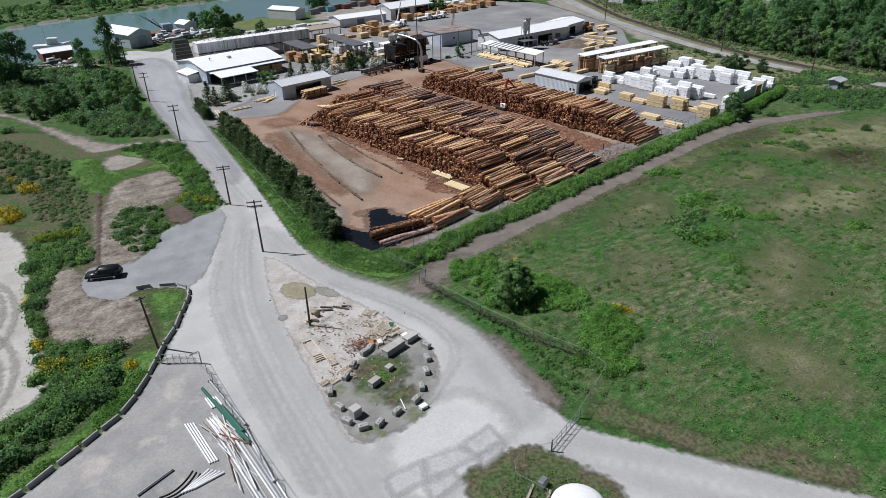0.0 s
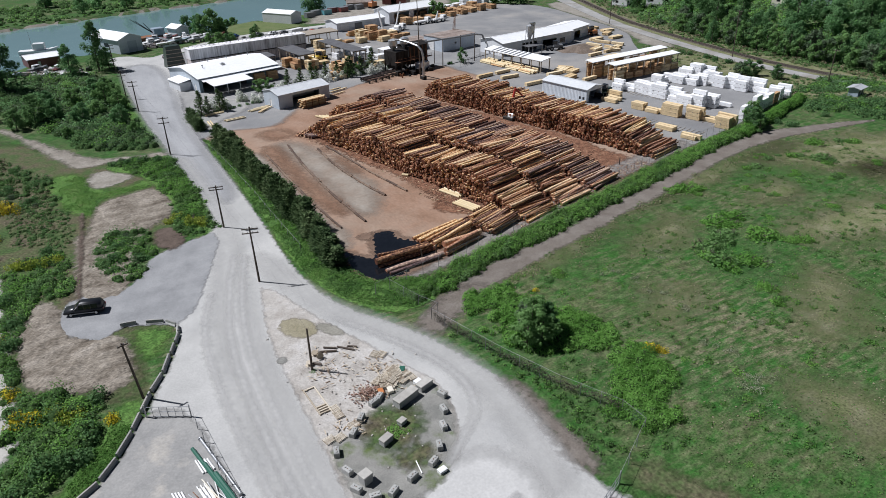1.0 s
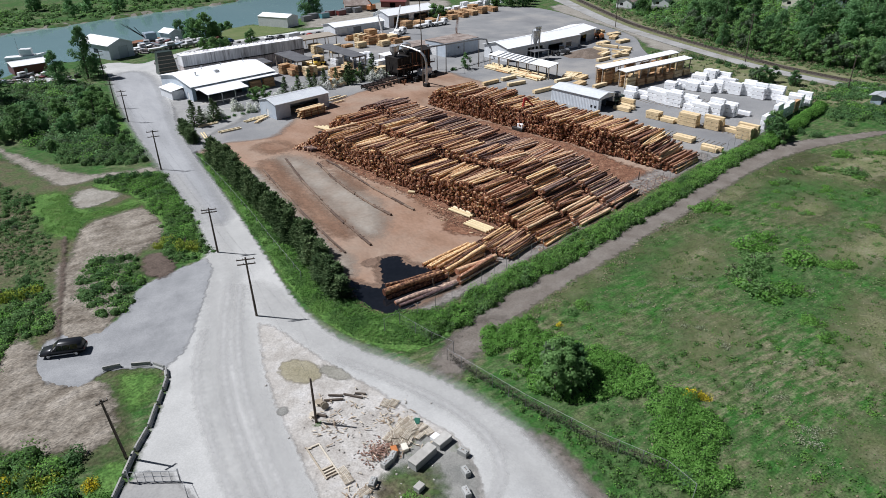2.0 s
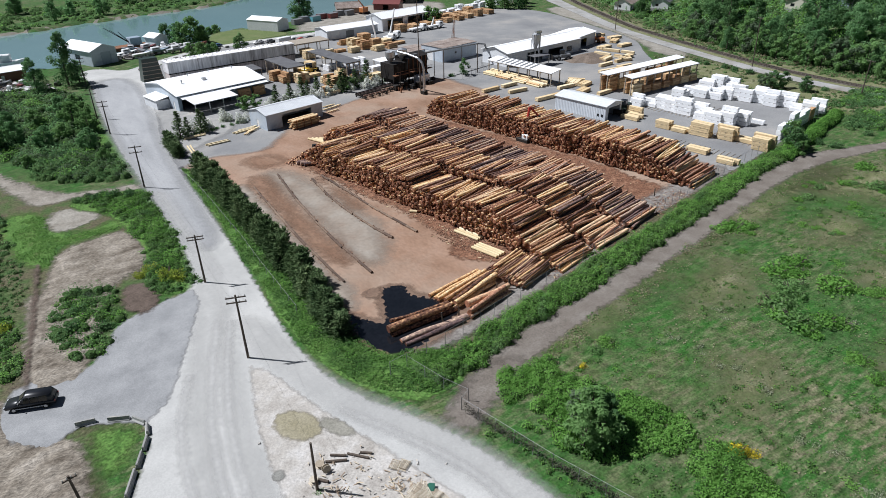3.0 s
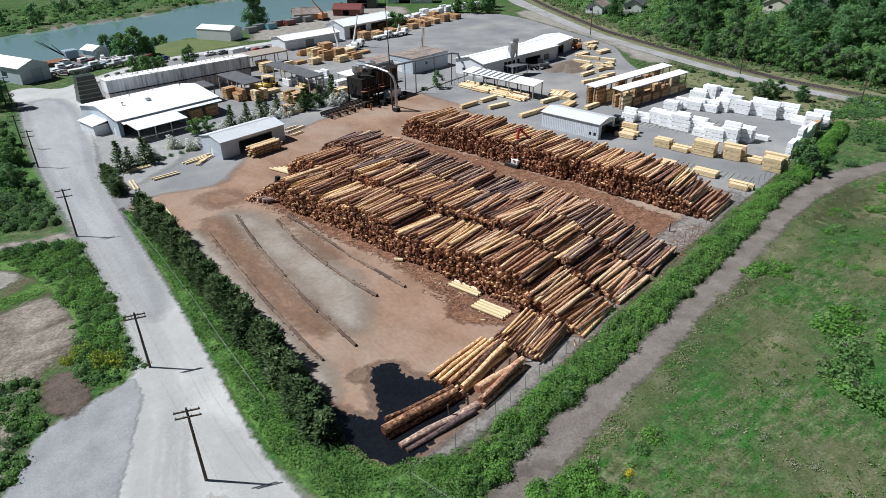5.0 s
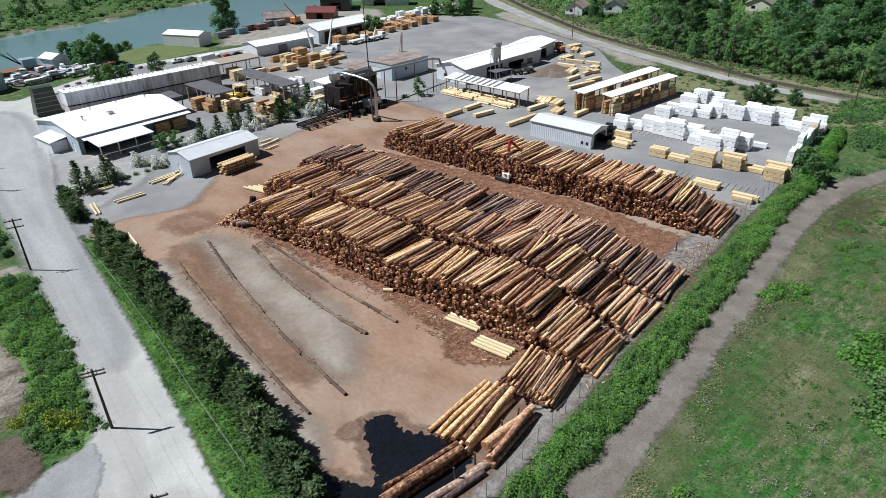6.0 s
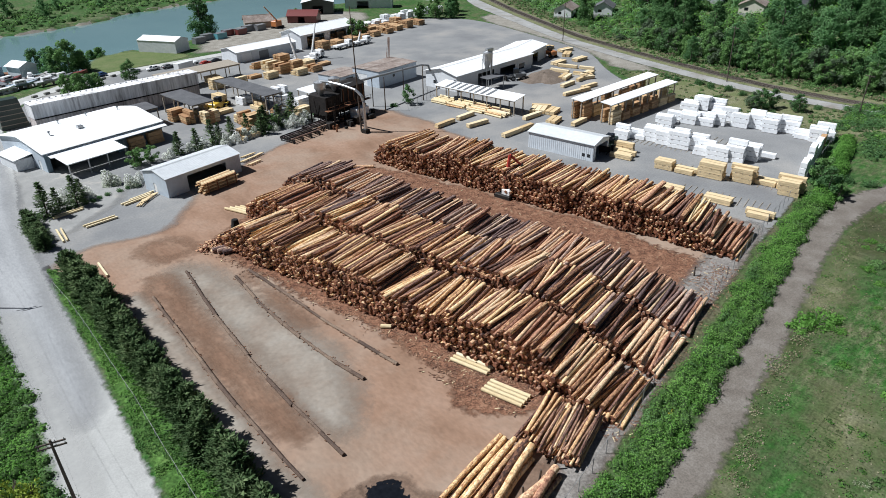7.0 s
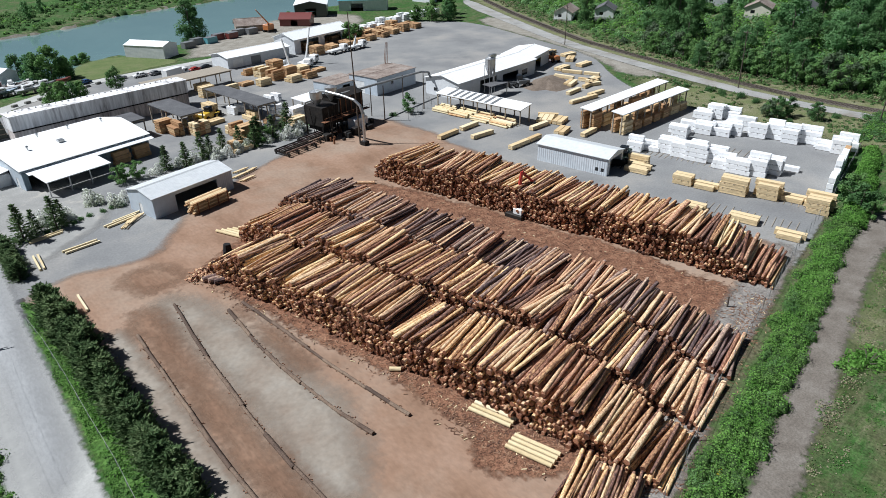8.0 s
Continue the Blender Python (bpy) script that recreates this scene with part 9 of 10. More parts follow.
def bend(line, k):
    """A smooth run through the points of a line, k steps to a stretch."""
    out, pts = [], [line[0], *line, line[-1]]
    for p0, p1, p2, p3 in zip(pts, pts[1:], pts[2:], pts[3:]):
        for j in range(k):
            t = j / k
            out.append(tuple(0.5 * (2 * p1[c] + (p2[c] - p0[c]) * t + (2 * p0[c] - 5 * p1[c] + 4 * p2[c] - p3[c]) * t * t + (3 * p1[c] - p0[c] - 3 * p2[c] + p3[c]) * t ** 3) for c in (0, 1)))
    return out + [line[-1]]


for line in SKIDS:
    run = bend(line, 3)
    for p, q in zip(run, run[1:]):
        lying("skid_log", p[0] + rf.uniform(-0.08, 0.08), p[1], q[0] + rf.uniform(-0.08, 0.08), q[1] - 0.1, rf.uniform(0.17, 0.26), M_SKID, "thin dark log laid end to end in a row", 0.2, "log", "skid rows on the dirt")
    g = Geo()
    for i in range(150):
        t = rf.random() * (len(line) - 1)
        a, b = line[int(t)], line[min(int(t) + 1, len(line) - 1)]
        x, y = a[0] + (b[0] - a[0]) * (t % 1) + rf.gauss(0, 0.22), a[1] + (b[1] - a[1]) * (t % 1)
        s = rf.uniform(0.05, 0.16)
        g.box(-s, -0.04, 0, s, 0.04, 0.05, 0, pose(x, y, 0.09, 0, 0, rf.uniform(0, 180)))
    tagged(new("bark_scraps", g.mesh("bark_scraps", M_BARK_LITTER)), "bark scraps along the row of thin logs", "bark", kind="stuff")
g, gl = Geo(), Geo()
for i in range(3600):
    u, v = rf.choice(((rf.uniform(121, 131), rf.uniform(77, 150)), (rf.uniform(121, 131), rf.uniform(77, 150)), (rf.uniform(86, 130), rf.gauss(75.6, 1.0)), (rf.uniform(86, 130), rf.gauss(75.0, 1.4)), (rf.gauss(87, 1.0), rf.uniform(82, 146)), (rf.uniform(83, 89), rf.uniform(84, 98))))
    x, y = uv(u, v)
    s, w = rf.uniform(0.06, 0.3), rf.uniform(0.025, 0.06)
    (gl if rf.random() < 0.05 else g).box(-s, -w, 0, s, w, 0.03, 0, pose(x, y, 0.11, rf.uniform(-9, 9), rf.uniform(-9, 9), rf.uniform(0, 180)))
tagged(new("bark_strips", g.mesh("bark_strips", surface("torn_bark", [(0.08, 0.042, 0.03), (0.19, 0.10, 0.064), (0.36, 0.225, 0.14)], scale=1.5, fine=6, grain=0.3, vary="island", spread=0.9))), "torn bark strips strewn between the stacks", "bark", kind="stuff")
tagged(new("wood_chips", gl.mesh("wood_chips", M_PEELED)), "pale wood splinters strewn between the stacks", "bark", kind="stuff")
for u0, v0, k in ((84.8, 87.0, 4), (87.2, 93.2, 3)):
    for i in range(k):
        a, b = uv(u0 + i * 0.62, v0 - 2.6), uv(u0 + i * 0.62 - 0.3, v0 + 2.6)
        lying("peeled_log", a[0], a[1], b[0], b[1], 0.24, M_PEELED, "short pale peeled log on the bark", 0.34, "log", "peeled logs")
lying("short_log", 61.9, 123.6, 62.9, 122.6, 0.28, M_PEELED, "short cut log alone on the dirt", 0.34, "log", "peeled logs")
for i in range(3):
    a, b = uv(86.6 + i * 0.3, 143.5 - i * 1.0), uv(91.2, 141.8 - i * 1.0)
    lying("thick_log", a[0], a[1], b[0], b[1], 0.45, M_LOG["dark", "object"], "thick dark log at the stack's end", 0.5, "log", "thick logs")
for i in range(7):
    a, b = uv(98.2 + i * 0.75, 155.8 - i * 0.55), uv(99.2 + i * 0.75, 150.0 - i * 0.5)
    lying("peeled_log", a[0], a[1], b[0], b[1], 0.26, M_PEELED, "pale peeled log laid in a flat row", 0.3, "log", "peeled logs")
for i in range(3):
    lying("brown_log", 88 + i * 0.9, 178.2 - i * 0.9, 93 + i * 0.9, 173.6 - i * 0.9, 0.32, M_LOG["rusty", "object"], "loose brown log beyond the stacks", 0.36, "log", "loose logs")
g = Geo()
for i in range(330):
    r_, a = abs(rf.gauss(0, 1.3)), rf.uniform(0, 6.28)
    if r_ > 2.6:
        continue
    s = rf.uniform(0.12, 0.4)
    g.box(-s, -0.09, 0, s, 0.09, 0.1, 0, pose(54.6 + r_ * math.cos(a), 160.6 + r_ * math.sin(a), 0.05 + max(0, 1.25 - r_ * 0.5) * rf.random(), rf.uniform(-30, 30), rf.uniform(-30, 30), rf.uniform(0, 180)))
tagged(new("bark_heap", g.mesh("bark_heap", M_LOG["rusty", "island"])), "low heap of bark chunks near the stack", "bark heap", kind="stuff")
bb = thing("scorched_stump", 60.6, 165.0, 0.04, 20, "black upright stump beside the log stack", "stump")
part("stem", Geo().tube((0, 0, 0), (0.1, 0, 1.5), 0.75, 0.55, 9), M_BLACK, bb)
for a in range(4):
    part("root", Geo().tube((0.4 * math.cos(a * 1.6), 0.4 * math.sin(a * 1.6), 0.5), (1.0 * math.cos(a * 1.6), 1.0 * math.sin(a * 1.6), 0.08), 0.24, 0.1, 6), M_BLACK, bb)
for x0, y0, x1, y1 in ((40.6, 183.3, 46.2, 184.0), (40.9, 182.4, 46.4, 183.1), (36.7, 184.9, 36.5, 179.2), (37.4, 185.0, 37.1, 179.3), (38.7, 167.4, 38.6, 162.2), (37.4, 190.3, 42.7, 191.2), (37.8, 191.1, 42.9, 192.0),
                       (48.6, 188.4, 54.6, 189.8), (49.0, 187.6, 54.2, 189.0), (50.4, 189.4, 55.6, 190.7)):
    lying("squared_timber", x0, y0, x1, y1, 0.2, M_PEELED, "pale squared timber lying on the yard", 0.24, "timber", "squared timbers", n=4)
for x, y in ((50.4, 90.4), (53.0, 91.2), (55.8, 92.0), (58.4, 92.4), (60.6, 92.4), (63.0, 93.4), (65.6, 93.6), (47.6, 90.0), (70.4, 95.4), (96.6, 102.4), (104.5, 103.2), (112.6, 104.8), (86.4, 99.4)):
    sk = thing("log_stake", x, y, 0, rf.uniform(0, 90), "short dark wooden stake beside the logs", "stake", "log stakes")
    sk.matrix_basis = pose(x, y, 0, rf.uniform(-9, 9), rf.uniform(-9, 9), rf.uniform(0, 90))
    part("shaft", Geo().tube((0, 0, -0.15), (0, 0, rf.uniform(1.3, 2.1)), 0.13, 0.1, 7), M_POLE, sk)
# rack in front of the shed
rk = thing("lumber_rack", 62.6, 184.6, 0, 14, "steel rack with long boards in front of the shed", "rack")
for i in range(4):
    for j in range(2):
        part("upright", Geo().box(i * 2.2 - 0.08, -2.6 + j * 2.4, 0, i * 2.2 + 0.08, -2.44 + j * 2.4, 2.4), M_RUST, rk)
for j in range(4):
    for i in range(5):
        part("board", Geo().box(-1.2 + 0.3 * ((i * 7 + j) % 3), -2.5 + i * 0.5, 0.35 + j * 0.6, 6.6 + 0.4 * ((i + j) % 3), -2.1 + i * 0.5, 0.5 + j * 0.6), M_LUMBER if (i + j) % 3 else M_LUMBER_RED, rk)
for x, y, t in ((52.5, 187.5, 40), (53.8, 188.6, 35), (51.6, 186.8, 50), (76.5, 194.5, 20), (78, 197, 15), (79.5, 195.6, 25), (77, 191.8, 18)):
    for k in range(3):
        a = radians(t)
        lying("offcut_board", x - 1.6 * math.cos(a) + 0.3 * k, y - 1.6 * math.sin(a) - 0.3 * k, x + 1.6 * math.cos(a) + 0.3 * k, y + 1.6 * math.sin(a) - 0.3 * k, 0.14, M_LUMBER, "pale offcut board in a loose heap", 0.2 + 0.1 * k, "board", "offcut boards", n=4)
# peeled posts stacked along the striped canopy
for i in range(60):
    row, col, lift = i % 4, (i // 4) % 7, i // 28
    a = radians(-80.8 + rf.uniform(-4, 4))
    x, y = 139.4 + 0.158 * row * 6.3 - 0.985 * col * 0.62 + rf.uniform(-0.3, 0.3), 199.6 - 0.985 * row * 6.3 - 0.158 * col * 0.62 + rf.uniform(-0.5, 0.5)
    l = rf.uniform(2.4, 3.1)
    lying("peeled_post", x - l * math.cos(a), y - l * math.sin(a), x + l * math.cos(a), y + l * math.sin(a), 0.25, M_PEELED if i % 5 else M_LOG["golden", "object"], "pale peeled post stacked beside the canopy", 0.3 + 0.44 * lift, "post", "peeled posts")

# ---- machines and vehicles ----


def wheel(parent, x, y, r, w, mat=None):
    t = part("wheel", Geo().tube((x, y - w / 2, r), (x, y + w / 2, r), r, n=14), M_RUBBER, parent)
    part("rim", Geo().tube((x, y - w / 2 - 0.012, r), (x, y + w / 2 + 0.012, r), r * 0.58, n=10), mat or M_STEEL, t)
    return t


def car(x, y, turn, paint, label, long=4.6, wide=1.8, high=1.5, van=False, z=0.0):
    c = thing("van" if van else "car", x, y, z, turn, label, "van" if van else "car", "parked cars")
    L, H = long / 2, high
    body = [(-L, 0.35), (L - 0.1, 0.32), (L, 0.55), (L - 0.05, 0.78), (L * 0.52, 0.95), (-L * 0.94, 0.98), (-L, 0.8)]
    roof = [(L * 0.5, 0.94), (L * 0.16, H - 0.05), (L * 0.05, H), (-L * 0.82, H), (-L * 0.97, 0.96)] if van else [(L * 0.42, 0.94), (L * 0.08, H - 0.04), (-L * 0.45, H), (-L * 0.85, 0.97)]
    spin = pose(0, 0, 0, 0, 0, 90)
    low, up = Geo().prism([(-a, b) for a, b in body], -wide / 2, wide / 2, at=spin), Geo().prism([(-a, b) for a, b in roof], -wide / 2 + 0.06, wide / 2 - 0.06, at=spin)
    slope = 0.24 / (H - 0.95)
    up.v = [(x_, y_ * (1 - slope * max(0, z_ - 0.95)), z_) for x_, y_, z_ in up.v]
    low.v = [(x_, y_ * (0.86 if abs(x_) > L - 0.12 else 1.0), z_) for x_, y_, z_ in low.v]
    for name_, g_ in (("body", low), ("cabin", up)):
        bm = bmesh.new()
        me = g_.mesh(name_, PAINT[paint])
        bm.from_mesh(me)
        bmesh.ops.bevel(bm, geom=list(bm.edges), offset=0.07, segments=2, affect="EDGES", clamp_overlap=True)
        bm.to_mesh(me)
        bm.free()
        me.polygons.foreach_set("use_smooth", [True] * len(me.polygons))
        part(name_, me, None, c)
    for s in (-1, 1):
        k = wide / 2 - 0.05

        def at(z_):
            return s * k * (1 - slope * (z_ - 0.95)) + s * 0.004
        for a0, a1 in ((-0.74, -0.42), (-0.39, -0.08), (-0.05, 0.2)) if van else ((-0.5, -0.18), (-0.14, 0.14)):
            z0, z1 = 1.02, H - 0.14
            part("side_window", Geo().add([(L * a0, at(z0), z0), (L * a1, at(z0), z0), (L * a1 - 0.12 * (a1 > 0), at(z1), z1), (L * a0, at(z1), z1)], [(0, 1, 2, 3)]), M_GLASS, c)
        part("sill_trim", Geo().box(-L * 0.55, min(s * wide / 2, s * (wide / 2 + 0.03)), 0.4, L * 0.55, max(s * wide / 2, s * (wide / 2 + 0.03)), 0.5), PAINT["silver"] if van else M_RUBBER, c)
        part("headlight", Geo().box(L - 0.14, s * wide * 0.34 - 0.16, 0.6, L + 0.01, s * wide * 0.34 + 0.16, 0.74), PAINT["silver"], c)
        part("tail_light", Geo().box(-L - 0.01, s * wide * 0.36 - 0.1, 0.7, -L + 0.1, s * wide * 0.36 + 0.1, 0.9), PAINT["red"], c)
        part("mirror", Geo().slab(L * 0.36, min(s * wide / 2, s * (wide / 2 + 0.18)), 0.95, L * 0.36 + 0.1, max(s * wide / 2, s * (wide / 2 + 0.18)), 1.1, 0.03), PAINT[paint], c)
    f0, f1 = roof[0], roof[1]
    part("windscreen", Geo().add([(f0[0] + 0.01, -wide / 2 + 0.2, f0[1] + 0.07), (f0[0] + 0.01, wide / 2 - 0.2, f0[1] + 0.07), (f1[0] + 0.035, wide / 2 - 0.36, f1[1]), (f1[0] + 0.035, -wide / 2 + 0.36, f1[1])], [(0, 1, 2, 3)]), M_GLASS, c)
    for a in (-0.62, 0.62):
        for s in (-1, 1):
            wheel(c, a * L, s * (wide / 2 - 0.1), 0.34, 0.22)
    return c


car(-0.8, 103.0, 161, "black", "long black van parked on the grey driveway", 5.4, 2.0, 1.8, True, 0.12)
for x, y, t, p in ((86, 297.5, 12, "silver"), (92, 296, 190, "white"), (97, 295.5, 12, "grey"), (104, 290, 12, "white"), (108.5, 291, 12, "red"), (112, 291.6, 190, "black"), (44, 275, 60, "grey"), (70, 297.5, 20, "white"), (76, 299, 200, "blue"), (154, 240, 10, "white"), (158, 250, 40, "white")):
    car(x, y, t, p, "%s car parked in the mill yard" % p)


def truck(x, y, turn, paint, label, boom=0.0, box=False):
    c = thing("truck", x, y, 0, turn, label, "truck", "parked trucks")
    part("chassis", Geo().box(-4.2, -0.5, 0.7, 3.6, 0.5, 1.0), M_DARKSTEEL, c)
    part("cab", Geo().slab(2.0, -1.2, 0.8, 4.2, 1.2, 2.8, 0.2), PAINT[paint], c)
    part("windscreen", Geo().box(4.19, -1.0, 1.8, 4.22, 1.0, 2.6), M_GLASS, c)
    for s in (-1, 1):
        part("side_window", Geo().box(2.7, min(s * 1.2, s * 1.22), 1.8, 3.8, max(s * 1.2, s * 1.22), 2.5), M_GLASS, c)
    part("bed", Geo().slab(-4.4, -1.2, 1.0, 1.7, 1.2, 3.4 if box else 1.6, 0.06), PAINT[paint], c)
    for a in (-3.4, -2.2, 3.0):
        for s in (-1, 1):
            wheel(c, a, s * 1.05, 0.5, 0.32)
    if boom:
        part("boom", Geo().tube((-1.5, 0, 1.6), (-1.0, 0, 3.0), 0.5, 0.4).tube((-1.0, 0, 2.8), (-1.0 + boom * 0.35, 0, 2.8 + boom), 0.42, 0.25, 6), PAINT[paint], c)
    return c


truck(131, 270, 100, "white", "white boom truck with its mast raised", 7)
truck(140.5, 272.5, 20, "white", "white boom truck with its mast raised", 9)
truck(136, 268, 30, "white", "white flatbed truck in the yard")
truck(158, 281, 14, "white", "white crane truck beside the lumber rows")
truck(167, 282, 14, "white", "white crane truck beside the lumber rows", 2)
truck(100, 286, 20, "white", "white box truck on the road", box=True)
truck(237, 318, 40, "white", "white truck by the railway road", box=True)
ld = thing("log_loader", 104.6, 142.5, 0.06, 100, "small red and white log loader in the bark aisle", "loader")
part("track_frame", Geo().slab(-1.7, -1.3, 0, 1.7, 1.3, 0.8, 0.15), M_DARKSTEEL, ld)
part("cab", Geo().slab(-1.4, -0.9, 0.8, 0.3, 0.9, 1.9, 0.2), PAINT["white"], ld)
part("mast", Geo().box(-0.5, -0.5, 1.9, 0.5, 0.5, 3.0, inset=0.15), PAINT["red"], ld)
part("cab_window", Geo().box(0.29, -0.7, 1.1, 0.32, 0.7, 1.7), M_GLASS, ld)
part("boom", Geo().tube((0.2, -0.1, 2.6), (0.6, -1.9, 7.6), 0.42, 0.3, 6), PAINT["red"], ld)
part("stick", Geo().tube((0.6, -1.9, 7.6), (-0.9, -3.4, 5.6), 0.3, 0.2, 6), PAINT["red"], ld)
part("grapple", Geo().tube((-0.9, -3.4, 5.6), (-1.0, -3.5, 4.2), 0.5, 0.2, 6), M_DARKSTEEL, ld)


def wheel_loader(x, y, turn, paint, label):
    w = thing("wheel_loader", x, y, 0, turn, label, "loader", "wheel loaders")
    part("body", Geo().slab(-3.0, -1.1, 0.9, 0.4, 1.1, 2.2, 0.15), PAINT[paint], w)
    part("cab", Geo().slab(-0.8, -0.8, 2.2, 0.7, 0.8, 3.5, 0.12), M_GLASS, w)
    part("arm", Geo().box(0.4, -0.9, 1.0, 3.2, -0.6, 1.4).box(0.4, 0.6, 1.0, 3.2, 0.9, 1.4), PAINT[paint], w)
    part("fork", Geo().box(3.2, -1.3, 0.3, 3.5, 1.3, 1.6).box(3.5, -0.9, 0.3, 4.8, -0.7, 0.45).box(3.5, 0.7, 0.3, 4.8, 0.9, 0.45), M_DARKSTEEL, w)
    for a in (-2.1, 1.2):
        for s in (-1, 1):
            wheel(w, a, s * 1.15, 0.75, 0.55, PAINT[paint])


for x, y, t, p in ((198.5, 219.5, 40, "yellow"), (202.5, 217.6, 80, "orange"), (170, 202.5, 150, "grey"), (89, 236, 30, "yellow"), (97, 217.6, 200, "grey"), (140.5, 145.5, 200, "darkgreen"), (104, 331, 30, "yellow")):
    wheel_loader(x, y, t, p, "%s wheel loader with forks" % p)
ex = thing("rusty_crane", 161, 338.4, 0, 20, "old orange crawler crane by the river", "crane")
part("crawler", Geo().slab(-2.4, -1.8, 0, 2.4, -0.8, 1.0, 0.2), M_DARKSTEEL, ex)
part("crawler", Geo().slab(-2.4, 0.8, 0, 2.4, 1.8, 1.0, 0.2), M_DARKSTEEL, ex)
part("undercarriage", Geo().box(-1.6, -0.8, 0.3, 1.6, 0.8, 1.0), M_DARKSTEEL, ex)
part("house", Geo().slab(-2.4, -1.4, 1.0, 1.4, 1.4, 3.2, 0.15), PAINT["orange"], ex)
part("boom", Geo().tube((1.2, 0, 2), (-5.2, 1.5, 9.5), 0.35, 0.2, 4), PAINT["orange"], ex)
# skeletal crane behind the block building
cr = thing("lattice_crane", 146, 236.5, 0, 0, "slender lattice crane mast leaning over a roof", "crane")
for a, b in ((-0.5, -0.5), (0.5, -0.5), (0.5, 0.5), (-0.5, 0.5)):
    part("chord", Geo().tube((a, b, 0), (2.2 + a * 0.4, 1.4 + b * 0.4, 11), 0.07, n=5), M_RUST, cr)
for i in range(9):
    t = i / 9
    part("lace", Geo().tube((-0.5 + 2.3 * t, -0.5 + 1.5 * t, 11 * t), (0.5 + 2.3 * t, 0.5 + 1.5 * t, 11 * (t + 0.09)), 0.05, n=4), M_RUST, cr)

# ---- boat yard ----


def boat(x, y, turn, long, label, paint="white", cabin=True, z=0.6):
    b = thing("boat", x, y, 0, turn, label, "boat", "boats in the boat yard")
    L, W = long / 2, long * 0.15
    vs = []
    for k, (f, w, h0) in enumerate(((-1, 0.85, 0), (-0.3, 1, 0), (0.4, 0.8, 0.05), (1, 0.04, 0.35))):
        vs += [(f * L, -W * w, z + 1.0 + h0), (f * L, 0, z + h0), (f * L, W * w, z + 1.0 + h0)]
    fs = []
    for k in range(3):
        fs += [(k * 3, k * 3 + 1, k * 3 + 4, k * 3 + 3), (k * 3 + 1, k * 3 + 2, k * 3 + 5, k * 3 + 4), (k * 3 + 2, k * 3, k * 3 + 3, k * 3 + 5)]
    part("hull", Geo().add(vs, fs + [(0, 2, 1)]), PAINT[paint], b)
    if cabin:
        part("cabin", Geo().slab(-L * 0.5, -W * 0.6, z + 0.9, L * 0.2, W * 0.6, z + 2.1, 0.15), PAINT["white"], b)
        part("cabin_window", Geo().box(-L * 0.4, -W * 0.62, z + 1.5, L * 0.1, W * 0.62, z + 1.8), M_GLASS, b)
    for a in (-0.5, 0.3):
        part("cradle", Geo().box(a * L - 0.15, -W * 0.7, 0, a * L + 0.15, W * 0.7, z + 0.35), M_GREYWOOD, b)


for i, (x, y, t, l) in enumerate(((44, 303, 20, 8), (49, 305, 100, 7), (52, 309, 30, 9), (46, 310, 160, 6), (57, 304, 10, 8), (58, 309, 80, 7), (66, 302, 20, 7), (71, 304, 15, 6), (54, 300, 12, 9), (61, 299, 15, 8), (48, 297, 10, 7), (2, 276, 30, 7), (8, 272, 60, 6), (-6, 270, 10, 6), (-12, 274, 40, 7), (4, 266, 80, 5))):
    boat(x, y, t, l, "white boat on a cradle ashore", ("white", "grey", "maroon", "bluegrey", "silver")[i % 5], i % 3 != 1)
fb = thing("fishing_boat", 4, 318, -1.3, -14, "moored white fishing boat with a mast", "boat")
part("hull", Geo().add([(-7, -2, 1.6), (-7, 2, 1.6), (3, 2.2, 1.7), (7.5, 0, 2.6), (3, -2.2, 1.7), (-7, -1.4, -0.3), (-7, 1.4, -0.3), (3, 1.4, -0.3), (6, 0, 0), (3, -1.4, -0.3)], [(0, 4, 3, 2, 1), (0, 1, 6, 5), (1, 2, 7, 6), (2, 3, 8, 7), (3, 4, 9, 8), (4, 0, 5, 9)]), PAINT["white"], fb)
part("wheelhouse", Geo().slab(-1.5, -1.4, 1.6, 2.5, 1.4, 4.2, 0.15), PAINT["white"], fb)
part("mast", Geo().tube((-2, 0, 1.6), (-2, 0, 8.5), 0.12, 0.06, 6), PAINT["silver"], fb)
cb = thing("crane_barge", 47, 324, -1.3, 10, "dark crane barge moored at the bank", "barge")
part("deck", Geo().box(-8, -3, 0, 8, 3, 1.4), M_RUST, cb)
part("house", Geo().slab(1, -2, 1.4, 5.5, 2, 4.4, 0.1), PAINT["bluegrey"], cb)
for dx, dz in ((-7, 9), (-5, 8), (-2, 7)):
    part("boom", Geo().tube((1.5, 0, 2.2), (dx, 0.5, dz), 0.2, 0.1, 5), M_DARKSTEEL, cb)
gj = Geo()
for i in range(420):
    cx, cy, sx, sy = rf.choice(((52, 304, 9, 4), (46, 300, 6, 4), (2, 274, 9, 6), (60, 309, 6, 4), (10, 268, 6, 5)))
    q = rf.uniform(0.3, 1.5)
    gj.box(-q, -q * 0.4, 0, q, q * 0.4, rf.uniform(0.3, 1.2), 0, pose(rf.gauss(cx, sx * 0.5), rf.gauss(cy, sy * 0.5), 0.03, 0, 0, rf.uniform(0, 180)), inset=0.05)
tagged(new("boatyard_clutter", gj.mesh("boatyard_clutter", surface("mixed_junk", [(0.05, 0.05, 0.055), (0.14, 0.11, 0.09), (0.30, 0.29, 0.28), (0.62, 0.62, 0.62)], scale=1, fine=4, grain=0.2, vary="island", spread=0.9))), "heaped gear and scrap in the boat yard", "clutter", kind="stuff")
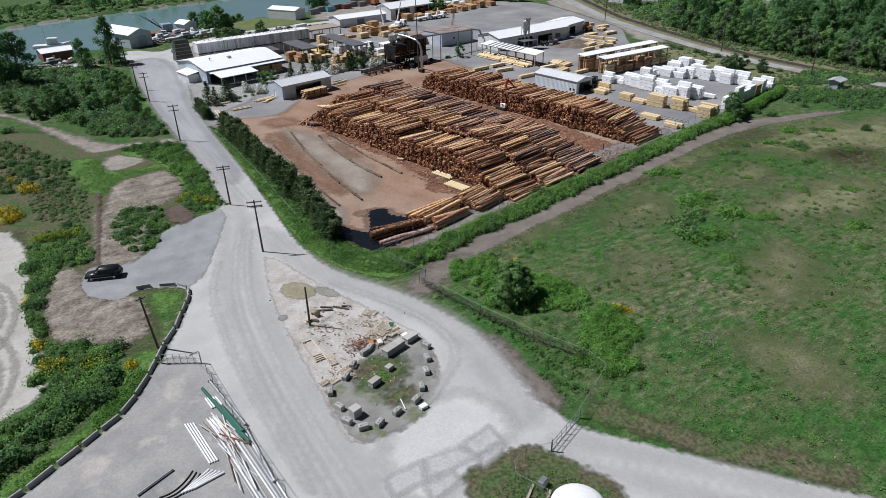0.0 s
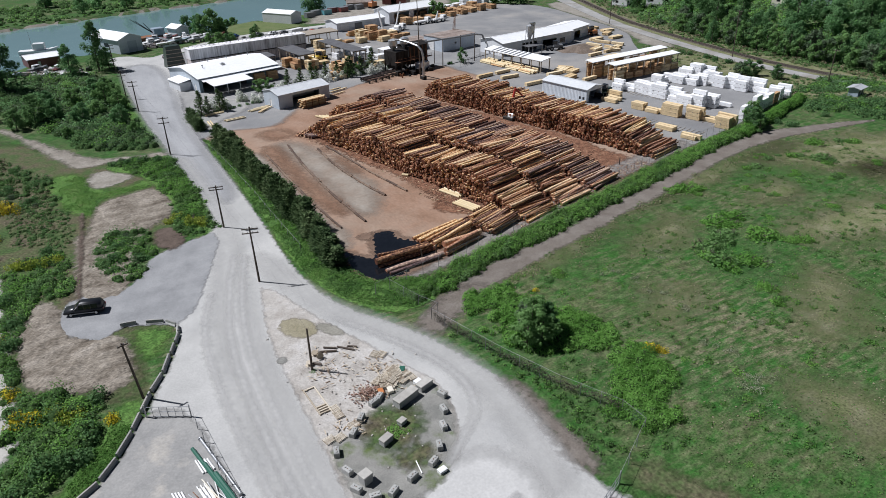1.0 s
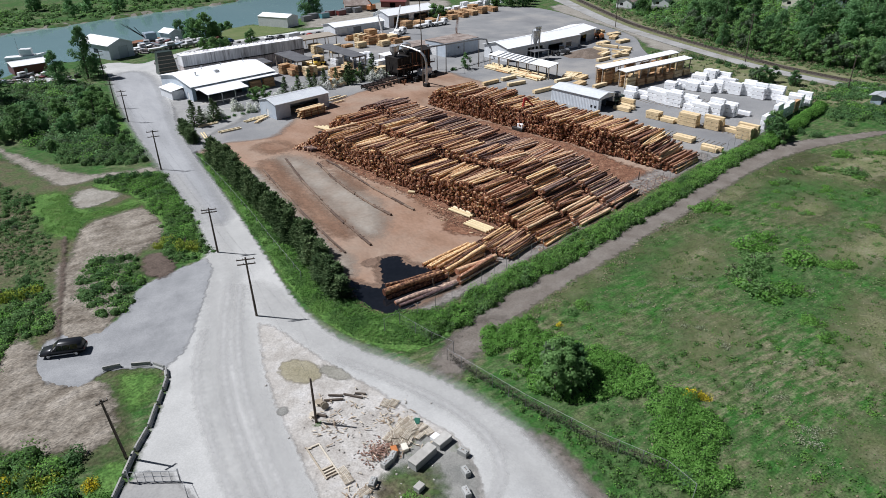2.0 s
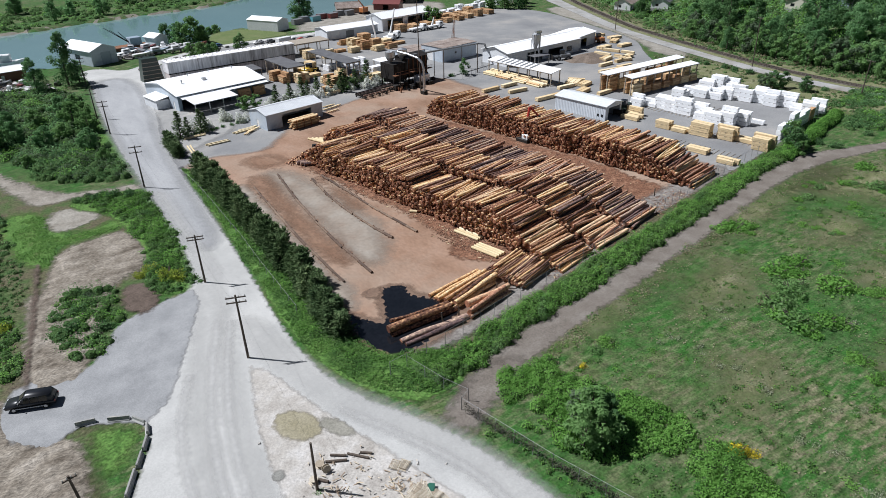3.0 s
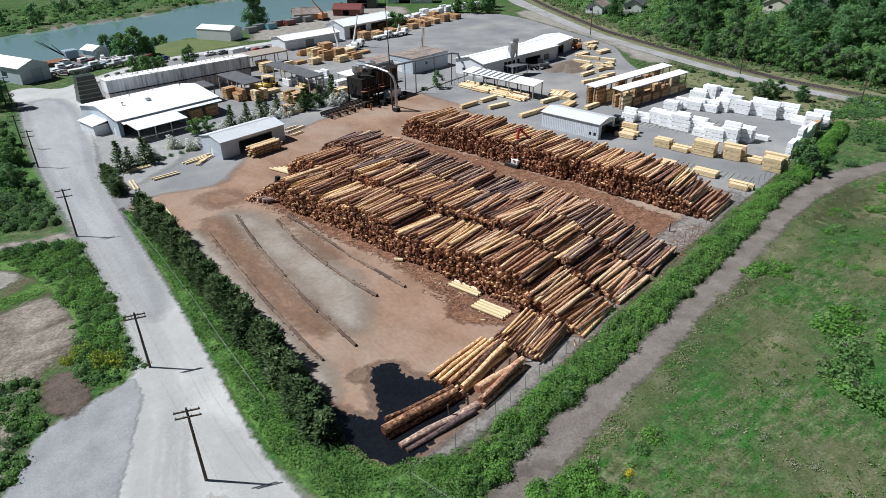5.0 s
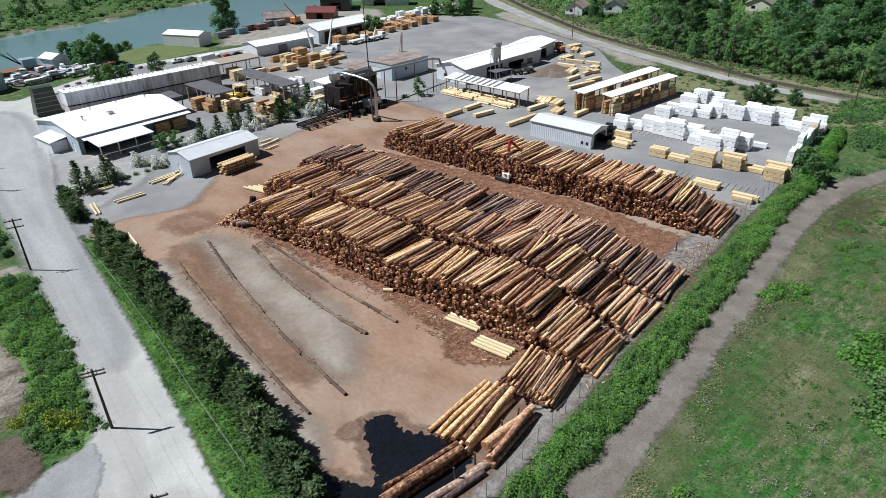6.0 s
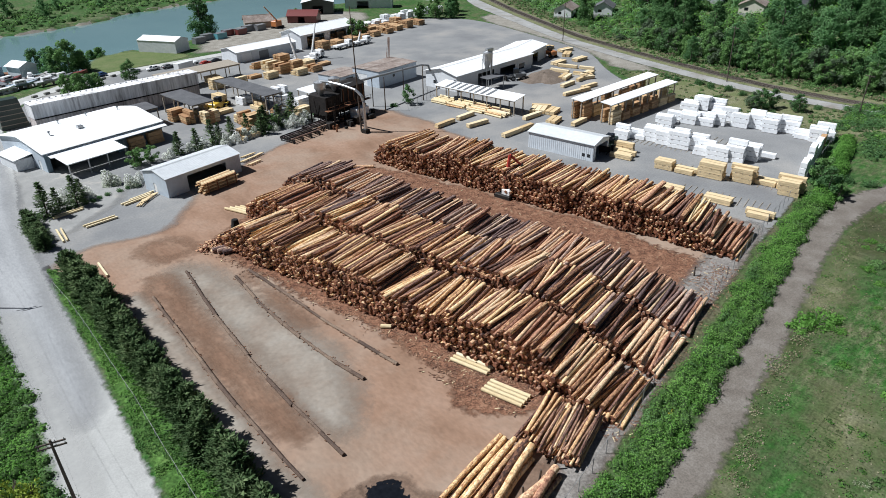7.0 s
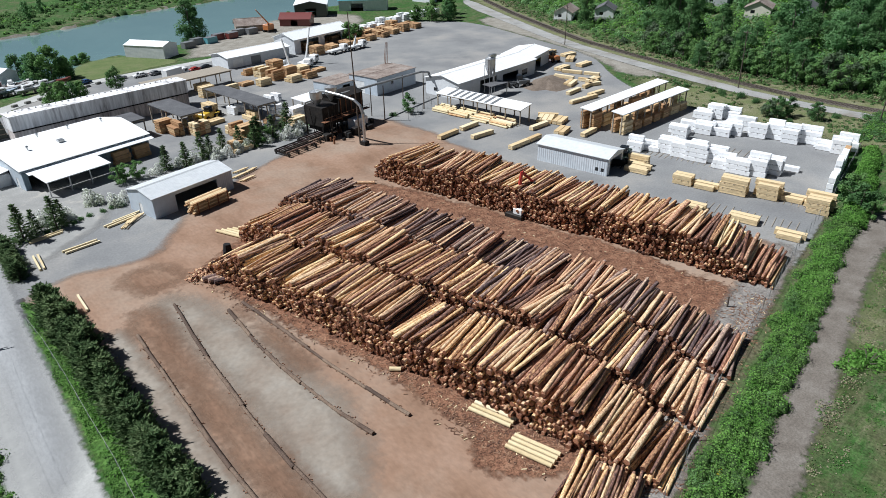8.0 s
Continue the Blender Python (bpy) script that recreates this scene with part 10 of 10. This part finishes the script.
for i in range(7):
    s = rf.choice(("red", "teal", "grey", "silver"))
    ct = thing("cargo_box", 122 + i * 5.2, 330 + i * 1.6 + 3 * (i % 2), 0, 15, "weathered %s cargo box on the river bank" % s, "container", "cargo boxes")
    part("shell", Geo().box(-2.4, -1.2, 0, 2.4, 1.2, 2.3), PAINT[{"red": "maroon"}.get(s, s)], ct)
    part("roof_edge", Geo().box(-2.45, -1.25, 2.3, 2.45, 1.25, 2.38), M_STEEL, ct)
for i in range(9):
    st_ = thing("stone_block", 54 + i * 3.6, 285.5 + i * 1.5, 0.1, 25, "dark stone block edging the river road", "stone", "edging stones")
    part("body", Geo().slab(-0.8, -0.4, 0, 0.8, 0.4, 0.6, 0.12), M_GRIT, st_)

# ---- railway ----
RAIL = [(236, 62), (223, 96), (217.2, 119), (216.9, 146), (223, 176), (229.6, 203), (238.4, 234), (267.4, 297), (293, 345)]
for side in (-0.72, 0.72):
    rl = thing("rail", 0, 0, 0, 0, "rusty steel rail of the railway", "rail", "rails", kind="structure")
    g = Geo()
    for a, b in zip(RAIL, RAIL[1:]):
        d = Vector((b[0] - a[0], b[1] - a[1], 0)).normalized()
        n = Vector((-d.y, d.x, 0)) * side
        g.tube((a[0] + n.x, a[1] + n.y, 0.34), (b[0] + n.x, b[1] + n.y, 0.34), 0.08, n=4)
    part("head", g, M_POLE, rl)
g = Geo()
for a, b in zip(RAIL, RAIL[1:]):
    d = math.hypot(b[0] - a[0], b[1] - a[1])
    t = math.degrees(math.atan2(b[1] - a[1], b[0] - a[0]))
    for i in range(int(d / 0.7)):
        g.box(-0.12, -1.3, 0.1, 0.12, 1.3, 0.26, 0, pose(a[0] + (b[0] - a[0]) * i * 0.7 / d, a[1] + (b[1] - a[1]) * i * 0.7 / d, 0, 0, 0, t))
tagged(new("sleepers", g.mesh("sleepers", surface("dusty_sleeper", [(0.085, 0.072, 0.06), (0.13, 0.112, 0.095)], scale=1, fine=4, grain=0.2))), "dark wooden sleepers under the rails", "sleepers", kind="stuff")

margin = [(x - 9, y) for x, y in RAIL] + [(x + 9, y) for x, y in reversed(RAIL)]
patch("rail_margin", margin, 0.042, M_DRYGRASS, "dry turf along the railway", rough=1.0, smooth=1, big=1.5, fade=3.5, category="grass")
# ---- houses on the hill ----
for x, y, t, l, d, wall, roof in ((287, 184, 20, 13, 9, "cream", "roofbrown"), (291, 170, 15, 12, 8, "bluegrey", "roofgrey"), (275, 245, 30, 12, 8, "white", "roofgrey"), (268, 262, 25, 13, 8, "white", "roofbrown"), (300, 208, 20, 12, 9, "silver", "roofgrey")):
    rm = M_BROWNROOF if roof == "roofbrown" else M_DARKROOF
    h = building("house", x, y, t, l, d, 3.0, 5.2, PAINT[wall], rm, "small %s house among the trees" % {"bluegrey": "blue-grey", "silver": "grey"}.get(wall, wall),
                 {0: [(1.5, 3, 0.9, 2.1, "window"), (6, 7, 0, 2.1, "door"), (9, 10.5, 0.9, 2.1, "window")], 3: [(2, 3.5, 0.9, 2.1, "window")]})
    h.location.z = float(ground_z(x + 4, y + 3)) + 0.3
    part("plinth", Geo().box(-0.1, -0.1, -5, l + 0.1, d + 0.1, -0.02), M_CONCRETE, h)

# ---- white tank and its enclosure ----
tk = thing("white_tank", 32.2, 29.9, 0.1, 0, "white domed storage tank beside the field road", "tank")
part("shell", Geo().tube((0, 0, 0), (0, 0, 1.3), 2.7, 2.7, 28), PAINT["white"], tk)
g, ring = Geo(), 28
vs = [(2.7 * math.cos(radians(e)) * math.cos(6.2832 * k / ring), 2.7 * math.cos(radians(e)) * math.sin(6.2832 * k / ring), 1.3 + 0.9 * math.sin(radians(e))) for e in (0, 15, 30, 45, 60, 75, 86) for k in range(ring)]
g.add(vs, [(r * ring + k, r * ring + (k + 1) % ring, (r + 1) * ring + (k + 1) % ring, (r + 1) * ring + k) for r in range(6) for k in range(ring)] + [tuple(range(6 * ring, 7 * ring))])
part("dome", g, PAINT["white"], tk)
eb = thing("electric_cabinet", 31.6, 34.4, 0.05, 20, "small grey electric cabinet by the tank", "cabinet")
part("body", Geo().slab(-0.5, -0.3, 0, 0.5, 0.3, 1.1, 0.04), M_STEEL, eb)
part("door", Geo().box(-0.42, -0.33, 0.1, 0.42, -0.3, 1.0), PAINT["silver"], eb)
pl = thing("timber_curb", 29.6, 33.0, 0.05, 35, "old timber bed edge beside the tank", "timber edge")
for a in (-0.9, 0.9):
    part("rail", Geo().box(-2.2, a - 0.12, 0, 2.2, a + 0.12, 0.3), M_GREYWOOD, pl)
cover("tank_weeds", [(25, 36), (30, 37.2), (34.4, 36.8), (36.6, 33), (37.6, 28), (33, 24.5), (26, 27), (24, 33)], 0.3, 5000, 0.17, [L_LUSH, L_GRASS], "weeds round the tank enclosure", 51, 0.7, "grass", 0.0)
# sawdust heap of the mill
heap = Geo()
for r0, z0, r1, z1 in ((7.5, 0.02, 5.2, 1.3), (5.2, 1.3, 2.6, 2.5), (2.6, 2.5, 0.3, 3.0)):
    ring = []
    for k in range(26):
        a = 6.2832 * k / 26
        w = 1 + 0.18 * math.sin(3 * a + 1) + 0.08 * math.sin(7 * a)
        ring.append((math.cos(a) * w, math.sin(a) * w * 0.7))
    heap.add([(c * r0, d * r0, z0) for c, d in ring] + [(c * r1, d * r1, z1) for c, d in ring], [(k, (k + 1) % 26, 26 + (k + 1) % 26, 26 + k) for k in range(26)])
hp = thing("sawdust_mound", 178.5, 198.6, 0, 25, "low brown heap of sawdust by the mill", "heap", data=heap.mesh("sawdust_heap", M_SAWDUST))
hp.scale = (1.25, 1.25, 0.5)

# the patterns from which the plants and packs were copied are taken away
for kinds in (SHRUBS, WEEDLETS, DARKS, BUSHES, BROOMS, MUSTARDS, BLOSSOMS, TREES, WOODS, TALLS, SCRUBS, FIRS, HEDGE, STALKS, PACK_KINDS):
    for k in kinds:
        for o in (*k.children_recursive, k):
            bpy.data.objects.remove(o)
